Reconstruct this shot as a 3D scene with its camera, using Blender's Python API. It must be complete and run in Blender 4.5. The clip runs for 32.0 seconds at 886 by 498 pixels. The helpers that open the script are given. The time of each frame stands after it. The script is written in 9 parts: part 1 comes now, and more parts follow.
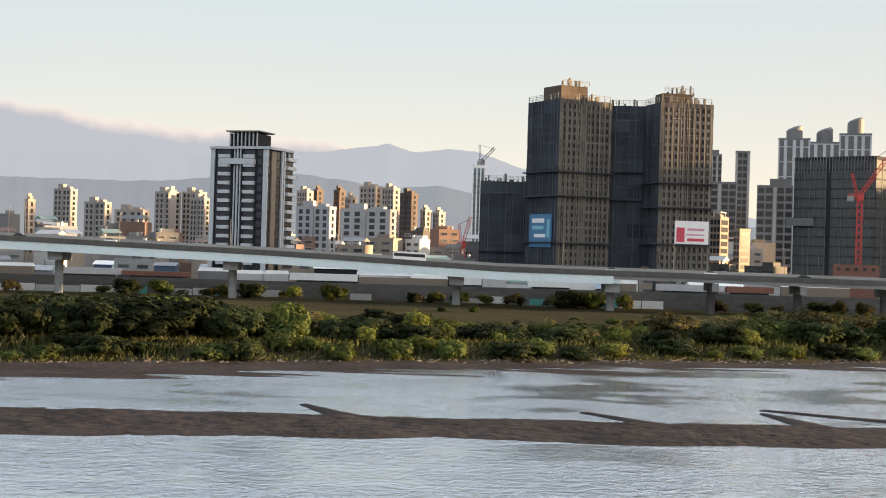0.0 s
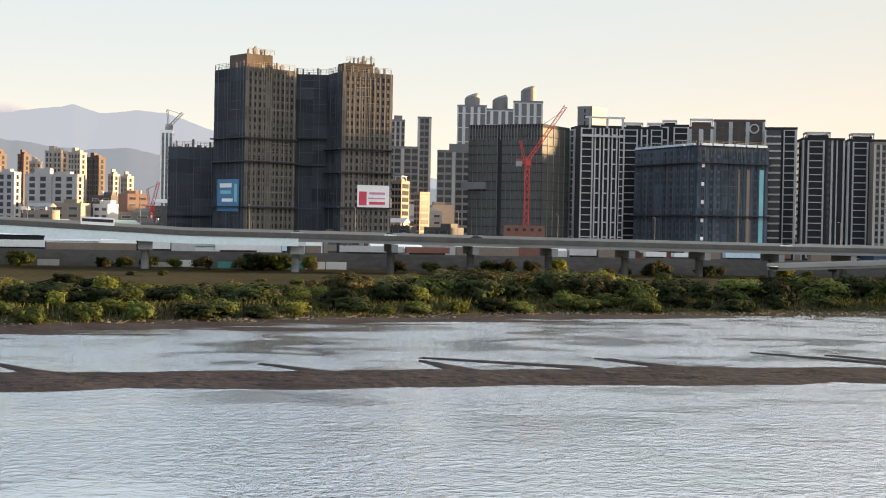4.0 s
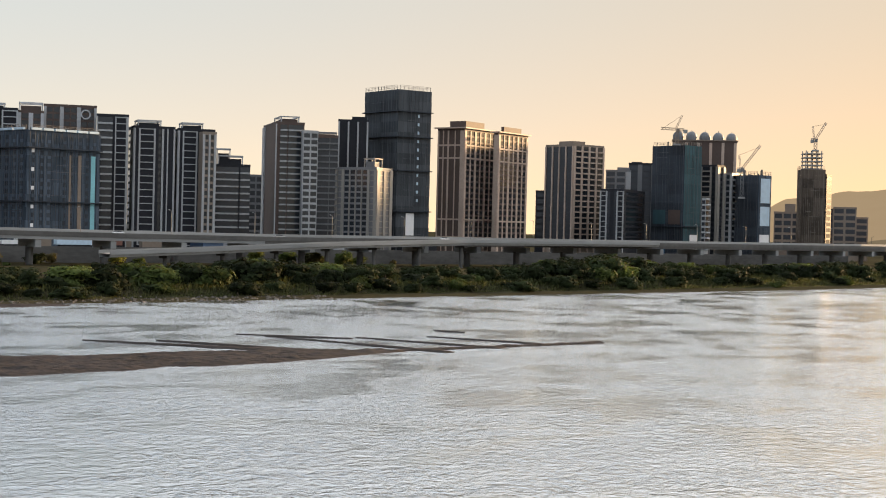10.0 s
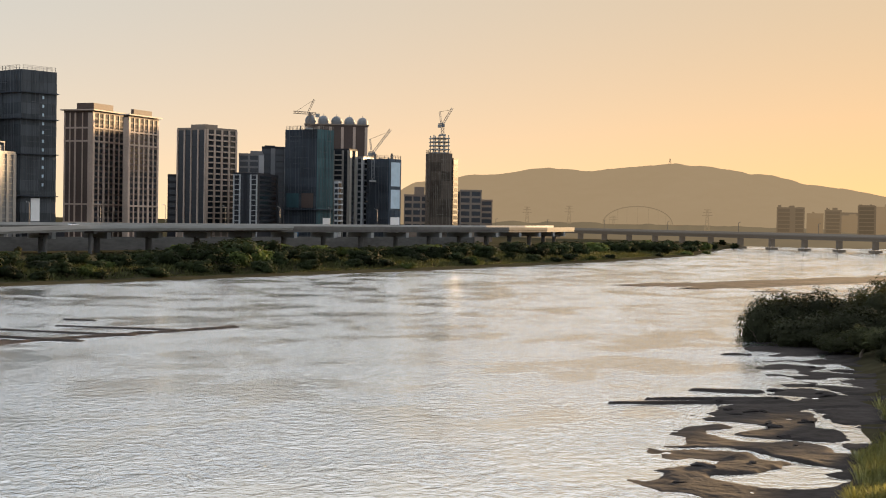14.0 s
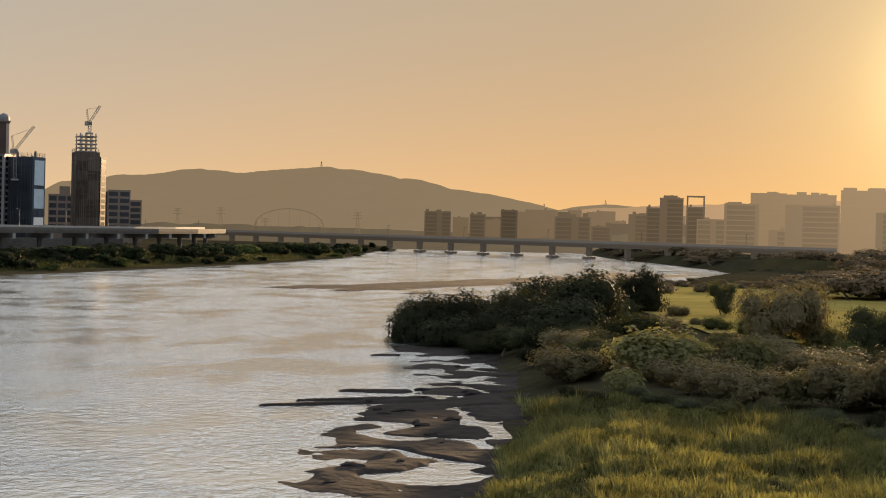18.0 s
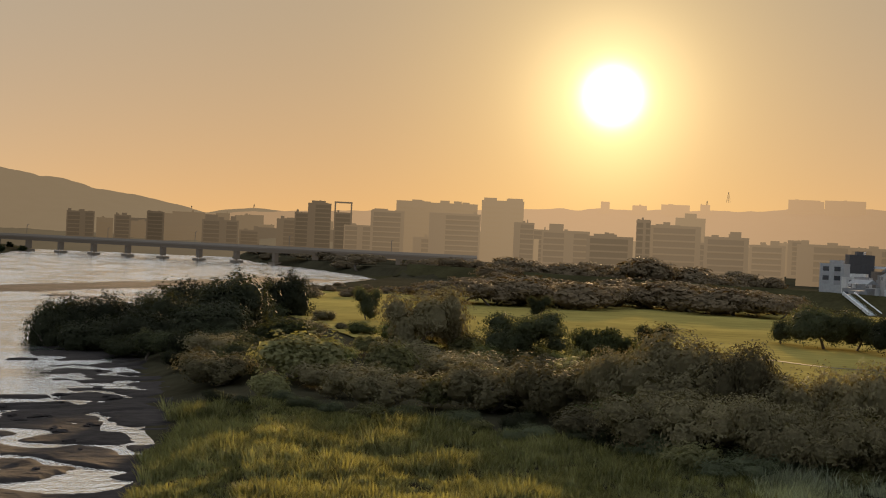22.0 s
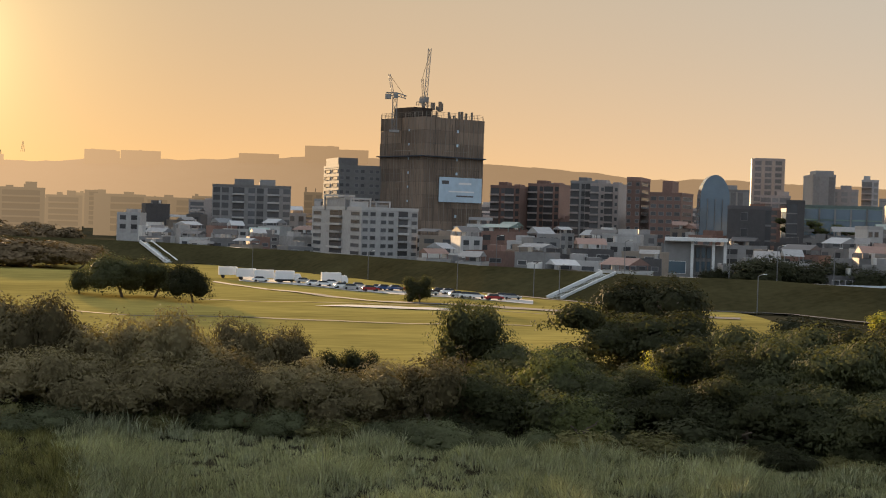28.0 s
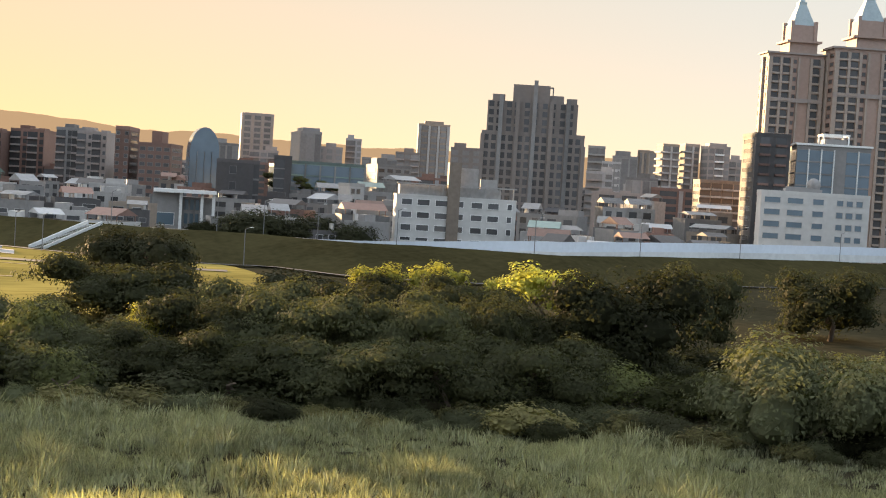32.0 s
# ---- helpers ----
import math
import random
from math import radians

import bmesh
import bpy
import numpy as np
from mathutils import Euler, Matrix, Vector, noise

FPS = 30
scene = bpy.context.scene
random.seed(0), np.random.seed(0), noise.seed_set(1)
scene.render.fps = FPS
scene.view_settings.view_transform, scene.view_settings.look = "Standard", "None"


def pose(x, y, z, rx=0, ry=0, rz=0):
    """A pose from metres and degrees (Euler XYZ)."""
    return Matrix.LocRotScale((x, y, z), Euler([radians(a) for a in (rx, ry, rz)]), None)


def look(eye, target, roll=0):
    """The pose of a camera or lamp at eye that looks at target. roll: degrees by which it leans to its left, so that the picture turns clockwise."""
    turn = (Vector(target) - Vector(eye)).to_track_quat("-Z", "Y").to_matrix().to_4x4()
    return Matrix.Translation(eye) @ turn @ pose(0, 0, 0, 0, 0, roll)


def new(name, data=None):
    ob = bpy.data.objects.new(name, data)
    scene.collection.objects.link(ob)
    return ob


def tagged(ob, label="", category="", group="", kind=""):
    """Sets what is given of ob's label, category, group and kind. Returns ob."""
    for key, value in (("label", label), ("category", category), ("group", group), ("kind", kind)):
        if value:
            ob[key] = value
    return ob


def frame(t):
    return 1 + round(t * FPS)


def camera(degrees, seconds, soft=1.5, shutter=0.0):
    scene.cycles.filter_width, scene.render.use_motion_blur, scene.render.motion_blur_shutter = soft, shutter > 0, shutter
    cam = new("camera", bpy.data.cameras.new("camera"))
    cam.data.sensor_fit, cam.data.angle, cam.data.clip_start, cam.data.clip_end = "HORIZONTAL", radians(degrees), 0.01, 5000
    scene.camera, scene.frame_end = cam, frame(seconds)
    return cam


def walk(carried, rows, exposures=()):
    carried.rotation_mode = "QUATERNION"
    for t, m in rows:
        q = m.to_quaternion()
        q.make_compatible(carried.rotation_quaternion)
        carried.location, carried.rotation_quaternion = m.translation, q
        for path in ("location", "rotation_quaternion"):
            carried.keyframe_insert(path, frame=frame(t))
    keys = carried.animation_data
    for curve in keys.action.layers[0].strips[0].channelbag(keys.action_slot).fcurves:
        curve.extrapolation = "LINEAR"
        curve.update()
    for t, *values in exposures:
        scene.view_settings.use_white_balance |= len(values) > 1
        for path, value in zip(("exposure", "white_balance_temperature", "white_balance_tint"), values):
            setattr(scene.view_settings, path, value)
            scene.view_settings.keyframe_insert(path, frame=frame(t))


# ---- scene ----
from math import cos, pi, sin, tan

# The viewer turns on a bridge over the near bank; z = 0 is the water.
cam = camera(33.7, 32.0, soft=1.05)
PATH = [
    (0, pose(-0.44, 22.30, 21.30, 90.273, -1.666, -0.038)),
    (0.5, pose(0.22, 21.90, 21.24, 89.992, -1.653, -1.643)),
    (0.8, pose(0.60, 19.90, 21.30, 89.830, -1.610, -2.590)),
    (1, pose(0.64, 16.33, 21.37, 89.739, -1.588, -3.196)),
    (1.2, pose(0.45, 10.00, 21.62, 89.665, -1.540, -3.745)),
    (1.5, pose(0.06, 0.90, 21.96, 89.590, -1.474, -4.563)),
    (2, pose(0.00, 0.00, 22.00, 89.548, -1.435, -5.978)),
    (2.5, pose(0.00, 0.00, 22.00, 89.521, -1.364, -7.439)),
    (4.5, pose(0.00, 0.00, 22.00, 88.855, -1.059, -13.846)),
    (5, pose(0.00, 0.00, 22.00, 88.679, -0.992, -15.943)),
    (5.5, pose(0.00, 0.00, 22.00, 88.520, -0.912, -18.246)),
    (6, pose(0.00, 0.00, 22.00, 88.445, -0.873, -20.569)),
    (6.5, pose(0.00, 0.00, 22.00, 88.567, -0.841, -22.990)),
    (7, pose(0.00, 0.00, 22.00, 88.907, -0.842, -25.423)),
    (7.5, pose(0.00, 0.00, 22.00, 89.256, -0.896, -28.029)),
    (8, pose(0.00, 0.00, 22.00, 89.386, -1.142, -30.631)),
    (8.5, pose(0.00, 0.00, 22.00, 89.357, -1.414, -33.027)),
    (9, pose(0.00, 0.00, 22.00, 89.286, -1.548, -34.864)),
    (9.5, pose(0.00, 0.00, 22.00, 89.208, -1.547, -36.330)),
    (10, pose(0.00, 0.00, 22.00, 89.128, -1.429, -37.754)),
    (10.5, pose(0.00, 0.00, 22.00, 89.046, -1.458, -39.416)),
    (11, pose(0.00, 0.00, 22.00, 89.010, -1.533, -41.145)),
    (11.5, pose(0.00, 0.00, 22.00, 89.005, -1.762, -42.936)),
    (12, pose(0.00, 0.00, 22.00, 88.923, -1.638, -44.677)),
    (12.5, pose(0.00, 0.00, 22.00, 88.781, -1.453, -46.463)),
    (13, pose(0.00, 0.00, 22.00, 88.675, -1.186, -48.312)),
    (13.5, pose(0.00, 0.00, 22.00, 88.664, -0.954, -50.128)),
    (14, pose(0.00, 0.00, 22.00, 88.784, -0.940, -52.023)),
    (14.5, pose(0.00, 0.00, 22.00, 88.907, -0.903, -53.741)),
    (16.5, pose(0.00, 0.00, 22.00, 88.697, -1.098, -58.724)),
    (17, pose(0.00, 0.00, 22.00, 88.797, -1.125, -60.953)),
    (17.5, pose(0.00, 0.00, 22.00, 88.916, -1.222, -63.378)),
    (18, pose(0.00, 0.00, 22.00, 89.147, -1.409, -65.602)),
    (18.5, pose(0.00, 0.00, 22.00, 89.472, -1.743, -67.327)),
    (19, pose(0.00, 0.00, 22.00, 89.830, -2.042, -68.845)),
    (19.5, pose(0.00, 0.00, 22.00, 90.024, -2.162, -70.368)),
    (20, pose(0.00, 0.00, 22.00, 89.965, -2.181, -71.933)),
    (20.5, pose(0.00, 0.00, 22.00, 89.793, -2.130, -73.659)),
    (21, pose(0.00, 0.00, 22.00, 89.645, -2.166, -75.480)),
    (21.5, pose(0.00, 0.00, 22.00, 89.628, -2.360, -77.403)),
    (22, pose(0.00, 0.00, 22.00, 89.775, -2.545, -79.332)),
    (22.5, pose(0.00, 0.00, 22.00, 89.994, -2.627, -81.419)),
    (23, pose(0.00, 0.00, 22.00, 90.124, -2.518, -83.600)),
    (23.5, pose(0.00, 0.00, 22.00, 90.165, -2.323, -85.769)),
    (24, pose(0.00, 0.00, 22.00, 90.265, -2.209, -87.774)),
    (24.5, pose(0.00, 0.00, 22.00, 90.460, -2.087, -89.865)),
    (25, pose(0.00, 0.00, 22.00, 90.657, -2.057, -92.164)),
    (25.5, pose(0.00, 0.00, 22.00, 90.697, -2.073, -94.692)),
    (27.5, pose(0.00, 0.00, 22.00, 89.244, -1.586, -103.938)),
    (28, pose(0.00, 0.00, 22.00, 88.822, -1.755, -106.370)),
    (28.5, pose(0.00, 0.00, 22.00, 88.473, -2.211, -109.056)),
    (29, pose(0.00, 0.00, 22.00, 88.157, -2.658, -111.746)),
    (29.5, pose(0.00, 0.00, 22.00, 87.944, -3.023, -114.074)),
    (30, pose(0.00, 0.00, 22.00, 87.846, -3.216, -116.371)),
    (30.5, pose(0.00, 0.00, 22.00, 87.807, -3.345, -118.786)),
    (31, pose(0.00, 0.00, 22.00, 87.761, -3.427, -121.404)),
    (31.5, pose(0.00, 0.00, 22.00, 87.760, -3.527, -123.885)),
    (32, pose(0.00, 0.00, 22.00, 87.862, -3.553, -126.197)),
]
EXPOSURES = [(0, 2.15), (2, 2.22), (6, 2.25), (9, 2.08), (10, 2.05), (14, 1.9), (19, 1.32), (23, 1.24), (25.5, 1.35), (28, 1.6), (30, 1.9), (31, 2.05), (32, 2.22)]
walk(cam, PATH, EXPOSURES)

# ---- world and sun ----
SUN_AZ, SUN_EL = 85.7, 6.0
SUN_DIR = Vector((sin(radians(SUN_AZ)) * cos(radians(SUN_EL)), cos(radians(SUN_AZ)) * cos(radians(SUN_EL)), sin(radians(SUN_EL))))


def make_world():
    world = bpy.data.worlds.new("evening_sky")
    scene.world = world
    world.use_nodes = True
    nt = world.node_tree
    nt.nodes.clear()
    out = nt.nodes.new("ShaderNodeOutputWorld")
    bg = nt.nodes.new("ShaderNodeBackground")
    sky = nt.nodes.new("ShaderNodeTexSky")
    sky.sky_type = "NISHITA"
    sky.sun_disc = False
    sky.sun_elevation, sky.sun_rotation = radians(SUN_EL), radians(SUN_AZ)
    sky.altitude, sky.air_density, sky.dust_density, sky.ozone_density = 20, 1.0, 0.35, 1.5
    bg.inputs["Strength"].default_value = 0.12
    # low evening haze: pale away from the sun, orange beneath it, thinning with height
    tc = nt.nodes.new("ShaderNodeTexCoord")
    way = tc.outputs["Generated"]

    def math_node(op, x, y=None, clamp=False):
        n = nt.nodes.new("ShaderNodeMath")
        n.operation, n.use_clamp = op, clamp
        for k, v in enumerate((x, y)):
            if v is None:
                continue
            if isinstance(v, (int, float)):
                n.inputs[k].default_value = v
            else:
                nt.links.new(v, n.inputs[k])
        return n.outputs[0]

    def mix(fac, x, y):
        n = nt.nodes.new("ShaderNodeMix")
        n.data_type = "RGBA"
        nt.links.new(fac, n.inputs["Factor"])
        for socket, v in ((n.inputs[6], x), (n.inputs[7], y)):
            if isinstance(v, tuple):
                socket.default_value = (*v, 1)
            else:
                nt.links.new(v, socket)
        return n.outputs[2]

    dot = nt.nodes.new("ShaderNodeVectorMath")
    dot.operation = "DOT_PRODUCT"
    dot.inputs[1].default_value = SUN_DIR
    nt.links.new(way, dot.inputs[0])
    near_sun = math_node("MAXIMUM", dot.outputs["Value"], 0.0)
    sep = nt.nodes.new("ShaderNodeSeparateXYZ")
    nt.links.new(way, sep.inputs[0])
    height = math_node("MAXIMUM", sep.outputs["Z"], 0.0)
    low = math_node("POWER", 2.718, math_node("MULTIPLY", height, -10.0))
    warm = math_node("POWER", near_sun, 2.8)
    upper = mix(warm, (1.14, 1.39, 1.55), (1.45, 1.22, 0.88))
    away = math_node("MULTIPLY", math_node("ADD", dot.outputs["Value"], 0.15), -1.6, True)
    lower = mix(away, mix(warm, (2.3, 1.92, 1.36), (3.2, 1.72, 0.57)), (1.35, 1.4, 1.6))
    haze = mix(low, upper, lower)
    # the open sky overhead, brighter than the hazy belt
    dome = mix(math_node("POWER", near_sun, 1.3), (1.95, 2.25, 2.6), (5.2, 4.8, 4.4))
    haze = mix(math_node("MULTIPLY", math_node("SUBTRACT", height, 0.17), 6.0, True), haze, dome)
    thin = math_node("MULTIPLY", math_node("SUBTRACT", height, 0.7), 1.8, True)
    last = mix(thin, haze, sky.outputs["Color"])
    # a long bank of evening cloud over the mountains opposite
    sky_az = math_node("MULTIPLY", math_node("ARCTAN2", sep.outputs["X"], sep.outputs["Y"]), 57.2958)
    sky_el = math_node("MULTIPLY", math_node("ARCSINE", sep.outputs["Z"]), 57.2958)
    puff = nt.nodes.new("ShaderNodeTexNoise")
    puff.inputs["Scale"].default_value, puff.inputs["Detail"].default_value = 30.0, 7.0
    nt.links.new(way, puff.inputs["Vector"])
    edge = math_node("ADD", math_node("MULTIPLY", sky_az, -0.085), 3.98)
    edge = math_node("ADD", edge, math_node("MULTIPLY", math_node("SUBTRACT", puff.outputs["Fac"], 0.5), 1.1))
    under = math_node("MULTIPLY", math_node("SUBTRACT", edge, sky_el), 2.2, True)
    here = math_node("MULTIPLY", math_node("SUBTRACT", 0.5, sky_az), 0.35, True)
    there = math_node("MULTIPLY", math_node("ADD", sky_az, 60.0), 0.05, True)
    lit = math_node("MULTIPLY", math_node("SUBTRACT", edge, sky_el), 1.5, True)
    cloud = mix(lit, (2.1, 1.68, 1.45), (1.02, 1.05, 1.14))
    last = mix(math_node("MULTIPLY", math_node("MULTIPLY", under, here), there), last, cloud)
    for power, colour in ((11000, (30.0, 26.0, 17.0)), (900, (2.6, 2.1, 1.0)), (150, (1.2, 0.8, 0.22))):
        mul = nt.nodes.new("ShaderNodeVectorMath")
        mul.operation = "SCALE"
        mul.inputs[0].default_value = colour
        nt.links.new(math_node("POWER", near_sun, power), mul.inputs["Scale"])
        add = nt.nodes.new("ShaderNodeVectorMath")
        add.operation = "ADD"
        nt.links.new(last, add.inputs[0])
        nt.links.new(mul.outputs[0], add.inputs[1])
        last = add.outputs[0]
    nt.links.new(last, bg.inputs["Color"])
    nt.links.new(bg.outputs[0], out.inputs["Surface"])


make_world()
sun = new("sun", bpy.data.lights.new("sun", "SUN"))
sun.data.energy, sun.data.angle, sun.data.color = 4.4, radians(2.0), (1.0, 0.66, 0.34)
sun.matrix_world = look(SUN_DIR * 500, (0, 0, 0))

# ---- materials ----
def material(name, colour, rough=0.8, metal=0.0, vary=0.25, grain=2.0, stain=0.08, bump=0.0, spec=0.4, island=0.0, each=0.0, stretch=(1, 1, 1)):
    """A surface whose colour wanders at two scales (grain and stain, per metre)."""
    m = bpy.data.materials.new(name)
    m.use_nodes = True
    nt = m.node_tree
    b = nt.nodes["Principled BSDF"]
    geo = nt.nodes.new("ShaderNodeNewGeometry")
    sc = nt.nodes.new("ShaderNodeVectorMath")
    sc.operation = "MULTIPLY"
    sc.inputs[1].default_value = stretch
    nt.links.new(geo.outputs["Position"], sc.inputs[0])
    total = None
    for scale, detail in ((grain, 4.0), (stain, 3.0)):
        n = nt.nodes.new("ShaderNodeTexNoise")
        n.inputs["Scale"].default_value, n.inputs["Detail"].default_value = scale, detail
        nt.links.new(sc.outputs[0], n.inputs["Vector"])
        if total is None:
            first, total = n, n.outputs["Fac"]
        else:
            add = nt.nodes.new("ShaderNodeMath")
            nt.links.new(total, add.inputs[0])
            nt.links.new(n.outputs["Fac"], add.inputs[1])
            total = add.outputs[0]
    amount = 2.0 * vary
    for source, share in ((geo.outputs["Random Per Island"], island), (None, each)):
        if share:
            if source is None:
                info = nt.nodes.new("ShaderNodeObjectInfo")
                source = info.outputs["Random"]
            mad = nt.nodes.new("ShaderNodeMath")
            mad.operation = "MULTIPLY_ADD"
            mad.inputs[1].default_value = share / max(vary, 0.01)
            nt.links.new(source, mad.inputs[0])
            nt.links.new(total, mad.inputs[2])
            sub = nt.nodes.new("ShaderNodeMath")
            sub.operation = "SUBTRACT"
            sub.inputs[1].default_value = 0.5 * share / max(vary, 0.01)
            nt.links.new(mad.outputs[0], sub.inputs[0])
            total = sub.outputs[0]
    fac = nt.nodes.new("ShaderNodeMath")
    fac.operation = "MULTIPLY_ADD"
    fac.inputs[1].default_value, fac.inputs[2].default_value = amount, 1.0 - amount
    nt.links.new(total, fac.inputs[0])
    mul = nt.nodes.new("ShaderNodeVectorMath")
    mul.operation = "SCALE"
    mul.inputs[0].default_value = colour
    nt.links.new(fac.outputs[0], mul.inputs["Scale"])
    nt.links.new(mul.outputs[0], b.inputs["Base Color"])
    b.inputs["Roughness"].default_value, b.inputs["Metallic"].default_value = rough, metal
    b.inputs["Specular IOR Level"].default_value = spec
    if bump:
        bp = nt.nodes.new("ShaderNodeBump")
        bp.inputs["Strength"].default_value, bp.inputs["Distance"].default_value = 0.6, bump
        nt.links.new(first.outputs["Fac"], bp.inputs["Height"])
        nt.links.new(bp.outputs[0], b.inputs["Normal"])
    return m


def leafy(name, colour, each=0.5, island=0.5, glow=0.42, vary=0.3, grain=0.6):
    """Foliage: rough leaves that let some light through."""
    m = material(name, colour, 0.75, 0, vary, grain, 0.05, 0, 0.04, island, each)
    nt = m.node_tree
    b, out = nt.nodes["Principled BSDF"], nt.nodes["Material Output"]
    tr = nt.nodes.new("ShaderNodeBsdfTranslucent")
    mix = nt.nodes.new("ShaderNodeMixShader")
    mix.inputs[0].default_value = glow
    # light that comes through a leaf is yellower than what it throws back
    warm = nt.nodes.new("ShaderNodeVectorMath")
    warm.operation = "MULTIPLY"
    warm.inputs[1].default_value = (1.3, 1.35, 0.75)
    nt.links.new(b.inputs["Base Color"].links[0].from_socket, warm.inputs[0])
    nt.links.new(warm.outputs[0], tr.inputs["Color"])
    nt.links.new(b.outputs[0], mix.inputs[1])
    nt.links.new(tr.outputs[0], mix.inputs[2])
    nt.links.new(mix.outputs[0], out.inputs["Surface"])
    return m


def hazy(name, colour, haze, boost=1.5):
    """A far backdrop whose evening haze is painted as emission: a faint glow, more so under the sun."""
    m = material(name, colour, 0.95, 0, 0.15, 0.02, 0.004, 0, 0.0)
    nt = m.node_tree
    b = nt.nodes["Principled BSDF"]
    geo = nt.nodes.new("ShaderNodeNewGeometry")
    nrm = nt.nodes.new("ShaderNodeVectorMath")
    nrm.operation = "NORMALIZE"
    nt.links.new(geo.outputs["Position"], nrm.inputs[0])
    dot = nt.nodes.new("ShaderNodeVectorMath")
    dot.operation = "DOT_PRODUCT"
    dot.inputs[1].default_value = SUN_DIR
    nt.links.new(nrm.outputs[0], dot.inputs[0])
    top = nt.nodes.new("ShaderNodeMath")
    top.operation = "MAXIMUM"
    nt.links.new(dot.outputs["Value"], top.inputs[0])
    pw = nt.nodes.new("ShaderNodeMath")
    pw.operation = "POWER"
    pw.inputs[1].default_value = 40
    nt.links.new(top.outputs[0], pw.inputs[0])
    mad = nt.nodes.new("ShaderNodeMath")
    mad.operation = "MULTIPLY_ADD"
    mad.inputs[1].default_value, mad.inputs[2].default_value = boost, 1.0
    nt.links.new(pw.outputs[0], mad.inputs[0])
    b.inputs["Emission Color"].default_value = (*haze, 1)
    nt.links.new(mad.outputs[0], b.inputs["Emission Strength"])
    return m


def make_water():
    m = bpy.data.materials.new("river_water")
    m.use_nodes = True
    nt = m.node_tree
    b = nt.nodes["Principled BSDF"]
    b.inputs["Base Color"].default_value = (0.1, 0.105, 0.105, 1)
    b.inputs["IOR"].default_value = 1.34
    geo = nt.nodes.new("ShaderNodeNewGeometry")

    def noise(scale, stretch, detail=3.0, warp=0.6):
        sc = nt.nodes.new("ShaderNodeVectorMath")
        sc.operation = "MULTIPLY"
        sc.inputs[1].default_value = stretch
        nt.links.new(geo.outputs["Position"], sc.inputs[0])
        n = nt.nodes.new("ShaderNodeTexNoise")
        n.inputs["Scale"].default_value, n.inputs["Detail"].default_value = scale, detail
        n.inputs["Distortion"].default_value = warp
        nt.links.new(sc.outputs[0], n.inputs["Vector"])
        return n.outputs["Fac"]

    # calm and ruffled lanes drawn out along the current
    lanes = noise(0.045, (0.8, 1.1, 1), 6.0, 1.2)
    ruffle = nt.nodes.new("ShaderNodeMapRange")
    ruffle.inputs["From Min"].default_value, ruffle.inputs["From Max"].default_value = 0.4, 0.62
    ruffle.inputs["To Min"].default_value, ruffle.inputs["To Max"].default_value = 0.1, 0.17
    nt.links.new(lanes, ruffle.inputs["Value"])
    nt.links.new(ruffle.outputs[0], b.inputs["Roughness"])
    wave = nt.nodes.new("ShaderNodeMapRange")
    wave.inputs["From Min"].default_value, wave.inputs["From Max"].default_value = 0.42, 0.6
    wave.inputs["To Min"].default_value, wave.inputs["To Max"].default_value = 0.16, 0.88
    nt.links.new(lanes, wave.inputs["Value"])
    last = None
    for scale, stretch, dist in ((2.2, (0.8, 1.0, 1), 0.34), (0.62, (0.85, 1.0, 1), 0.66), (0.06, (0.5, 1.0, 1), 0.6)):
        bp = nt.nodes.new("ShaderNodeBump")
        bp.inputs["Distance"].default_value = dist
        nt.links.new(wave.outputs[0], bp.inputs["Strength"])
        nt.links.new(noise(scale, stretch), bp.inputs["Height"])
        if last:
            nt.links.new(last, bp.inputs["Normal"])
        last = bp.outputs[0]
    nt.links.new(last, b.inputs["Normal"])
    # at these flat angles the film of the surface mirrors nearly all of the sky
    film = nt.nodes.new("ShaderNodeBsdfGlossy")
    film.inputs["Color"].default_value = (0.85, 0.92, 0.98, 1)
    nt.links.new(ruffle.outputs[0], film.inputs["Roughness"])
    nt.links.new(last, film.inputs["Normal"])
    both = nt.nodes.new("ShaderNodeMixShader")
    both.inputs[0].default_value = 0.48
    nt.links.new(b.outputs[0], both.inputs[1])
    nt.links.new(film.outputs[0], both.inputs[2])
    nt.links.new(both.outputs[0], nt.nodes["Material Output"].inputs["Surface"])
    return m


WATER = make_water()
WET_MUD = material("shining_wet_mud", (0.026, 0.022, 0.021), 0.8, 0, 0.6, 0.6, 0.1, 0.4, 0.03)
MUD = material("wet_mud", (0.032, 0.027, 0.026), 0.9, 0, 0.7, 0.7, 0.08, 0.5, 0.04)
SOIL = material("bank_soil", (0.042, 0.037, 0.022), 0.95, 0, 0.5, 0.4, 0.02, 0.1, 0.0)
MEADOW = material("mown_meadow", (0.245, 0.196, 0.058), 0.95, 0, 0.45, 0.35, 0.03, 0.05, 0.0, 0, 0, (1.0, 0.3, 1))
CONCRETE = material("grey_concrete", (0.27, 0.265, 0.255), 0.85, 0, 0.25, 0.5, 0.05, 0.01)
GIRDER = material("stained_girder_concrete", (0.25, 0.25, 0.245), 0.85, 0, 0.3, 0.3, 0.04, 0, 0.3, 0, 0, (0.3, 1, 2))
PALE_CONCRETE = material("pale_concrete", (0.55, 0.56, 0.55), 0.8, 0, 0.2, 0.6, 0.05)
STEEL_BLUE = material("pale_blue_girder_paint", (0.72, 0.82, 0.84), 0.55, 0, 0.12, 0.8, 0.06)
ASPHALT = material("asphalt", (0.05, 0.05, 0.052), 0.9, 0, 0.25, 1.5, 0.05)
WHITE = material("white_paint", (0.72, 0.72, 0.7), 0.6, 0, 0.15, 0.8, 0.05)
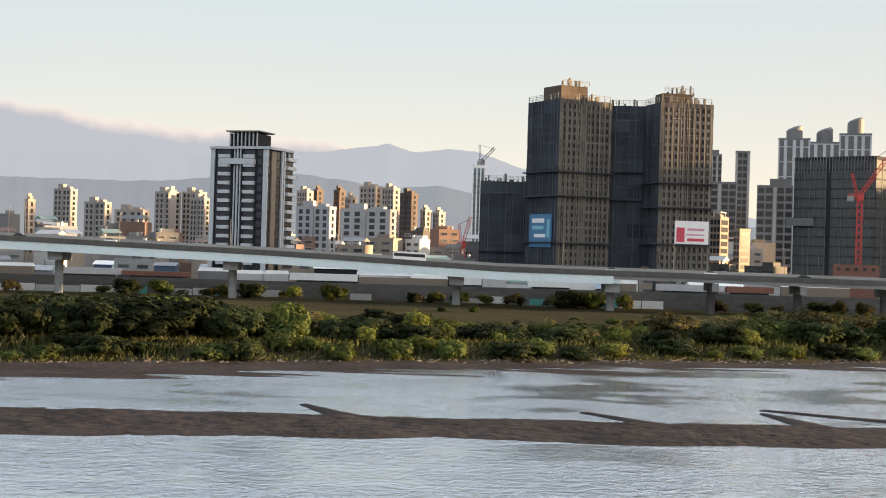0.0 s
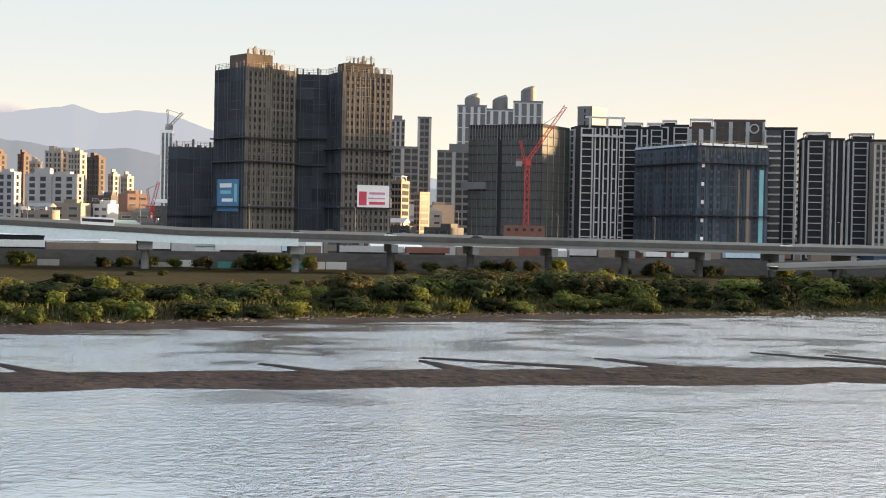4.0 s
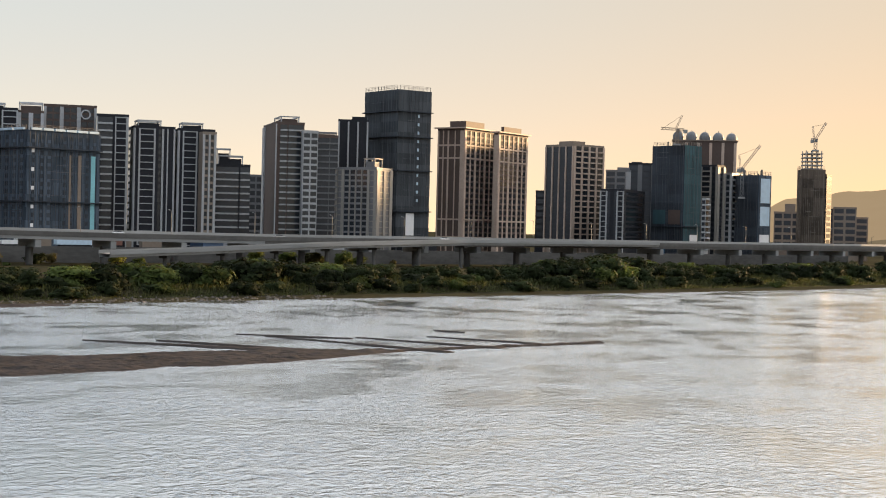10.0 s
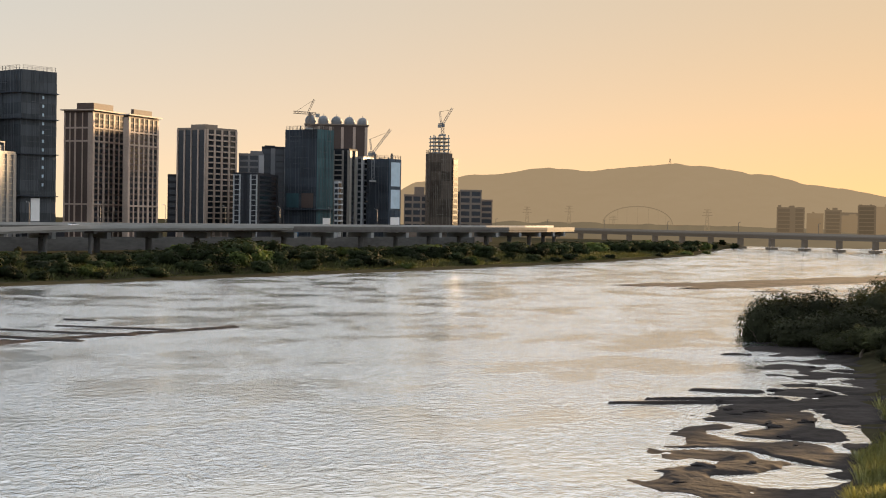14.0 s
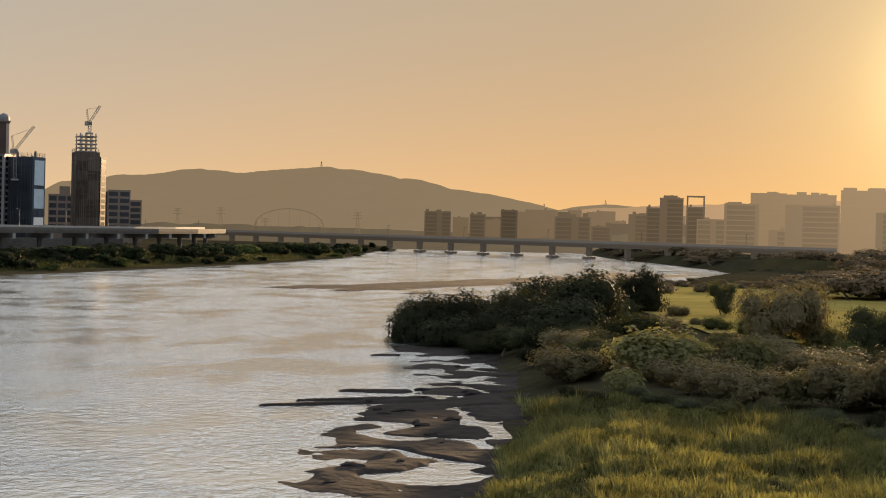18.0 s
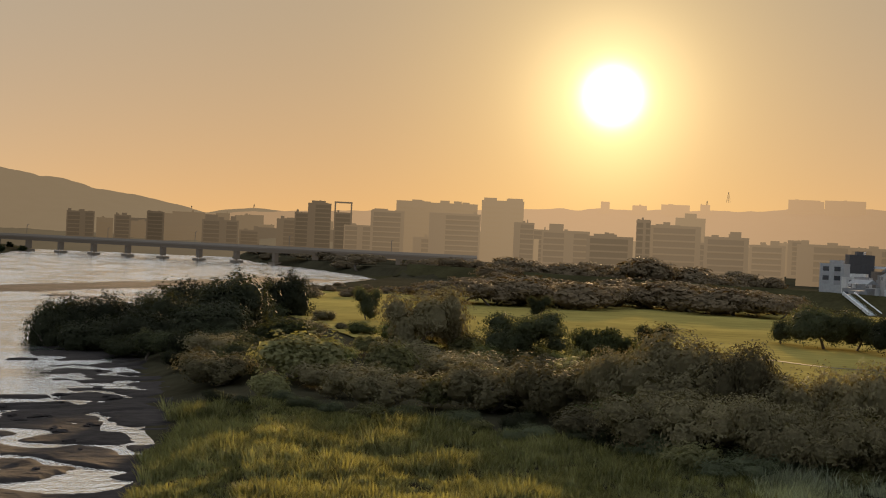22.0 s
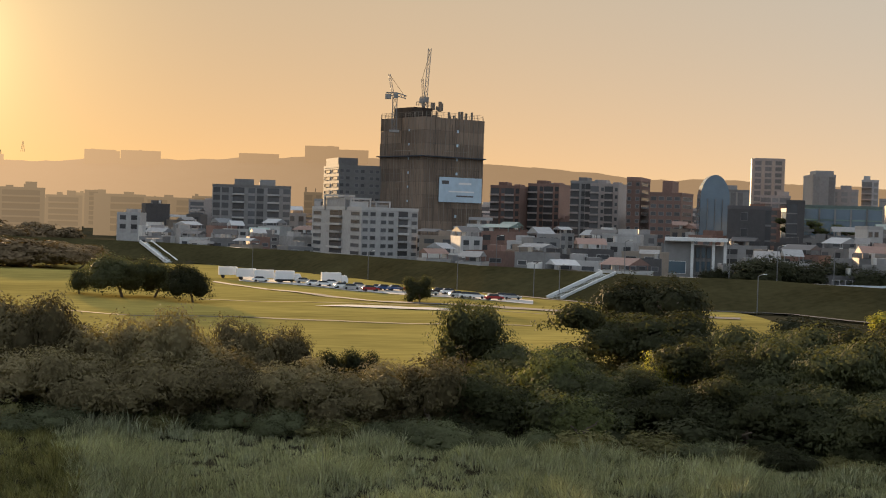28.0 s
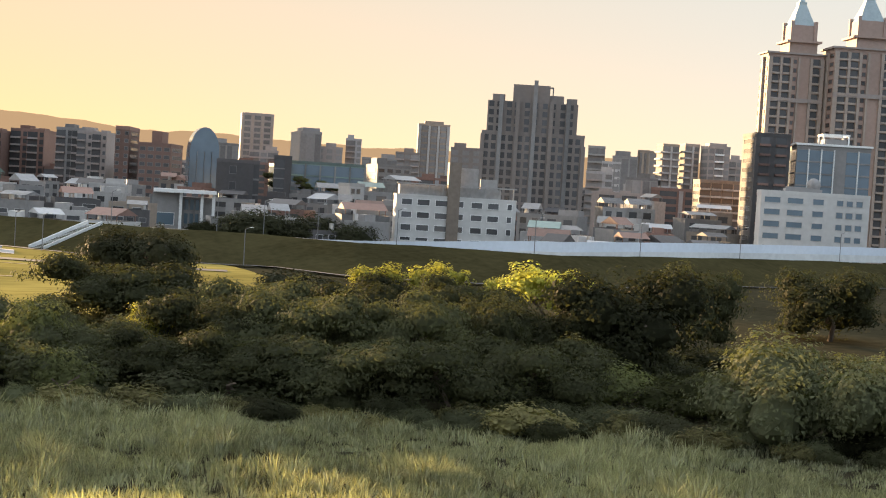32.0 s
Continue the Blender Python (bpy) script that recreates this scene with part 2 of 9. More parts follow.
OFFWHITE = material("weathered_white_tile", (0.46, 0.455, 0.45), 0.6, 0, 0.2, 0.8, 0.05)
GREYTILE = material("grey_tile", (0.145, 0.143, 0.146), 0.6, 0, 0.2, 0.8, 0.05, 0, 0.4, 0, 0.15)
DARKTILE = material("charcoal_tile", (0.025, 0.025, 0.029), 0.8, 0, 0.25, 0.8, 0.05, 0, 0.15)
BROWNTILE = material("brown_tile", (0.08, 0.053, 0.043), 0.75, 0, 0.2, 0.8, 0.05)
STONE = material("pale_brown_stone", (0.42, 0.315, 0.25), 0.7, 0, 0.2, 0.8, 0.05)
CURTAIN = material("grey_green_curtain_glass", (0.07, 0.075, 0.07), 0.25, 0.1, 0.25, 0.2, 0.04, 0, 0.35)
TUBE = material("rusty_scaffold_tube", (0.2, 0.172, 0.142), 0.65, 0.1, 0.3, 1.0, 0.1, 0, 0.3, 0.45)
DULL_TUBE = material("dull_dark_scaffold_tube", (0.085, 0.088, 0.095), 0.7, 0.1, 0.3, 1.0, 0.1, 0, 0.3, 0.45)
TANTILE = material("tan_tile", (0.2, 0.155, 0.12), 0.65, 0, 0.2, 0.8, 0.05)
BRICK = material("red_brown_tile", (0.19, 0.085, 0.06), 0.65, 0, 0.25, 0.8, 0.05)
GLASS = material("window_glass", (0.02, 0.023, 0.028), 0.14, 0, 0.2, 0.3, 0.05, 0, 0.5, 0, 0.2)
BLUEGLASS = material("blue_grey_glass", (0.11, 0.16, 0.2), 0.12, 0.1, 0.2, 0.3, 0.05, 0, 0.8)
NET_BROWN = material("brown_building_net", (0.128, 0.114, 0.1), 0.9, 0, 0.5, 0.5, 0.08, 0, 0.1, 0, 0.35, (1, 1, 0.25))
NET_UMBER = material("umber_building_net", (0.088, 0.068, 0.054), 0.9, 0, 0.5, 0.5, 0.08, 0, 0.1, 0, 0.35, (1, 1, 0.25))
NET_DARK = material("dark_building_net", (0.05, 0.056, 0.066), 0.85, 0, 0.35, 0.3, 0.05, 0, 0.1, 0, 0.25, (1, 1, 0.25))
NET_BLUE = material("blue_grey_building_net", (0.07, 0.088, 0.112), 0.85, 0, 0.35, 0.3, 0.06, 0, 0.1, 0, 0.3, (1, 1, 0.3))
# brown net lightened to paint in the haze over the near town
NET_RUST = material("haze_paled_brown_net", (0.2, 0.15, 0.115), 0.9, 0, 0.4, 0.5, 0.08, 0, 0.1, 0, 0.25, (1, 1, 0.25))
DULL = material("dull_grey_tile_trim", (0.34, 0.335, 0.335), 0.65, 0, 0.2, 0.8, 0.05)
CREAM = material("cream_tile", (0.33, 0.275, 0.235), 0.7, 0, 0.2, 0.8, 0.05)
TRIM = material("pale_grey_trim", (0.43, 0.43, 0.44), 0.65, 0, 0.15, 0.8, 0.05)
ROSE = material("rose_grey_tile", (0.3, 0.262, 0.242), 0.7, 0, 0.2, 0.8, 0.05)
NET_GREY = material("grey_building_net", (0.062, 0.067, 0.073), 0.85, 0, 0.35, 0.3, 0.05, 0, 0.1, 0, 0.25, (1, 1, 0.25))
NET_TEAL = material("teal_building_net", (0.05, 0.095, 0.105), 0.8, 0, 0.3, 0.3, 0.06, 0, 0.2, 0, 0.15, (1, 1, 0.3))
RED_PAINT = material("red_crane_paint", (0.5, 0.05, 0.04), 0.5, 0, 0.15, 1.0, 0.1)
SPIRE = material("pale_blue_grey_sheet", (0.33, 0.4, 0.42), 0.5, 0, 0.2, 0.8, 0.06)
ROOF_GREEN = material("green_sheet_roof", (0.14, 0.2, 0.18), 0.5, 0, 0.25, 0.8, 0.06, 0, 0.4, 0, 0.4)
ROOF_GREY = material("grey_sheet_roof", (0.26, 0.27, 0.29), 0.5, 0, 0.25, 0.8, 0.06, 0, 0.4, 0, 0.5)
TANK = material("stainless_tank", (0.6, 0.6, 0.6), 0.3, 0.9, 0.1, 1.0, 0.1)
BARK = material("grey_brown_bark", (0.12, 0.09, 0.065), 0.9, 0, 0.3, 3.0, 0.2)
LEAF = leafy("green_leaves", (0.085, 0.09, 0.038), 0.5, 0.12, 0.36)
LEAF_BANK = leafy("bank_green_leaves", (0.055, 0.069, 0.021), 0.55, 0.25, 0.22)
# dark copy of the bank leaves, their self-shadow put into the colour
LEAF_BLACK = leafy("self_shaded_green_leaves", (0.02, 0.026, 0.0105), 0.5, 0.25, 0.12)
# bright copy, with a sunlit tone in the colour
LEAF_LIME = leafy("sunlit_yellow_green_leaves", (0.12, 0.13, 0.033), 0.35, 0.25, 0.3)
LEAF_DARK = leafy("dark_green_leaves", (0.053, 0.055, 0.029), 0.5, 0.14, 0.36)
LEAF_OLIVE = leafy("yellow_green_leaves", (0.165, 0.15, 0.068), 0.4, 0.25, 0.35)
# sunlight on crown tops painted as a yellow leaf colour
LEAF_YELLOW = leafy("sunlit_yellow_leaves", (0.3, 0.29, 0.075), 0.3, 0.2, 0.55)
LEAF_GREY = leafy("grey_green_leaves", (0.095, 0.1, 0.055), 0.3, 0.15, 0.3)
LEAF_BROWN = leafy("brown_thin_leaves", (0.078, 0.07, 0.034), 0.4, 0.3, 0.25)
# the low sun's veiling glare is put into this leaf colour
LEAF_UMBER = leafy("glare_paled_umber_leaves", (0.138, 0.112, 0.06), 0.4, 0.14, 0.18)
# leaves paler and browner: the haze before them is painted in
LEAF_DUSK = leafy("haze_browned_leaves", (0.155, 0.112, 0.066), 0.12, 0.03, 0.14, 0.08)
# backlit shade of silhouetted trees is painted into this leaf colour
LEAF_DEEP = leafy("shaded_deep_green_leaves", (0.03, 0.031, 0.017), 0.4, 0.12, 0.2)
REED = leafy("reed_blades", (0.25, 0.235, 0.105), 0.2, 0.3, 0.3, 0.6, 0.3)
PALE_REED = leafy("pale_reed_blades", (0.365, 0.365, 0.235), 0.2, 0.35, 0.3, 0.5, 0.3)
BANK_REED = leafy("bank_reed_blades", (0.06, 0.063, 0.027), 0.2, 0.5, 0.2)

# ---- building helpers ----
def at(az, d, z=0.0):
    """A place by bearing (degrees, clockwise from +Y) and distance from the viewer."""
    return Vector((d * sin(radians(az)), d * cos(radians(az)), z))


def facing(az, d, z, turn=0.0):
    """The pose of a thing whose front looks at the viewer, turned a little."""
    p = at(az, d, z)
    return pose(p.x, p.y, z, 0, 0, turn - az)


def link(name, mesh, mat, parent=None, m=None, label="", scale=None):
    ob = new(name, mesh)
    if mat is not None and len(mesh.materials) == 0:
        mesh.materials.append(mat)
    if parent is not None:
        ob.parent = parent
    ob.matrix_basis = m if m is not None else Matrix()
    if scale is not None:
        ob.scale = scale
    if label:
        ob["label"] = label
    return ob


def part(name, bm, mat, parent, label="", m=None):
    mesh = bpy.data.meshes.new(name)
    bm.to_mesh(mesh)
    bm.free()
    return link(name, mesh, mat, parent, m, label)


def thing(name, m, label, category, group="", kind=""):
    ob = new(name)
    ob.empty_display_size = 0.5
    ob.matrix_basis = m
    return tagged(ob, label, category, group, kind)


def add_box(bm, x, y, z, sx, sy, sz, taper=1.0):
    """A box that stands on z, centred on x, y."""
    v = []
    for k, f in ((0, 1.0), (1, taper)):
        for i, j in ((-1, -1), (1, -1), (1, 1), (-1, 1)):
            v.append(bm.verts.new((x + i * sx / 2 * f, y + j * sy / 2 * f, z + k * sz)))
    bm.faces.new(v[3::-1])
    bm.faces.new(v[4:])
    for i in range(4):
        bm.faces.new((v[i], v[(i + 1) % 4], v[4 + (i + 1) % 4], v[4 + i]))


def add_bar(bm, a, b, t, t2=None):
    """A square bar from a to b."""
    a, b = Vector(a), Vector(b)
    d = (b - a).normalized()
    s = d.cross(Vector((0, 0, 1)) if abs(d.z) < 0.95 else Vector((1, 0, 0))).normalized()
    u = s.cross(d)
    w, h = t / 2, (t2 or t) / 2
    ring = [[bm.verts.new(p + s * i * w + u * j * h) for i, j in ((-1, -1), (1, -1), (1, 1), (-1, 1))] for p in (a, b)]
    bm.faces.new(ring[0][::-1])
    bm.faces.new(ring[1])
    for i in range(4):
        bm.faces.new((ring[0][i], ring[0][(i + 1) % 4], ring[1][(i + 1) % 4], ring[1][i]))


def add_prism(bm, pts, z0, z1):
    """An upright prism on a ring of (x, y)."""
    lo = [bm.verts.new((x, y, z0)) for x, y in pts]
    hi = [bm.verts.new((x, y, z1)) for x, y in pts]
    bm.faces.new(lo[::-1])
    bm.faces.new(hi)
    n = len(pts)
    for i in range(n):
        bm.faces.new((lo[i], lo[(i + 1) % n], hi[(i + 1) % n], hi[i]))


def hull(bm, line, w, inset=0.0):
    """A body from a side outline (x, z), as wide as w, drawn in a little at the top."""
    top = max(z for _, z in line)
    sides = []
    for s in (-1, 1):
        sides.append([bm.verts.new((x, s * (w / 2 - inset * z / top), z)) for x, z in line])
    bm.faces.new(sides[0])
    bm.faces.new(sides[1][::-1])
    n = len(line)
    for i in range(n):
        bm.faces.new((sides[0][i], sides[1][i], sides[1][(i + 1) % n], sides[0][(i + 1) % n]))


def sheet(name, verts, quads, mat, smooth=True):
    mesh = bpy.data.meshes.new(name)
    verts, quads = np.asarray(verts, np.float32), np.asarray(quads, np.int32)
    mesh.vertices.add(len(verts))
    mesh.vertices.foreach_set("co", verts.ravel())
    k = quads.shape[1]
    mesh.loops.add(len(quads) * k)
    mesh.loops.foreach_set("vertex_index", quads.ravel())
    mesh.polygons.add(len(quads))
    mesh.polygons.foreach_set("loop_start", np.arange(0, len(quads) * k, k, dtype=np.int32))
    mesh.polygons.foreach_set("loop_total", np.full(len(quads), k, np.int32))
    mesh.polygons.foreach_set("use_smooth", np.full(len(quads), smooth))
    mesh.update()
    mesh.validate()
    mesh.materials.append(mat)
    return mesh


def grid_quads(n, m):
    i, j = np.meshgrid(np.arange(n - 1), np.arange(m - 1), indexing="ij")
    a = (i * m + j).ravel()
    return np.stack([a, a + m, a + m + 1, a + 1], 1)


RNG = np.random.default_rng(5)
LATTICE = RNG.random((256, 256))


def value_noise(x, y):
    xi, yi = np.floor(x).astype(int), np.floor(y).astype(int)
    fx, fy = x - xi, y - yi
    fx, fy = fx * fx * (3 - 2 * fx), fy * fy * (3 - 2 * fy)
    g = lambda i, j: LATTICE[i % 256, j % 256]
    return (g(xi, yi) * (1 - fx) + g(xi + 1, yi) * fx) * (1 - fy) + (g(xi, yi + 1) * (1 - fx) + g(xi + 1, yi + 1) * fx) * fy


def fractal(x, y, octaves=4):
    s, a = 0.0, 0.5
    for k in range(octaves):
        s = s + a * value_noise(x * 2 ** k + 17 * k, y * 2 ** k + 31 * k)
        a *= 0.5
    return s / (1 - 0.5 ** octaves)


# ---- the land ----
def north_shore(x):
    return np.interp(x, [-900, -74, 7, 95, 168, 330, 481, 667, 850, 1100, 2000, 4000], [120, 269, 307, 341, 353, 366, 378, 408, 455, 560, 900, 1500])


def south_shore(x):
    return np.interp(x, [-900, -100, 0, 60, 96, 140, 194, 221, 250, 300, 400, 475, 640, 820, 967, 1105, 1300, 2000, 4000], [-300, -80, -5, 42, 62, 74, 94, 110, 122, 121, 150, 176, 192, 206, 284, 370, 460, 720, 1250])


def crest(az):
    """Distance of the near levee's crest."""
    return np.interp(az, [60, 75, 85, 95, 100, 104.5, 108, 113, 119, 123, 131, 143, 160], [1500, 900, 690, 586, 518, 448, 405, 372, 363, 345, 345, 455, 700])


def land(x, y):
    """Height of the ground."""
    n = y - north_shore(x)
    s = south_shore(x) - y
    zn = np.interp(n, [-25, 0, 5, 11, 17, 40, 225, 245], [-1.6, -0.3, 0.4, 0.9, 2.2, 3.0, 3.4, 4.0])
    zs = np.interp(s, [-25, 0, 12, 20, 27, 44], [-2.0, -0.9, -0.5, 0.2, 2.0, 3.0])
    z = np.where(n > s, zn, zs)
    az, r = np.degrees(np.arctan2(x, y)), np.hypot(x, y)
    c = crest(np.clip(az, 60, 160))
    up = np.clip((r - (c - 30)) / 30, 0, 1)
    down = np.clip((r - c - 7) / 14, 0, 1)
    levee = 3 + 6 * up - 4 * down
    side = (s > 30) & (az > 62)
    z = np.where(side, np.maximum(z, levee), z)
    rough = (fractal(x * 0.05, y * 0.05) - 0.5) * np.clip(np.maximum(n, s) / 15, 0, 1)
    return z + rough * 0.8 * np.where(r < 700, 1, 0)


def make_ground():
    azs = np.radians(np.concatenate([np.arange(-180, -25, 3.0), np.arange(-25, 150, 0.4), np.arange(150, 181, 3.0)]))
    rs = np.concatenate([[0.5, 8], np.geomspace(18, 4900, 190)])
    a, r = np.meshgrid(azs, rs, indexing="ij")
    x, y = r * np.sin(a), r * np.cos(a)
    v = np.stack([x, y, land(x, y)], -1).reshape(-1, 3)
    mesh = sheet("ground", v, grid_quads(len(azs), len(rs))[:, ::-1], SOIL)
    tagged(new("ground", mesh), "brown-green river bank and flood plain soil", "ground", kind="structure")


make_ground()
xs, ys = np.linspace(-900, 4000, 50), np.linspace(-350, 1700, 25)
gx, gy = np.meshgrid(xs, ys, indexing="ij")
tagged(new("water", sheet("water", np.stack([gx, gy, 0 * gx], -1).reshape(-1, 3), grid_quads(50, 25), WATER)),
       "grey rippled river water mirroring the evening sky", "river", kind="structure")


def shoal(name, label, x0, x1, y0, y1, step, height, mat=None):
    """A low bank of mud: height(x, y) is its top, and it dips under the water."""
    nx, ny = int((x1 - x0) / step), int((y1 - y0) / (step * 0.8))
    gx, gy = np.meshgrid(np.linspace(x0, x1, nx), np.linspace(y0, y1, ny), indexing="ij")
    z = np.maximum(height(gx, gy), -0.4)
    q = grid_quads(nx, ny)
    zf = z.ravel()
    q = q[zf[q].max(1) > -0.15]
    ob = new(name, sheet(name, np.stack([gx, gy, z], -1).reshape(-1, 3), q, mat or MUD))
    return tagged(ob, label, "mud bank", kind="structure")


def spit(x, y, ax, ay, bx, by, w0, w1, top=0.4):
    """Height of a narrow tongue of mud from a to b that widens from w0 to w1."""
    dx, dy = bx - ax, by - ay
    f = np.clip(((x - ax) * dx + (y - ay) * dy) / (dx * dx + dy * dy), 0, 1)
    w = (w0 + (w1 - w0) * f) * (0.75 + 0.6 * fractal(x * 0.2 + ax, y * 0.2 + by, 3))
    return top * (1 - (np.hypot(x - ax - dx * f, y - ay - dy * f) / w) ** 2)


def bar_height(x, y):
    mid = np.interp(x, [-140, -41, 0, 23, 50, 93, 120, 136, 152], [191, 201, 204, 204, 206, 208, 208, 209, 207])
    half = np.interp(x, [-140, -41, 0, 23, 50, 93, 120, 136, 152], [14, 14, 11, 12, 11, 13, 11, 7, 1])
    side = (y - mid) / half
    e = 1 - side ** 2
    wob = fractal(x * 0.09, y * 0.12, 4) - 0.5
    top = np.clip(e * 0.8 + wob * 0.7, -1, 0.42)
    # long tongues run out slantwise from the far side and the downstream end
    for ax, ay, bx, by, w in TONGUES:
        top = np.maximum(top, spit(x, y, ax, ay, bx, by, 0.7, w, 0.35))
    lumps = (fractal(x * 0.5, y * 0.8, 4) - 0.5) * 0.55 * np.clip(e * 1.5 + 0.2, 0.1, 1)
    return top * 0.75 + lumps


TONGUES = [(-19, 226, -12, 213, 2.5), (46, 231, 51, 214, 3), (47, 236, 70, 220, 2.6), (77, 235, 87, 217, 3), (79, 234, 83, 222, 1.5), (110, 246, 132, 216, 3), (122, 241, 138, 212, 2.6),
           (143, 249, 158, 233, 1.2), (146, 243, 158, 203, 2.0), (161, 234, 172, 206, 1.8), (176, 231, 186, 210, 1.8), (188, 244, 190, 238, 0.9), (20, 226, 28, 214, 2.0)]
shoal("sandbar", "long low bar of dark lumpy wet mud with slanting tongues", -140, 200, 178, 254, 0.75, bar_height)


def flat_height(x, y):
    s = south_shore(x) - y
    base = np.interp(s, [-16, -5, 2, 10, 19, 23, 29], [-0.9, -0.35, 0.0, 0.1, 0.24, 0.5, 2.0])
    u, v = x + 5 * fractal(x * 0.08 + 7, y * 0.08), y + 5 * fractal(x * 0.08, y * 0.08 + 9)
    fade = np.clip((23 - s) / 5, 0, 1)
    shape = (fractal(u * 0.05 + 2, v * 0.05, 3) - 0.5) * 0.5 + (fractal(u * 0.16, v * 0.16 + 5, 4) - 0.5) * 0.42
    out = base + shape * fade
    for ax, ay, bx, by, w0, w1 in ((221, 112, 240, 99, 1.2, 4), (171, 91, 181, 74, 1.0, 4.5), (151, 92, 168, 77, 0.5, 1.8), (158, 91, 170, 79, 0.4, 1.2), (109, 63, 126, 57, 2, 4), (124, 62, 147, 62, 1, 2.5)):
        out = np.maximum(out, spit(x, y, ax, ay, bx, by, w0, w1, 0.3))
    pools = np.clip(0.075 - np.abs(fractal(u * 0.09 + 11, v * 0.09 + 4, 3) - 0.5), 0, 1) * 7 * fade * np.clip((s + 2) / 5, 0, 1)
    return out - pools + (fractal(x * 0.7, y * 0.7) - 0.5) * 0.14


shoal("mudflat", "dark wet tidal mudflat with shining pools and spits", 50, 275, 10, 150, 0.7, flat_height, WET_MUD)


def far_bar(x, y):
    mid = np.interp(x, [440, 700], [242, 214])
    return (1 - ((y - mid) / 17) ** 2) * 0.35 * np.clip((x - 440) / 60, 0, 1) * np.clip((740 - x) / 40, 0, 1) + (fractal(x * 0.03, y * 0.3) - 0.47) * 0.7


shoal("far_sandbar", "low mud bar before the far road bridge", 430, 745, 190, 262, 1.6, far_bar)


def shallows(x, y):
    n = y - north_shore(x)
    return np.interp(n, [-34, -22, -6, 2, 6], [-0.8, -0.12, -0.03, 0.35, 0.5]) + (fractal(x * 0.035, y * 0.3) - 0.5) * 0.9 * np.interp(x, [-140, -20, 30, 110, 140], [0.3, 0.4, 1, 0.8, 0]) + np.interp(x, [-140, -50, 10], [0.13, 0.13, 0])


shoal("shore_mud", "dark mud shallows along the far bank", -150, 150, 235, 350, 1.0, shallows)

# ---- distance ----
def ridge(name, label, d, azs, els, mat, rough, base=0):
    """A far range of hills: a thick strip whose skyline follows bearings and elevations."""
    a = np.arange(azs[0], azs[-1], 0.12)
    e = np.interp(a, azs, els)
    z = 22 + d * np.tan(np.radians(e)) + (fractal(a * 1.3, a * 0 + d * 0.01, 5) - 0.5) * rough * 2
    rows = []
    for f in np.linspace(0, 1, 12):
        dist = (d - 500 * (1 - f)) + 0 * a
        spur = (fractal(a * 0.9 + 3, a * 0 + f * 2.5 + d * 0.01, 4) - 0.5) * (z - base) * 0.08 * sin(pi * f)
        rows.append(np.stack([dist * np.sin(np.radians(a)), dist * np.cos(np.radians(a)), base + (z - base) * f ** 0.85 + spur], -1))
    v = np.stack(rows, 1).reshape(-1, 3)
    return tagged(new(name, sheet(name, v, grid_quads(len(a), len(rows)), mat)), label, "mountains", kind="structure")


# the ranges glow faintly: air haze painted into their emission
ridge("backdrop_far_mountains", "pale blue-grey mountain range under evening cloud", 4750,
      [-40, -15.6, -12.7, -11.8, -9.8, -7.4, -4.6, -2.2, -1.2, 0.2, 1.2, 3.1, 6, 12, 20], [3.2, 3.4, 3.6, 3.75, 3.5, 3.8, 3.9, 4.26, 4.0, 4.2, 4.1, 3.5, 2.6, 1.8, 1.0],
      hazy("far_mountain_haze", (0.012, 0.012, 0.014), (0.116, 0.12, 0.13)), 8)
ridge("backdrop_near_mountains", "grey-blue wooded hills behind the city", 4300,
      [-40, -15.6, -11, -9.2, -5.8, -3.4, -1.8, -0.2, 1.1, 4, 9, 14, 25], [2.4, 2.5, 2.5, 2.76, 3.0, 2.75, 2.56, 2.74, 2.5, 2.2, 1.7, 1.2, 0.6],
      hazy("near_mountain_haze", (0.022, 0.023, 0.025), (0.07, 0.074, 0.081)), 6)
ridge("backdrop_west_mountain", "broad brown-grey mountain with a painted haze glow", 4200,
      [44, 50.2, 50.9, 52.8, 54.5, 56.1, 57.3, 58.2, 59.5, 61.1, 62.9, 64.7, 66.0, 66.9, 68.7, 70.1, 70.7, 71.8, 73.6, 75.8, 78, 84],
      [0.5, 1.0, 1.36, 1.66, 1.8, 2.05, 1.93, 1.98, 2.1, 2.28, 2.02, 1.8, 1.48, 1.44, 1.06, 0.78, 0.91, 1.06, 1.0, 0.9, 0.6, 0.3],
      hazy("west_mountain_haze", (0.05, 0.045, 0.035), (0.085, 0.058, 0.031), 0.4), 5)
ridge("backdrop_south_ridge", "flat-topped ridge below the sun with a painted haze glow", 3900,
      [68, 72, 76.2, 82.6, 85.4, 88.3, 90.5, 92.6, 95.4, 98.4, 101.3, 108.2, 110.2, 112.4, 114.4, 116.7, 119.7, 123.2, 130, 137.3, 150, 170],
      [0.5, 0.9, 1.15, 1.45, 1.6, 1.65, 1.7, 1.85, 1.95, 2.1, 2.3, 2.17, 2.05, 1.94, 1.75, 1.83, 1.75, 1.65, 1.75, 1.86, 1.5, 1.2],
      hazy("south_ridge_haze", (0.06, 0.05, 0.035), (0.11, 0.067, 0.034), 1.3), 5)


# ---- buildings ----
MESHES = {}


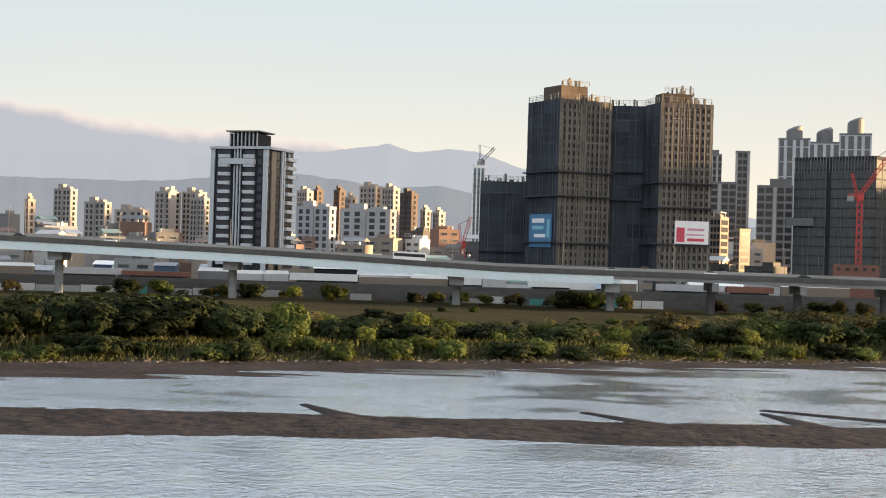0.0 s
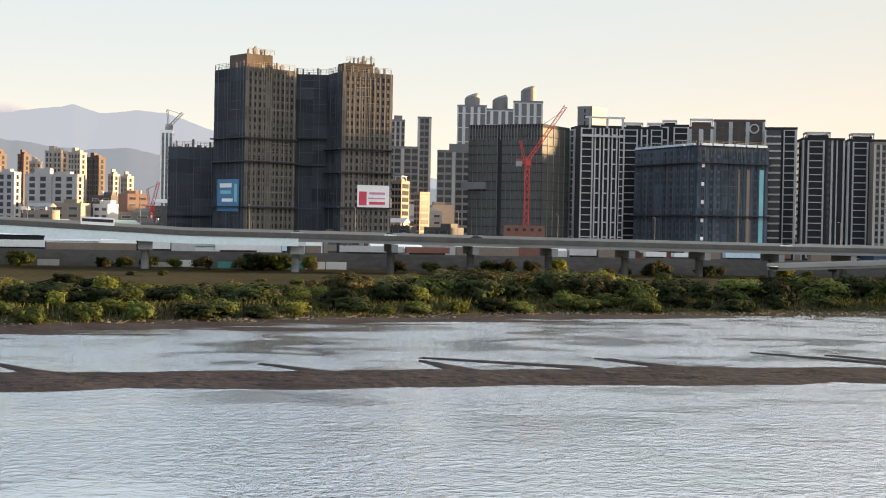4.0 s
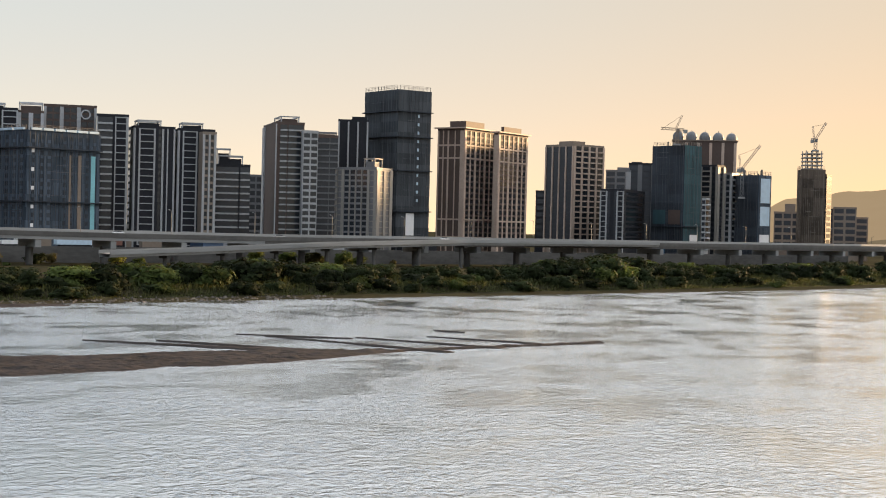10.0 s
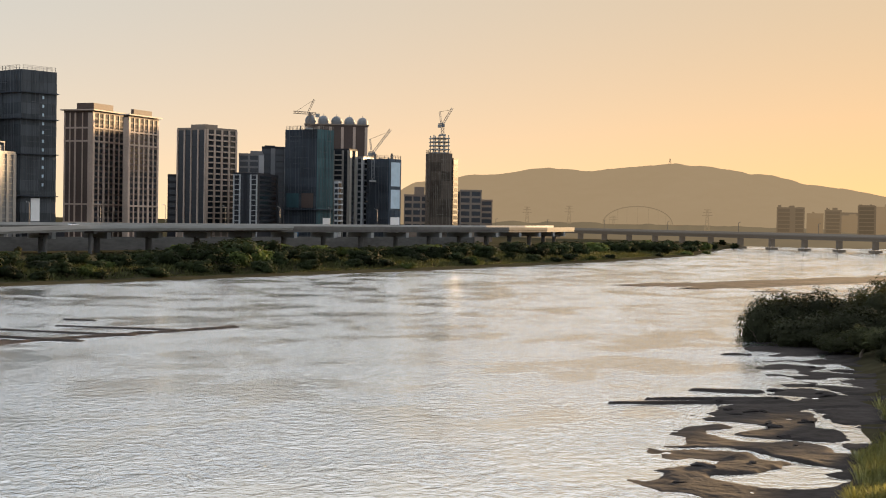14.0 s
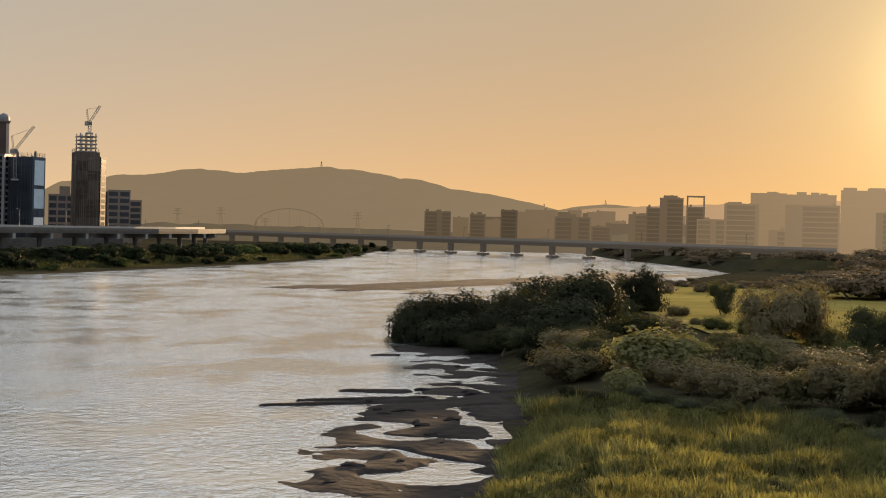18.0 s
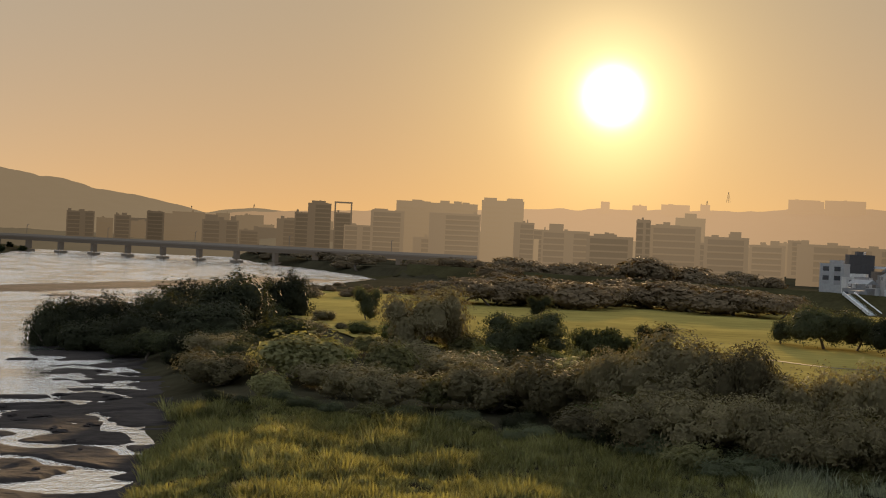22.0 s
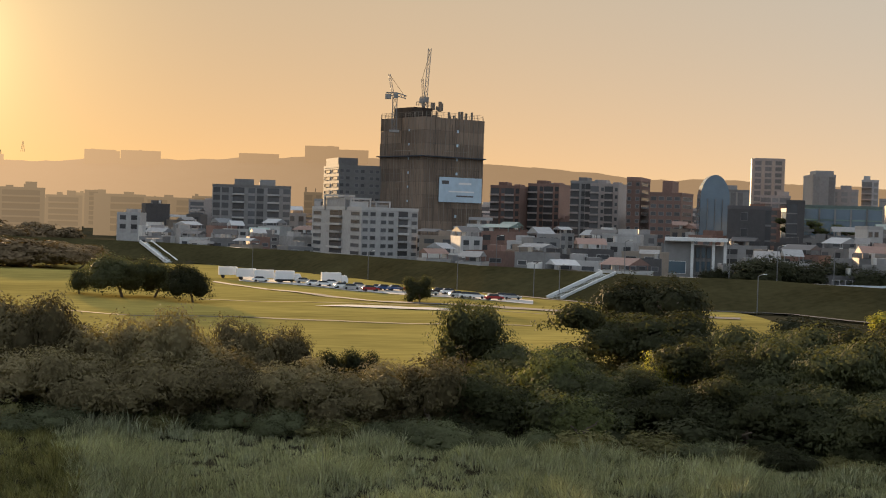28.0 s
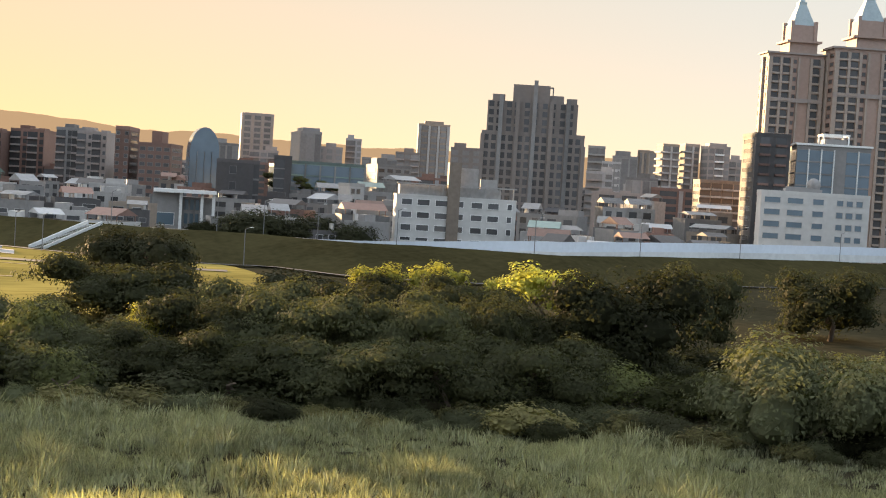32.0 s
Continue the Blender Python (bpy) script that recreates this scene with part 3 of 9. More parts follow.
def window_mesh(w, h, glass, frame):
    """A window: a frame with mitred reveals and a pane set back in it, in one piece."""
    key = ("window", round(w, 2), round(h, 2), glass.name, frame.name)
    if key not in MESHES:
        t, p = min(0.16, w * 0.12), 0.14
        rings = [[(x, y, z) for x, z in ((-a, c), (a, c), (a, d), (-a, d))] for a, c, d, y in
                 ((w / 2, 0, h, 0.02), (w / 2, 0, h, -p), (w / 2 - t, t, h - t, -p), (w / 2 - t, t, h - t, -0.03))]
        bm = bmesh.new()
        rows = [[bm.verts.new(q) for q in r] for r in rings]
        for a, b in zip(rows, rows[1:]):
            for i in range(4):
                bm.faces.new((a[i], a[(i + 1) % 4], b[(i + 1) % 4], b[i]))
        pane = bm.faces.new(rows[-1])
        pane.material_index = 1
        mesh = bpy.data.meshes.new("window")
        bm.to_mesh(mesh)
        bm.free()
        mesh.materials.append(frame)
        mesh.materials.append(glass)
        MESHES[key] = mesh
    return MESHES[key]


def strip_mesh(name, w, h, floors, deep, band, share, glass, trim):
    """A tall strip of wall, folded in and out at each floor: a band of trim, then a band of glass set back."""
    key = (name, round(w, 2), round(h, 2), floors, glass.name, trim.name)
    if key not in MESHES:
        bm = bmesh.new()
        step = h / floors
        line = []
        for i in range(floors):
            z = i * step
            line += [(-deep, z), (-deep, z + step * share), (-band, z + step * share), (-band, z + step)]
        lv = [bm.verts.new((-w / 2, y, z)) for y, z in line]
        rv = [bm.verts.new((w / 2, y, z)) for y, z in line]
        for k in range(len(line) - 1):
            f = bm.faces.new((lv[k], rv[k], rv[k + 1], lv[k + 1]))
            f.material_index = 1 if k % 4 == 2 else 0
        # closed ends of the bands
        for side, vv in ((-1, lv), (1, rv)):
            for i in range(floors):
                a, b = vv[4 * i], vv[4 * i + 1]
                c = bm.verts.new((side * w / 2, 0.05, b.co.z))
                d = bm.verts.new((side * w / 2, 0.05, a.co.z))
                bm.faces.new((a, b, c, d) if side > 0 else (d, c, b, a))
        mesh = bpy.data.meshes.new(name)
        bm.to_mesh(mesh)
        bm.free()
        mesh.materials.append(trim)
        mesh.materials.append(glass)
        MESHES[key] = mesh
    return MESHES[key]


def balcony_mesh(w, depth, rail, storey, mat, glass):
    """A balcony slab with its rail, and the dark glazed door behind it."""
    key = ("balcony", round(w, 2), round(depth, 2), round(rail, 2), round(storey, 2), mat.name, glass.name)
    if key not in MESHES:
        bm = bmesh.new()
        add_box(bm, 0, -depth / 2, 0, w, depth, 0.22)
        add_box(bm, 0, -depth + 0.08, 0.22, w, 0.14, rail)
        for s in (-1, 1):
            add_box(bm, s * (w / 2 - 0.07), -depth / 2 + 0.1, 0.22, 0.14, depth - 0.2, rail)
        n = len(bm.faces)
        add_box(bm, 0, -0.01, 0.3, w * 0.94, 0.08, storey - 0.45)
        bm.faces.ensure_lookup_table()
        for f in bm.faces[n:]:
            f.material_index = 1
        mesh = bpy.data.meshes.new("balcony")
        bm.to_mesh(mesh)
        bm.free()
        mesh.materials.append(mat)
        mesh.materials.append(glass)
        MESHES[key] = mesh
    return MESHES[key]


def box_mesh(name, sx, sy, sz, mat):
    key = (name, round(sx, 2), round(sy, 2), round(sz, 2), mat.name)
    if key not in MESHES:
        bm = bmesh.new()
        add_box(bm, 0, 0, 0, sx, sy, sz)
        mesh = bpy.data.meshes.new(name)
        bm.to_mesh(mesh)
        bm.free()
        mesh.materials.append(mat)
        MESHES[key] = mesh
    return MESHES[key]


def faces_of(w, dep, turn):
    """The walls that can be seen: their poses in the building's own space, and their widths."""
    out = [(Matrix.Translation((0, -dep / 2, 0)), w)]
    if turn > 4:
        out.append((Matrix.Translation((-w / 2, 0, 0)) @ Matrix.Rotation(-pi / 2, 4, "Z"), dep))
    if turn < -4:
        out.append((Matrix.Translation((w / 2, 0, 0)) @ Matrix.Rotation(pi / 2, 4, "Z"), dep))
    return out


def body(root, w, dep, h, mat, parapet=1.2, plinth=True):
    bm = bmesh.new()
    add_box(bm, 0, 0, -1.5, w, dep, h + 1.5)
    if plinth:
        add_box(bm, 0, 0, -1.5, w + 0.5, dep + 0.5, 5.5)
    wall = part("wall", bm, mat, root)
    bm = bmesh.new()
    t = 0.35
    for s in (-1, 1):
        add_box(bm, 0, s * (dep / 2 - t / 2 + 0.1), h, w + 0.2, t, parapet)
        add_box(bm, s * (w / 2 - t / 2 + 0.1), 0, h, t, dep + 0.2 - 2 * t, parapet)
    part("parapet", bm, mat, root)
    return wall


def penthouse(root, w, dep, h, rise, mat, x=0.0, y=0.0, frame=True, frame_mat=None):
    """Stair head and machine room on a roof, with an open frame of beams."""
    bm = bmesh.new()
    add_box(bm, x, y, h, w, dep, rise * (0.78 if frame else 1))
    part("penthouse", bm, mat, root)
    if frame:
        bm = bmesh.new()
        rings = [[bm.verts.new((x + i * (w / 2 + a), y + j * (dep / 2 + a), h + rise + z)) for i, j in ((-1, -1), (1, -1), (1, 1), (-1, 1))] for a, z in ((0.2, 0), (0.9, 0), (0.9, 0.6), (0.2, 0.6))]
        for k in range(4):
            for i in range(4):
                bm.faces.new((rings[k - 1][i], rings[k - 1][(i + 1) % 4], rings[k][(i + 1) % 4], rings[k][i]))
        part("roof_beam", bm, frame_mat or mat, root)
        post = box_mesh("roof_frame_post", 0.5, 0.5, rise + 0.1, frame_mat or mat)
        for i in (-1, 1):
            for j in (-1, 1):
                link("roof_frame_post", post, None, root, Matrix.Translation((x + i * (w / 2 + 0.5), y + j * (dep / 2 + 0.5), h)))


def windows(root, fm, width, h, floors, cols, ww, wh, glass, frame, z0=0.0, margin=0.0, skip=(), sill=0.9):
    step = (h - z0) / floors
    pitch = (width - 2 * margin) / cols
    mesh = window_mesh(ww, wh, glass, frame)
    for j in range(cols):
        if j in skip:
            continue
        for i in range(floors):
            link("window", mesh, None, root, fm @ Matrix.Translation((-width / 2 + margin + (j + 0.5) * pitch, -0.02, z0 + i * step + sill)))


def pilasters(root, fm, width, h, places, w, depth, mat, z0=0.0, name="pilaster"):
    mesh = box_mesh(name, w, depth, h - z0, mat)
    for c in places:
        link(name, mesh, None, root, fm @ Matrix.Translation(((c - 0.5) * width, -depth / 2 + 0.02, z0)))


def bands(root, fm, width, h, floors, bh, depth, mat, z0=0.0, over=0.0, name="floor_band"):
    mesh = box_mesh(name, width + over, depth, bh, mat)
    step = (h - z0) / floors
    for i in range(1, floors + 1):
        link(name, mesh, None, root, fm @ Matrix.Translation((0, -depth / 2 + 0.02, z0 + i * step - bh / 2)))


def netted(root, fm, width, h, floors, net, ledge, poles, seed=0, gaps=0):
    """Scaffolding hung with nets: a panel for each lift, with ledges and standing poles."""
    rng = random.Random(seed)
    step = h / floors
    cols = max(2, round(width / 16))
    pw = (width + 2.1) / cols
    mesh = box_mesh("net_panel", pw - 0.02, 0.18, step - 0.05, net)
    for i in range(floors):
        for j in range(cols):
            off = rng.uniform(0.0, 0.25)
            link("net_panel", mesh, None, root, fm @ Matrix.Translation((-width / 2 - 1.05 + (j + 0.5) * pw, -0.95 - off * 0.4, i * step)) @ Matrix.Rotation(rng.uniform(-0.02, 0.02), 4, "Z"))
    bm = bmesh.new()
    for j in range(poles * 2 + 1):
        x = -width / 2 + width * j / (poles * 2) + rng.uniform(-0.2, 0.2)
        lo = rng.uniform(0, 0.5) * h if j % 2 else 0.0
        hi = h * rng.uniform(0.6, 1.0) if j % 2 else h + rng.uniform(0.3, 2.6)
        add_box(bm, x, -1.35, lo, rng.choice((0.08, 0.12, 0.2)), 0.14, hi - lo)
    for i in range(1, round(h / 3.4)):
        span = width * rng.uniform(0.2, 0.6)
        add_box(bm, rng.uniform(-0.5, 0.5) * (width - span), -1.34, i * 3.4 + rng.uniform(-0.4, 0.4), span, 0.1, rng.choice((0.08, 0.12, 0.18)))
    tagged(part("scaffold", bm, TUBE if net in (NET_BROWN, NET_RUST, NET_UMBER) else DULL_TUBE, root, "rusty scaffold tubes outside the nets", fm), "rusty scaffold tubes outside the nets", kind="stuff")
    if ledge:
        lm = box_mesh("catch_platform", width + 2.6, 2.4, 0.5, NET_DARK)
        for z in ledge:
            link("catch_platform", lm, None, root, fm @ Matrix.Translation((0, -1.6, z)))


def facade(root, fm, width, h, floors, spec, trim, glass, frame, z0=0.0, depth=1.2, rail=1.0, proud=0.7, far=False, wall=None):
    """Strips from one end of a wall to the other. Letter and relative width: w a window on each floor, b a balcony, p a proud pilaster,
    g a tall glazed strip with floor bands, s a deep slab on each floor, f and h ladders of proud frames, c a column of windows, - plain wall."""
    toks = [(t[0], float(t[1:] or 1)) for t in spec.split()]
    unit = width / sum(n for _, n in toks)
    step = (h - z0) / floors
    x = -width / 2
    for kind_of, n in toks:
        sw = n * unit
        c = x + sw / 2
        x += sw
        if (kind_of == "w" and far) or kind_of == "c":
            link("window_column", strip_mesh("window_column", sw * 0.8, h - z0 - 0.3, floors, 0.06, 0.03, 0.34, glass, wall), None, root, fm @ Matrix.Translation((c, 0, z0)))
        elif kind_of in "fh":
            key = ("ladder", kind_of, round(sw, 2), round(h - z0, 2), floors, trim.name)
            if key not in MESHES:
                bm = bmesh.new()
                st = sw * (0.2 if kind_of == "f" else 0.1)
                for s in (-1, 1):
                    add_box(bm, s * (sw - st) / 2, -proud / 2, 0, st, proud, h - z0)
                every = 2 if kind_of == "f" else 1
                for i in range(0, floors + 1, every):
                    add_box(bm, 0, -proud * 0.45, min(i * step, h - z0 - 0.5), sw - 2 * st + 0.02, proud * 0.85, 0.55 if kind_of == "f" else 0.42)
                mesh = bpy.data.meshes.new("wall_frame")
                bm.to_mesh(mesh)
                bm.free()
                mesh.materials.append(trim)
                MESHES[key] = mesh
            link("wall_frame", MESHES[key], None, root, fm @ Matrix.Translation((c, 0, z0)))
        elif kind_of == "w":
            mesh = window_mesh(sw * 0.72, step * 0.52, glass, frame)
            for i in range(floors):
                link("window", mesh, None, root, fm @ Matrix.Translation((c, -0.02, z0 + (i + 0.28) * step)))
        elif kind_of == "b":
            mesh = balcony_mesh(sw * 0.96, depth, rail, step, trim, glass)
            for i in range(floors):
                link("balcony", mesh, None, root, fm @ Matrix.Translation((c, 0, z0 + i * step)))
        elif kind_of == "p":
            link("pilaster", box_mesh("pilaster", sw, proud, h, trim), None, root, fm @ Matrix.Translation((c, -proud / 2 + 0.02, 0)))
        elif kind_of == "g":
            link("glass_strip", strip_mesh("glass_strip", sw * 0.96, h - z0 - 0.4, floors, 0.3, 0.1, 0.12, glass, frame), None, root, fm @ Matrix.Translation((c, 0, z0)))
        elif kind_of == "s":
            link("banded_wall", strip_mesh("banded_wall", sw, h - z0 - 0.2, floors, 1.3, 0.06, 0.24, glass, trim), None, root, fm @ Matrix.Translation((c, 0, z0)))


def corner(azl, azc, azr, d, turn, dep0=16.0):
    """Width, depth and pose of a block from the bearings of its visible ends and of its near corner."""
    l, r = radians(azc - azl) * d, radians(azr - azc) * d
    t = radians(abs(turn))
    if turn > 4:
        dep, w, s = l / sin(t), r / cos(t), -1
    elif turn < -4:
        w, dep, s = l / cos(t), r / sin(t), 1
    else:
        w, dep = radians(azr - azl) * d, dep0
        return w, dep, facing((azl + azr) / 2, d + dep / 2, 4, turn)
    p = at(azc, d)
    q = Matrix.Rotation(radians(turn - azc), 3, "Z") @ Vector((s * w / 2, -dep / 2, 0))
    return w, dep, pose(p.x - q.x, p.y - q.y, 4, 0, 0, turn - azc)


def bld(name, label, azl, azc, azr, d, top, turn, mat, front, side="", trim=WHITE, glass=GLASS, frame=DARKTILE, storey=3.3, z0=8.0, pent=None, parapet=1.2, crown=None,
        category="apartment tower", group="towers on the far bank", depth=1.2, rail=0.55, proud=0.7):
    w, dep, m = corner(azl, azc, azr, d, turn)
    # town panes and frames swap to the haze-toned greys
    if group == "town behind the near levee":
        glass, frame = T_GLASS if glass is GLASS else glass, T_GREY if frame is DARKTILE else frame
    root = thing(name, m, label, category, group)
    h = top - 4
    body(root, w, dep, h, mat, parapet)
    floors = max(2, round((h - z0) / storey))
    for spec, (fm, width) in zip((front, side), faces_of(w, dep, turn)):
        if spec:
            facade(root, fm, width, h, floors, spec, trim, glass, frame, z0, depth, rail, proud, d > 690, mat)
    for p in pent or ():
        x, pw, pd, rise = p[:4]
        penthouse(root, pw * w, pd * dep, h, rise, p[4] if len(p) > 4 else mat, x * w, 0, d < 640 or (d < 760 and group == "towers on the far bank"), trim)
    if crown:
        cm = crown[1]
        bm = bmesh.new()
        add_box(bm, 0, 0, h + parapet, w + 2 * crown[0], dep + 2 * crown[0], 0.7)
        part("cornice", bm, cm, root)
    return root, w, dep, h

# ---- the viaduct along the far bank ----
# weathered concrete, with the shade under the viaduct put into its colour
DARK_CONCRETE = material("weathered_shaded_concrete", (0.1, 0.094, 0.088), 0.9, 0, 0.35, 0.4, 0.04)
def deck_z(x):
    return np.interp(x, [-900, -155, -55, 20, 80, 140, 260, 330, 420, 715, 900], [33, 25.2, 22.4, 19.3, 18.8, 18.2, 17.2, 16.9, 17.1, 17.6, 17.8])


def deck_y(x):
    return np.interp(x, [-900, 0, 700, 760, 820, 900], [545, 545, 545, 549, 560, 590])


def ribbon(name, label, xs, yof, zof, profile, mat, category="viaduct", kind="structure", parent=None):
    """A long member: a closed profile of (across, up) swept along x."""
    v = []
    for x in xs:
        for a, u in profile:
            v.append((x, float(yof(x)) + a, float(zof(x)) + u))
    n, m = len(xs), len(profile)
    q = []
    for i in range(n - 1):
        for j in range(m):
            q.append((i * m + j, (i + 1) * m + j, (i + 1) * m + (j + 1) % m, i * m + (j + 1) % m))
    ob = new(name, sheet(name, v, q, mat, False))
    if parent is not None:
        ob.parent = parent
    return tagged(ob, label, category, kind=kind) if parent is None else ob


def make_viaduct():
    root = tagged(new("viaduct"), "long concrete and steel expressway viaduct on round piers", "viaduct", kind="structure")
    xs = list(np.arange(-880, 905, 20.0))
    steel = list(np.arange(-880, 61, 20.0))
    ribbon("girder", "", steel, deck_y, deck_z, [(-8.9, -5.8), (6.4, -5.8), (7.4, -2.9), (-9.1, -2.9)], STEEL_BLUE, parent=root)
    # from x 320 on the girder's colour holds its shade
    for x0, x1, mat in ((60, 321, GIRDER), (320, 905, DARK_CONCRETE)):
        ribbon("girder", "", list(np.arange(x0, x1, 20.0)), deck_y, deck_z, [(-9.0, -4.1), (7.4, -4.1), (7.4, -2.9), (-9.1, -2.9)], mat, parent=root)
    ribbon("deck", "", xs, deck_y, deck_z, [(-9, -2.6), (9, -2.6), (9, -1.5), (-9, -1.5)], CONCRETE, parent=root)
    ribbon("parapet", "", xs, deck_y, deck_z, [(-9.3, -2.9), (-8.9, -2.9), (-8.9, -1.0), (-9.3, -1.0)], DARK_CONCRETE, parent=root)
    ribbon("parapet", "", xs, deck_y, deck_z, [(8.9, -3.0), (9.3, -3.0), (9.3, 0.0), (8.9, 0.0)], GIRDER, parent=root)
    for x in [-560, -486, -412, -340, -268, -200, -137, -75, 5, 60] + [96 + 31 * k for k in range(26)]:
        bm = bmesh.new()
        steel_span = x < 61
        y, z = float(deck_y(x)), float(deck_z(x)) - (5.8 if steel_span else 4.3)
        pts = [(x + 1.5 * cos(k * pi / 8), y + 1.5 * sin(k * pi / 8)) for k in range(16)]
        add_prism(bm, pts, 1.5, z - 2.2)
        pier = part("pier", bm, GIRDER if steel_span else DARK_CONCRETE, root)
        bm = bmesh.new()
        if steel_span:
            add_box(bm, x, y, z - 3.0, 5.2, 13, 3.0)
        else:
            add_box(bm, x, y, z - 2.9, 2.4, 17.4, 2.9)
        part("pier_head", bm, CONCRETE if steel_span else GIRDER, pier)


make_viaduct()


def make_ramp():
    root = tagged(new("slip_road"), "pale concrete slip road that climbs to the viaduct", "slip road", kind="structure")
    xs = list(np.arange(236, 560, 9.0))
    y_of = lambda x: np.interp(x, [236, 330, 420, 560], [512, 518, 526, 534])
    z_of = lambda x: np.interp(x, [236, 270, 340, 420, 560], [10.0, 11.2, 14.2, 16.4, 17.0])
    ribbon("deck", "", xs, y_of, z_of, [(-4.5, -2.6), (4.5, -2.6), (5, -1.2), (-5, -1.2)], CONCRETE, parent=root)
    for s in (-1, 1):
        ribbon("parapet", "", xs, y_of, z_of, [(s * 5 - 0.2, -1.6), (s * 5 + 0.2, -1.6), (s * 5 + 0.2, 0), (s * 5 - 0.2, 0)], GIRDER, parent=root)
    for x in range(262, 420, 26):
        bm = bmesh.new()
        y, z = float(y_of(x)), float(z_of(x)) - 2.6
        add_prism(bm, [(x + 0.9 * cos(k * pi / 6), y + 0.9 * sin(k * pi / 6)) for k in range(12)], 1.5, z)
        add_box(bm, x, y, z - 1.2, 1.8, 7, 1.2)
        part("pier", bm, DARK_CONCRETE, root)


make_ramp()


def wall_y(x):
    return np.interp(x, [-900, 0, 900, 1400], [575, 575, 575, 800])


ribbon("floodwall", "long grey concrete flood wall behind the flood plain", list(np.arange(-880, 800, 30.0)), wall_y, lambda x: 10.0, [(-0.6, -8), (0.6, -8), (0.4, 0), (-0.4, 0)], material("flood_wall_concrete", (0.1, 0.096, 0.092), 0.9, 0, 0.4, 0.25, 0.03, 0, 0.2, 0, 0, (1, 1, 3)), "flood wall")


def yard(seed=33):
    """Sheds, containers and hoardings behind and before the flood wall."""
    rng = random.Random(seed)
    coats = [WHITE, WHITE, OFFWHITE, GREYTILE, ROOF_GREY, material("blue_sheet_wall", (0.06, 0.1, 0.17), 0.5), BRICK, TANTILE, DARKTILE]
    x = -230.0
    while x < 470:
        w, dep, hh = rng.uniform(7, 22), rng.uniform(8, 14), rng.uniform(7.0, 11.5)
        y = rng.uniform(590, 640)
        root = thing("yard_shed", pose(x + w / 2, y, 3.8, 0, 0, rng.uniform(-6, 6)), "low sheet-metal shed behind the flood wall", "shed", "sheds behind the flood wall")
        bm = bmesh.new()
        add_box(bm, 0, 0, -0.4, w, dep, hh + 0.4)
        part("wall", bm, rng.choice(coats), root)
        bm = bmesh.new()
        lo = [bm.verts.new((i * (w / 2 + 0.5), j * (dep / 2 + 0.6), hh)) for i, j in ((-1, -1), (1, -1), (1, 1), (-1, 1))]
        hi = [bm.verts.new((i * (w / 2 + 0.5), 0, hh + dep * 0.16)) for i in (-1, 1)]
        bm.faces.new(lo[::-1])
        for f in ((lo[0], lo[1], hi[1], hi[0]), (lo[2], lo[3], hi[0], hi[1]), (lo[1], lo[2], hi[1]), (lo[3], lo[0], hi[0])):
            bm.faces.new(f)
        part("roof", bm, rng.choice((WHITE, ROOF_GREY, ROOF_GREY, WHITE, ROOF_GREEN)), root)
        x += w * rng.uniform(0.85, 1.5)
    teal = material("teal_hoarding", (0.08, 0.3, 0.28), 0.6)
    for k in range(34):
        if rng.random() < 0.3:
            continue
        x = -190 + 8.4 * k
        bm = bmesh.new()
        add_box(bm, 0, 0, -0.5, 8.0, 0.3, rng.choice((3.0, 2.4, 3.4)))
        root = thing("hoarding", pose(x, 569.5, 3.8, 0, 0, 0), "weathered site hoarding panel before the flood wall", "hoarding", "hoardings before the flood wall")
        part("panel", bm, rng.choice((WHITE, OFFWHITE, teal, OFFWHITE)), root)
        bm = bmesh.new()
        add_box(bm, -3.9, 0.25, -0.5, 0.2, 0.2, 3.6)
        part("post", bm, DARKTILE, root)


def wall_road(seed=71):
    """The road on the bank behind the flood wall, with parked trailers, sheds and tents in rows."""
    rng = random.Random(seed)
    ribbon("bank_road", "asphalt road on the bank behind the flood wall", list(np.arange(-300, 480, 30.0)), lambda x: 584.0, lambda x: 9.6, [(-6, -6.5), (6, -6.5), (6, 0), (-6, 0)], ASPHALT, "road")
    sky = material("pale_blue_sheeting", (0.5, 0.62, 0.72), 0.5, 0, 0.2, 0.8, 0.1)
    x = -215.0
    while x < 300:
        w = rng.choice((6, 9, 12, 12, 18, 26, 34))
        hh = rng.uniform(2.6, 3.9)
        tent = rng.random() < 0.5
        root = thing("long_tent" if tent else "box_trailer", pose(x + w / 2, 584 + rng.uniform(-2.5, 2.5), 9.6, 0, 0, rng.uniform(-4, 4)),
                     "long pale-roofed tent on the bank road" if tent else "parked box trailer on the bank road", "tent" if tent else "trailer", "tents and trailers on the bank road")
        bm = bmesh.new()
        add_box(bm, 0, 0, 0 if tent else 0.9, w, 3.0, hh if tent else hh - 0.9)
        part("wall" if tent else "box", bm, rng.choice((GREYTILE, OFFWHITE, TANTILE) if tent else (WHITE, WHITE, sky, OFFWHITE, BRICK)), root)
        bm = bmesh.new()
        if tent:
            hull(bm, [(-w / 2 - 0.3, hh), (w / 2 + 0.3, hh), (w / 2 - 0.4, hh + 1.3), (-w / 2 + 0.4, hh + 1.3)], 4.2, 1.4)
            part("roof", bm, rng.choice((WHITE, WHITE, sky)), root)
        else:
            add_box(bm, 0, 0, 0, w * 0.8, 2.4, 1.0)
            part("chassis", bm, DARKTILE, root)
        x += w + rng.choice((0.6, 1.0, 3.0, 8.0))



yard()
wall_road()

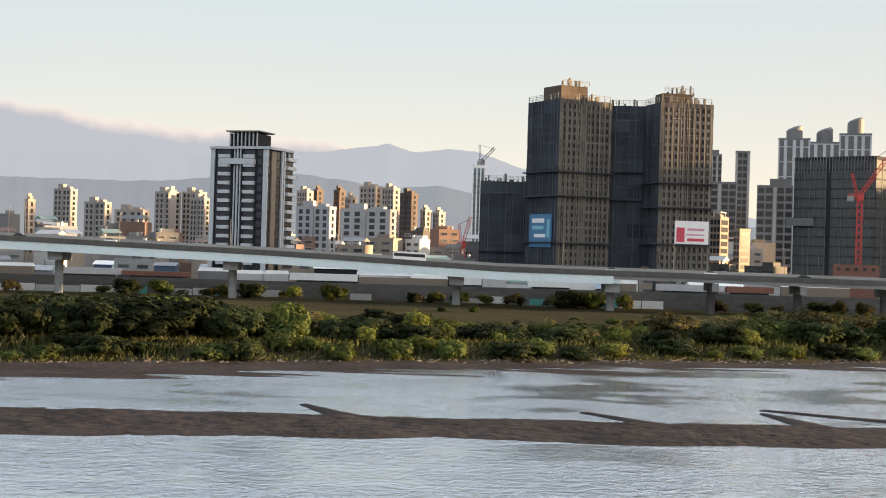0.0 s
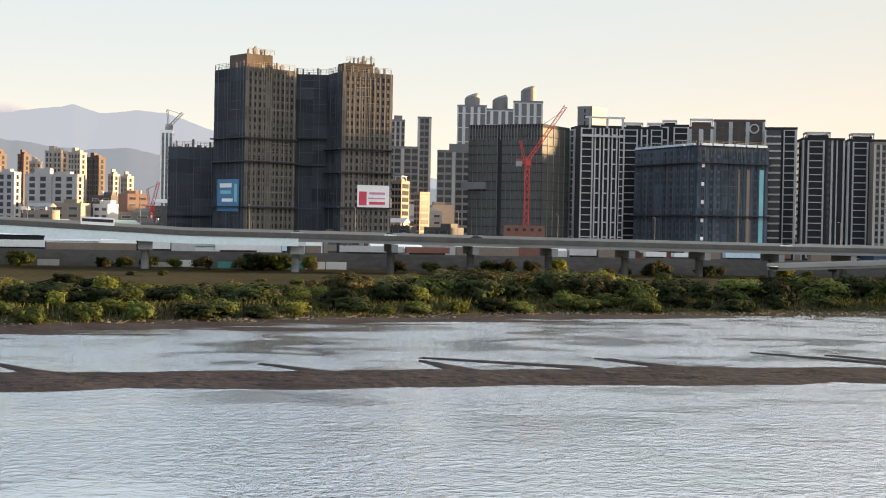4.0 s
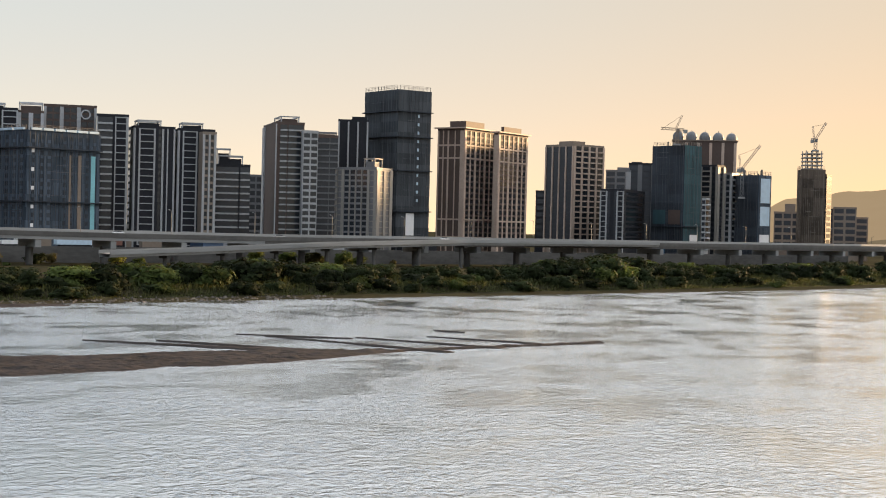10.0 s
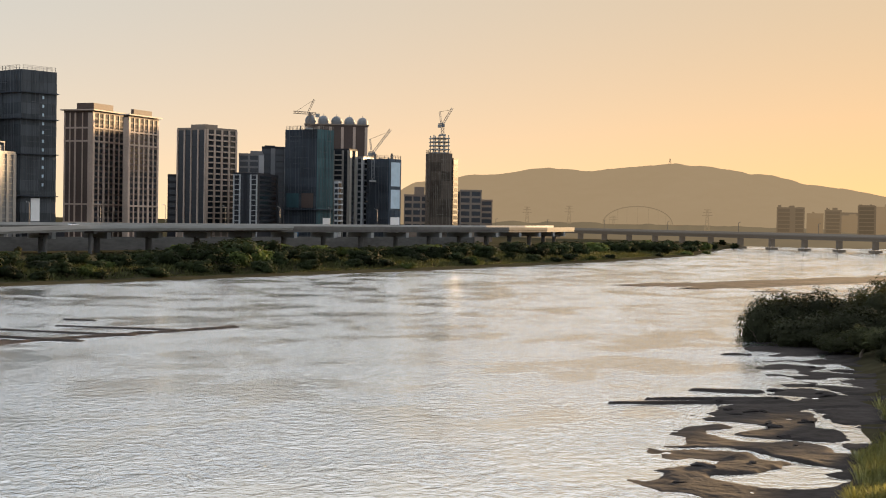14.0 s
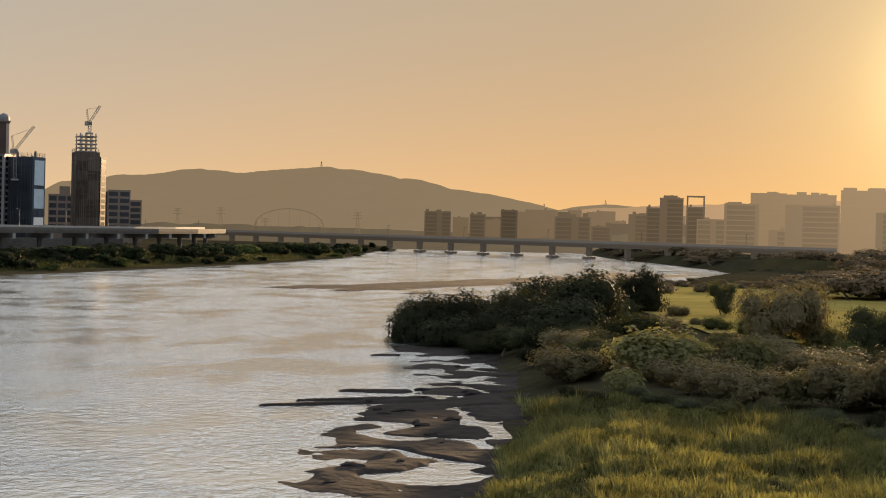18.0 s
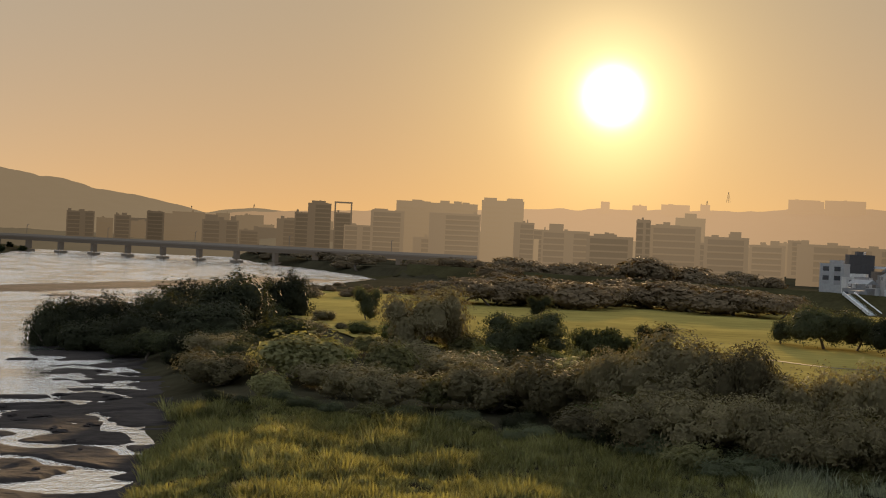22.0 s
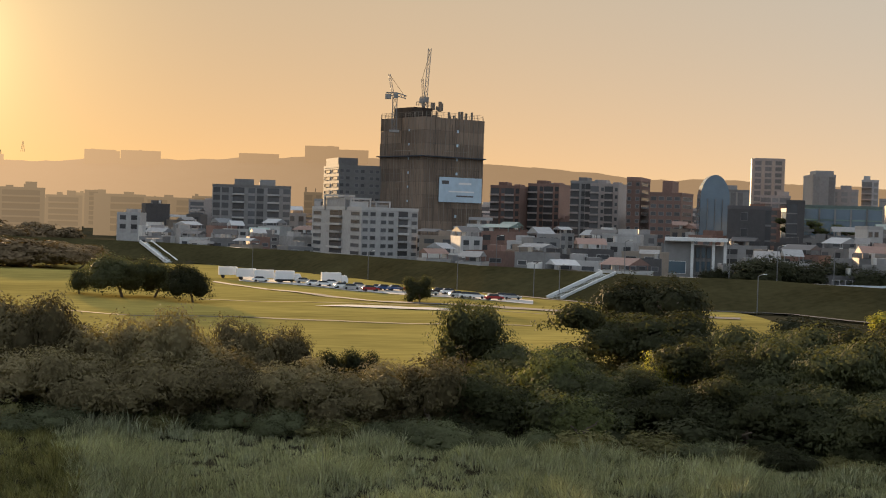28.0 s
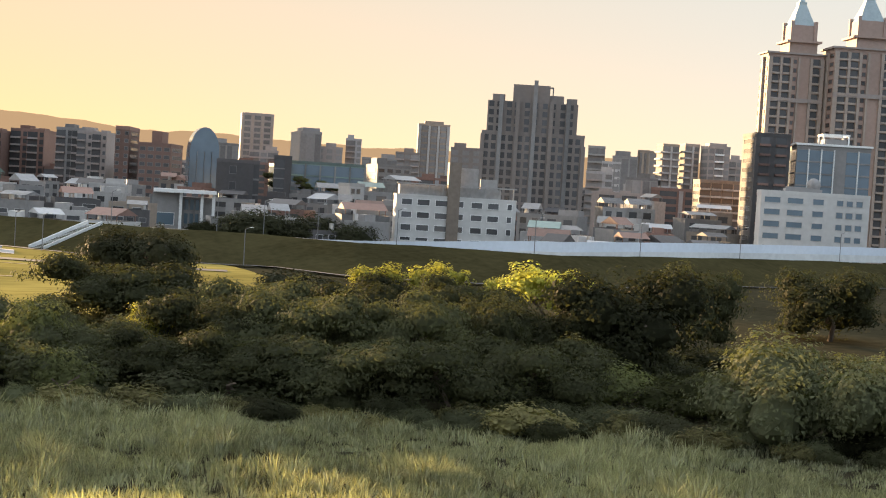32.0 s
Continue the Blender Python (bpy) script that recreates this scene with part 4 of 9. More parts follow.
# ---- distance down the river, haze painted as emission ----
# wall colours with a haze glow added; the blocks hold no lamps
AIR = hazy("haze_glow_wall", (0.05, 0.042, 0.034), (0.035, 0.024, 0.0135), 1.9)
AIR_DARK = hazy("haze_glow_dark_wall", (0.03, 0.027, 0.023), (0.029, 0.02, 0.0115), 2.0)
AIR_BLACK = hazy("haze_glow_black_wall", (0.02, 0.018, 0.015), (0.022, 0.0155, 0.009), 2.0)
AIR_PALE = hazy("haze_glow_pale_wall", (0.07, 0.058, 0.045), (0.043, 0.029, 0.016), 1.8)
AIR_FAINT = hazy("haze_glow_thin_steel", (0.05, 0.045, 0.035), (0.066, 0.046, 0.026), 0.4)
AIR_FAR = hazy("haze_glow_far_wall", (0.04, 0.034, 0.028), (0.055, 0.037, 0.02), 1.7)


def far_block(azl, azr, d, top, mat, glass=AIR_DARK, pent=(), cols=4, label="apartment block with a painted evening-haze glow", trim=None):
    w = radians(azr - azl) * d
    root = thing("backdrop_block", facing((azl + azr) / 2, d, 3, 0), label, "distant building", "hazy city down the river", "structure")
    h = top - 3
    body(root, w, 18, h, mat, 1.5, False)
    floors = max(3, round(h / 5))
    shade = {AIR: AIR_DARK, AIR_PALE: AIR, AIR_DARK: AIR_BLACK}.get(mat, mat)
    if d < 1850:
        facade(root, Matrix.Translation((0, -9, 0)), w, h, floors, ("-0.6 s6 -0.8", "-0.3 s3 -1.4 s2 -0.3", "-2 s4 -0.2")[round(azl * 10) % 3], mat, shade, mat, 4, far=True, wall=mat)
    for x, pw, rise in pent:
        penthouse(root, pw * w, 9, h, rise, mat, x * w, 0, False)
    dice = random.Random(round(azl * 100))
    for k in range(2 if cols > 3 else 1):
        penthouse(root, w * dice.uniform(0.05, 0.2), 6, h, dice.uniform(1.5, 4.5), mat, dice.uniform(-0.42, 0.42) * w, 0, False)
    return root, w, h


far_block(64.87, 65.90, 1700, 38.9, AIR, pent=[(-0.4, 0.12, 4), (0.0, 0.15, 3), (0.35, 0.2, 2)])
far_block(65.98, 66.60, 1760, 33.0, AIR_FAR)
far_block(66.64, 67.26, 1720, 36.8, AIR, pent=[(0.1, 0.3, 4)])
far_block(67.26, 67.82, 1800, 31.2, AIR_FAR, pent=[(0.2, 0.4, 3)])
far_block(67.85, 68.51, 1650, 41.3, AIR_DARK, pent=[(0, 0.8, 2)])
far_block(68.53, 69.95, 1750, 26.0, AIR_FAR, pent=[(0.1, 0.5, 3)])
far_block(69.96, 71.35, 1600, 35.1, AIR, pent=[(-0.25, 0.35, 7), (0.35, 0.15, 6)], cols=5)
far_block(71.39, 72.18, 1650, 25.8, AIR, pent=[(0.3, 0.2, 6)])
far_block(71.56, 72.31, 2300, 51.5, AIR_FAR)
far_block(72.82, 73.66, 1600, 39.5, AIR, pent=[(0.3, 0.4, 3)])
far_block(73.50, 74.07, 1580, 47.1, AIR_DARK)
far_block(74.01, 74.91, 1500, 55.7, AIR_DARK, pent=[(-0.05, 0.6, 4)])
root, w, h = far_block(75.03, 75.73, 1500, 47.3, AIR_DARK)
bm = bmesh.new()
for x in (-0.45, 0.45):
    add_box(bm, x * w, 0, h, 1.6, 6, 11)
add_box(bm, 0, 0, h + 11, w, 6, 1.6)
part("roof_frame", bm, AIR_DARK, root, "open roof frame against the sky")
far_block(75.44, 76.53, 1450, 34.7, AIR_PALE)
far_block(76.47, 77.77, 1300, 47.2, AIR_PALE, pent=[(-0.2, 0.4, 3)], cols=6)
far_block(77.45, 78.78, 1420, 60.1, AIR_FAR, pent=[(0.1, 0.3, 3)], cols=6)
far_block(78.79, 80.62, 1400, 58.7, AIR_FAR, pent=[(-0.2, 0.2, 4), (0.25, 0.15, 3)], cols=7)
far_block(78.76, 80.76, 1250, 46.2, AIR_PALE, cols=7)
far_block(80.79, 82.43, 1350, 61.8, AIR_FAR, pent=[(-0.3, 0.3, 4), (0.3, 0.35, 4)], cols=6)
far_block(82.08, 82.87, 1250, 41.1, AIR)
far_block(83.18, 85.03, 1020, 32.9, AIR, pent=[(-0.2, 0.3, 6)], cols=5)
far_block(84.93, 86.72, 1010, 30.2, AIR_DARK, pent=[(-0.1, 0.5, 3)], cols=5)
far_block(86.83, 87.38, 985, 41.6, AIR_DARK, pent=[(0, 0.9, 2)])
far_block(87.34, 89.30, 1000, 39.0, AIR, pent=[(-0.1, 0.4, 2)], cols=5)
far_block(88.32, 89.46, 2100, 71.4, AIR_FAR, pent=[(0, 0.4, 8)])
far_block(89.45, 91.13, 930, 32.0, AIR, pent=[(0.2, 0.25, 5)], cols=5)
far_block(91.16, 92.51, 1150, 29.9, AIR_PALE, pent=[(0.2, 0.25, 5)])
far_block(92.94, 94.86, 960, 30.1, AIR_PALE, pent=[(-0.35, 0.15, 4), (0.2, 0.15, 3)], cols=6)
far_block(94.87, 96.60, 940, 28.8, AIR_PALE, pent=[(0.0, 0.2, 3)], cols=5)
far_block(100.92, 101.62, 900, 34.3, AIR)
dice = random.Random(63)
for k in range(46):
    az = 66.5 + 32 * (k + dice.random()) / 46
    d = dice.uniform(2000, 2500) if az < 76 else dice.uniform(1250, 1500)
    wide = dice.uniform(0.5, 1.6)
    far_block(az, az + wide, d, 22 + d * tan(radians(dice.uniform(0.1, 0.75))), dice.choice((AIR, AIR_FAR, AIR_FAR, AIR_PALE)), cols=3, label="low block with a painted evening-haze glow")
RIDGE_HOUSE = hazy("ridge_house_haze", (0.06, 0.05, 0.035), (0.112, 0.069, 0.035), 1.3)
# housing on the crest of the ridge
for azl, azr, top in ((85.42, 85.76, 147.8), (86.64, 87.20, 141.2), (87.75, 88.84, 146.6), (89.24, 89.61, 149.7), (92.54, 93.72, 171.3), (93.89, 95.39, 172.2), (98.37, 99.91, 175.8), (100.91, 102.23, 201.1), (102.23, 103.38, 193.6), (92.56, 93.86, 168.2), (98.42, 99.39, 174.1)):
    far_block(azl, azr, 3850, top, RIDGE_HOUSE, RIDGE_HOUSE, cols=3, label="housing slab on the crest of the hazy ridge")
for k, (az, top) in enumerate(((90.29, 185.8), (89.49, 161.3), (60.80, 185.7), (71.92, 101.7), (69.53, 89.1))):
    far = 4198 if az < 76 else 3898
    root = thing("radio_mast", facing(az, far, 22 + (top - 22) * far / 3880 - 26), "thin radio mast on the far hills", "mast", "masts on the hills")
    bm = bmesh.new()
    for i, j in ((-1, -1), (1, -1), (0, 1)):
        add_bar(bm, (i * 5, j * 5, 0), (i * 0.4, j * 0.4, 28), 0.9)
    part("mast", bm, AIR_DARK, root)
# power pylons
for az, d, top in ((55.31, 1900, 38.5), (56.95, 1850, 40.1), (58.67, 2300, 29.6), (62.26, 1700, 36.8)):
    root = thing("power_pylon", facing(az, d, 3), "grey lattice power pylon with a painted haze glow", "pylon", "pylons down the river")
    bm = bmesh.new()
    h = top - 3
    for i in (-1, 1):
        for j in (-1, 1):
            add_bar(bm, (i * 3.4, j * 3.4, 0), (i * 0.6, j * 0.6, h), 0.7)
    for k in range(6):
        f = k / 6
        q = 3.4 - 2.8 * f
        add_bar(bm, (-q, -q, h * f), (q * 0.8, -q * 0.8, h * (f + 0.16)), 0.45)
        add_bar(bm, (q, -q, h * f), (-q * 0.8, -q * 0.8, h * (f + 0.16)), 0.45)
    part("pylon_frame", bm, AIR_FAINT, root)
    for f, q in ((0.78, 6), (0.88, 5), (0.97, 4)):
        bm = bmesh.new()
        add_box(bm, 0, 0, h * f, 2 * q, 0.8, 0.8)
        part("cross_arm", bm, AIR_FAINT, root)


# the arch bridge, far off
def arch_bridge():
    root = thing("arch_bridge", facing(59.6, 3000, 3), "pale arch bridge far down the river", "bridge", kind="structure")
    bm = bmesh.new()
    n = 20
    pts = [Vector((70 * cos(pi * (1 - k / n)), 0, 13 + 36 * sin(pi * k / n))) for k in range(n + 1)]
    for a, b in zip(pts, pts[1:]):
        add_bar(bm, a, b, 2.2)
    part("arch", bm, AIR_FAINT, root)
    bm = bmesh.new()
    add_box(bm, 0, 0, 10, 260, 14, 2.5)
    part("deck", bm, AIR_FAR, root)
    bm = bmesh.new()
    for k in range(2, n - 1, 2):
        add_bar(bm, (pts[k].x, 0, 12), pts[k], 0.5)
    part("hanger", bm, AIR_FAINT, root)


arch_bridge()


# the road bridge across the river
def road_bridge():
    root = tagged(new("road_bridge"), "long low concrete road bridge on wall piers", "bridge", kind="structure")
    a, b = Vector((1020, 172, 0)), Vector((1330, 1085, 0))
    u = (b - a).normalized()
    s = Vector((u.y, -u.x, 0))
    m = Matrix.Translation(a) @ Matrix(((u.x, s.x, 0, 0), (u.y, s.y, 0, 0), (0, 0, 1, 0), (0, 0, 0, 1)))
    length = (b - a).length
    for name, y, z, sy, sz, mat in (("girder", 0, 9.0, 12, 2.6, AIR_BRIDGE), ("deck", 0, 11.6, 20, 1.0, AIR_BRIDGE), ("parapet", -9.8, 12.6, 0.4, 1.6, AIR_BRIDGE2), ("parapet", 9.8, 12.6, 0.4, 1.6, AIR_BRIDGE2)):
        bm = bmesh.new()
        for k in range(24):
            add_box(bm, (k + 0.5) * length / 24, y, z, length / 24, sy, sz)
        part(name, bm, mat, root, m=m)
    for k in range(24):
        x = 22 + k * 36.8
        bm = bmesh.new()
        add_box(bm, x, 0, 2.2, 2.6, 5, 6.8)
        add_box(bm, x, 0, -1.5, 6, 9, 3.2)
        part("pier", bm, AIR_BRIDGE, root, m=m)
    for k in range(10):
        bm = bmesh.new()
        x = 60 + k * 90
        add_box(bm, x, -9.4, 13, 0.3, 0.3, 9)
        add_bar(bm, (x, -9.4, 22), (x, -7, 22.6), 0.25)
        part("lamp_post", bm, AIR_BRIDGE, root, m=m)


# bridge concrete with the haze before it painted as a weak glow
AIR_BRIDGE = hazy("haze_glow_concrete", (0.07, 0.065, 0.06), (0.015, 0.012, 0.009), 0.8)
AIR_BRIDGE2 = hazy("haze_glow_pale_concrete", (0.1, 0.093, 0.085), (0.022, 0.018, 0.014), 0.8)
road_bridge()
# the treeline's haze is emission as well
ridge("backdrop_treeline", "dark treeline with a painted haze glow along the lower river", 1900, [52, 60, 64, 68, 72, 76, 80, 86, 95], [-0.12, -0.1, -0.15, -0.2, -0.1, -0.15, -0.2, -0.1, -0.2],
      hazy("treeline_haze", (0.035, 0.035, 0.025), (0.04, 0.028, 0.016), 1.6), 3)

# ---- the far bank's towers ----
def roof_posts(root, w, dep, h, n, hgt, mat, seed):
    """Column bars and formwork posts that stand up from an unfinished roof."""
    rng = random.Random(seed)
    for k in range(n):
        bm = bmesh.new()
        add_box(bm, 0, 0, 0, rng.uniform(0.4, 1.1), 0.9, hgt * rng.uniform(0.25, 1.1))
        part("roof_post", bm, mat, root, m=Matrix.Translation(((-0.5 + (k + 0.5) / n) * w * 0.94, rng.uniform(-0.4, 0.2) * dep, h)))


def rail_frame(root, fm, width, h, rise, bays, mat):
    """An edge fence of scaffold tubes round an unfinished roof."""
    bm = bmesh.new()
    for k in range(bays + 1):
        add_box(bm, -width / 2 + width * k / bays, -1.2, h, 0.14, 0.14, rise)
    for z in (0.35, 0.7, 1.0):
        add_box(bm, 0, -1.2, h + rise * z, width, 0.1, 0.1)
    part("edge_fence", bm, mat, root, m=fm)


def site(name, label, azl, azc, azr, d, top, turn, nets, ledges=(), seed=0, pent=None, posts=6, lift=3.4, group="netted towers under construction"):
    """A tower under construction behind scaffolds and nets."""
    w, dep, m = corner(azl, azc, azr, d, turn)
    root = thing(name, m, label, "construction site", group)
    h = top - 4
    body(root, w, dep, h - 1, DARKTILE, 0.8, False)
    for k, (fm, width) in enumerate(faces_of(w, dep, turn)):
        netted(root, fm, width, h, max(5, round(h / lift / 1.6)), nets[k], [h * z for z in ledges], max(3, round(width / 2.6)), seed + k)
        rail_frame(root, fm, width, h, 2.2, max(6, round(width / 3)), TUBE)
    if pent:
        x, pw, pd, rise = pent
        penthouse(root, pw * w, pd * dep, h - 1, rise * 1.1, NET_UMBER, x * w, 0, False)
        rail_frame(root, Matrix.Translation((x * w, -pd * dep / 2, 0)), pw * w, h + rise, 1.8, 7, TUBE)
        roof_posts(root, pw * w, pd * dep, h - 1 + rise, 9, 4.2, TUBE, seed)
        roof_posts(root, pw * w * 1.3, pd * dep * 1.2, h - 1, 9, rise * 1.2, TUBE, seed + 7)
    roof_posts(root, w, dep, h - 1, posts * 3, 4.4, TUBE, seed + 1)
    return root, w, dep, h


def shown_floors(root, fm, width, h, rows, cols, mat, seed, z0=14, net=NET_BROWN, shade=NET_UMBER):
    """Column lines, and dark strips that paint the shade in window openings behind the nets."""
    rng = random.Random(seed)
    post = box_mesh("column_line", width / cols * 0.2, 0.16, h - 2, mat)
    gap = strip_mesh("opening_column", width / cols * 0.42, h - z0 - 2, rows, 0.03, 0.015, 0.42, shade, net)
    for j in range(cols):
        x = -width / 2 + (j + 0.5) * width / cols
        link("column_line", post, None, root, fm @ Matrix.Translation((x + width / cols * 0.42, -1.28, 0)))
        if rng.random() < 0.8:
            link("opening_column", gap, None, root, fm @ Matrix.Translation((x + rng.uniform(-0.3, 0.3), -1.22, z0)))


def sign_board(root, fm, x, z, w, h, ground_mat, label, bars, pic=None):
    """A hung advertising sheet: bars stand for writing that cannot be read."""
    bm = bmesh.new()
    add_box(bm, 0, 0, 0, w, 0.25, h)
    board = part("sign_board", bm, ground_mat, root, label, fm @ Matrix.Translation((x, -1.75, z)))
    for bx, bz, bw, bh, mat in bars:
        bm = bmesh.new()
        add_box(bm, 0, 0, 0, bw * w, 0.06, bh * h)
        part("writing_bar", bm, mat, board, m=Matrix.Translation((bx * w, -0.16, bz * h)))
    return board


TAUPE = material("pale_taupe_tile", (0.24, 0.215, 0.19), 0.65, 0, 0.2, 0.8, 0.05)
COLUMN_LINE = material("netted_column", (0.17, 0.15, 0.125), 0.85)
SIGN_BLUE = material("blue_sign_sheet", (0.06, 0.17, 0.3), 0.6, 0, 0.2, 0.5, 0.1)
SIGN_TEAL = material("teal_sign_print", (0.2, 0.45, 0.5), 0.6)
SIGN_RED = material("red_sign_print", (0.55, 0.06, 0.1), 0.6)
SIGN_WHITE = material("white_sign_sheet", (0.75, 0.73, 0.72), 0.6, 0, 0.1, 0.5, 0.1)
SIGN_PINK = material("pink_sign_print", (0.55, 0.25, 0.35), 0.6)
SIGN_SKY = material("pale_blue_sign_sheet", (0.42, 0.52, 0.6), 0.6, 0, 0.15, 0.4, 0.1)

root, w, dep, h = site("netted_tower", "brown-netted tower under construction, scaffold rods on its roof", 3.15, 4.27, 6.11, 612, 86.0, 32, (NET_BROWN, NET_DARK), (0.29, 0.52, 0.64), 3, (-0.1, 0.55, 0.6, 6.5), 7)
fms = faces_of(w, dep, 32)
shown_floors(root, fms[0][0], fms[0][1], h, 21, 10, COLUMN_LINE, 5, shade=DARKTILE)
sign_board(root, fms[1][0], 1.2, 22.0, 17, 13.5, SIGN_BLUE, "blue advertising sheet with white writing", [(-0.1, 0.74, 0.55, 0.13, SIGN_WHITE), (-0.1, 0.54, 0.5, 0.11, SIGN_TEAL), (-0.02, 0.3, 0.5, 0.1, SIGN_WHITE), (0.36, 0.3, 0.12, 0.55, SIGN_TEAL)])
site("netted_tower", "dark-netted recessed core between twin towers under construction", 6.12, 6.85, 7.59, 628, 85.1, 0, (NET_DARK, NET_DARK), (0.52, 0.66), 5, None, 4)
root, w, dep, h = site("netted_tower", "brown-netted tower under construction with a white banner", 7.55, 8.05, 9.85, 612, 85.2, 22, (NET_BROWN, NET_DARK), (0.3, 0.48, 0.6), 7, (-0.12, 0.6, 0.6, 4.6), 7)
fms = faces_of(w, dep, 22)
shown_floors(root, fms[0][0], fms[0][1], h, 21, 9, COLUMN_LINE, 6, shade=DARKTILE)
sign_board(root, fms[0][0], 3.0, 24.5, 14.5, 9.6, SIGN_WHITE, "white and red advertising banner", [(-0.33, 0.12, 0.24, 0.6, SIGN_RED), (0.12, 0.6, 0.5, 0.1, SIGN_PINK), (0.1, 0.4, 0.55, 0.06, SIGN_PINK), (0.12, 0.16, 0.5, 0.12, SIGN_RED)])
site("netted_tower", "low dark-netted wing under construction", 1.43, 2.30, 3.22, 640, 53.5, 0, (NET_DARK, NET_DARK), (0.4,), 9, None, 6)
bld("white_frame_tower", "slender white lattice-clad apartment tower in the distance", 1.04, 1.28, 1.52, 800, 68.9, 0, WHITE, "p1 g2 p1 g2 p1 g2 p1", "", WHITE, BLUEGLASS)

GREYWHITE = material("pale_blue_grey_tile", (0.46, 0.48, 0.5), 0.6, 0, 0.15, 0.8, 0.05)
root, w, dep, h = bld("apartment_tower", "black and white apartment tower with stacked white balconies", -8.81, -6.66, -5.71, 604, 61.4, -24, DARKTILE,
                      "p0.8 -0.3 c0.6 b2.3 -0.7 p0.2 -0.35 p0.3 -0.35 p0.2 -0.6 b2.2 -0.4 c1.1 -0.2 p0.9", "c0.35 -0.9 g1.2 -0.2 p0.3 -0.2 p0.25 -0.1 b1.9", GREYWHITE, z0=1.0, storey=3.45, rail=1.15, depth=1.7, parapet=0.4)
fms = faces_of(w, dep, -24)
bm = bmesh.new()
add_box(bm, 0, -dep / 2 - 0.5, h + 0.1, w * 1.02, 1.5, 1.0)
add_box(bm, w / 2 + 0.5, -0.06 * dep, h + 0.1, 1.5, dep * 0.9, 1.0)
add_box(bm, w / 2 + 0.3, dep * 0.28, h - 3, 0.9, 0.9, 3.2)
part("roof_frame", bm, GREYWHITE, root, "pale beams that frame the roof terrace")
link("terrace_front", box_mesh("terrace_front", w * 0.62, 1.9, 2.2, GREYWHITE), None, root, Matrix.Translation((-0.03 * w, -dep / 2 - 0.9, h - 6.0)))
link("stair_wall", box_mesh("stair_wall", dep * 0.17, 0.5, h - 1.5, TANTILE), None, root, fms[1][0] @ Matrix.Translation((-0.31 * dep, -0.2, 1.0)), "tan tiled stair wall")
bm = bmesh.new()
add_box(bm, -0.05 * w, 0, h - 3, w * 0.62, dep * 0.6, 3.4)
add_box(bm, -0.05 * w, 0, h + 0.4, w * 0.5, dep * 0.5, 6.4)
part("roof_house", bm, DARKTILE, root)
bm = bmesh.new()
add_box(bm, -0.05 * w, 0, h + 7.4, w * 0.6, dep * 0.62, 0.5)
part("roof_slab", bm, GREYTILE, root)
fin = box_mesh("roof_fin", 0.45, 0.5, 5.6, TRIM)
for k in range(8):
    link("roof_fin", fin, None, root, Matrix.Translation((-0.05 * w + (k - 3.5) * w * 0.068, -dep * 0.27, h + 1.7)))

# towers far behind
bld("apartment_tower", "grey apartment tower far behind the site", 9.92, 10.16, 10.45, 950, 88.7, 0, GREYTILE, "w1 p0.5 w1 p0.5 w1", "", DULL, storey=4.2, pent=[(0, 0.6, 0.6, 4)])
bld("apartment_tower", "tall grey apartment tower far behind the site", 10.95, 11.21, 11.49, 950, 90.9, 0, GREYTILE, "p0.5 w1 w1 p0.5", "", DULL, storey=4.2)
bld("apartment_block", "grey apartment block behind the site", 9.77, 10.43, 11.00, 900, 68.7, 0, GREYTILE, "w1 w1 p0.4 w1 w1", "", DULL, storey=4.2)
bld("apartment_block", "grey apartment block with stepped roof", 11.74, 12.40, 13.05, 850, 64.5, 0, GREYTILE, "w1 w1 p0.4 w1 w1", "", DULL, storey=4.2, pent=[(0.1, 0.5, 0.6, 5)])
bld("apartment_block", "sunlit low apartment block with roof shed", 9.98, 10.36, 10.68, 700, 41.7, -20, TANTILE, "w1 w1 w1", "w1", DULL, pent=[(0, 0.4, 0.5, 3)])
bld("apartment_block", "small sunlit cream apartment block", 10.87, 11.09, 11.48, 720, 37.0, -40, TANTILE, "w1 w1", "w1", DULL)
# greyer walls and trim stand in for haze on these far towers
for az0, top, rise in ((13.09, 95, 7), (14.18, 93, 8), (15.28, 98, 9)):
    root, w, dep, h = bld("round_topped_tower", "white lattice apartment tower with a slant-cut roof drum", az0 - 0.6, az0, az0 + 0.55, 900, top, 0, GREYTILE, "f1 f1.3 f1 f1.2", "", GREYWHITE, BLUEGLASS, storey=4.4)
    bm = bmesh.new()
    ring = [(4.7 * cos(2 * pi * k / 20), 4.7 * sin(2 * pi * k / 20)) for k in range(20)]
    lo = [bm.verts.new((x, y, h)) for x, y in ring]
    mid = [bm.verts.new((x, y, h + rise + 0.25 * x)) for x, y in ring]
    hi = [bm.verts.new((x * 0.75, y * 0.75, h + rise + 1.2 + 0.25 * x)) for x, y in ring]
    bm.faces.new(hi)
    for a, b in ((lo, mid), (mid, hi)):
        for i in range(20):
            bm.faces.new((a[i - 1], a[i], b[i], b[i - 1]))
    part("roof_drum", bm, GREYTILE, root, "grey slant-cut roof drum")

root, w, dep, h = bld("glass_office", "dark glass building with fine upright fins", 12.89, 15.83, 16.93, 628, 65.0, -25, DARKTILE, "g1 p0.06 g1 p0.06 g1 p0.06 g1 p0.06 g1 p0.06 g1 p0.06 -0.9 g1 p0.06 g1 p0.06 g1 p0.06 g1 p0.06 g1 p0.06 g1 p0.06 g1 p0.06 g1", "g1 p0.06 g1 p0.06 g1 p0.06 g1 p0.06 g1", GREYTILE, CURTAIN, DARKTILE, 4.0, 2.0, category="office building", proud=0.35)
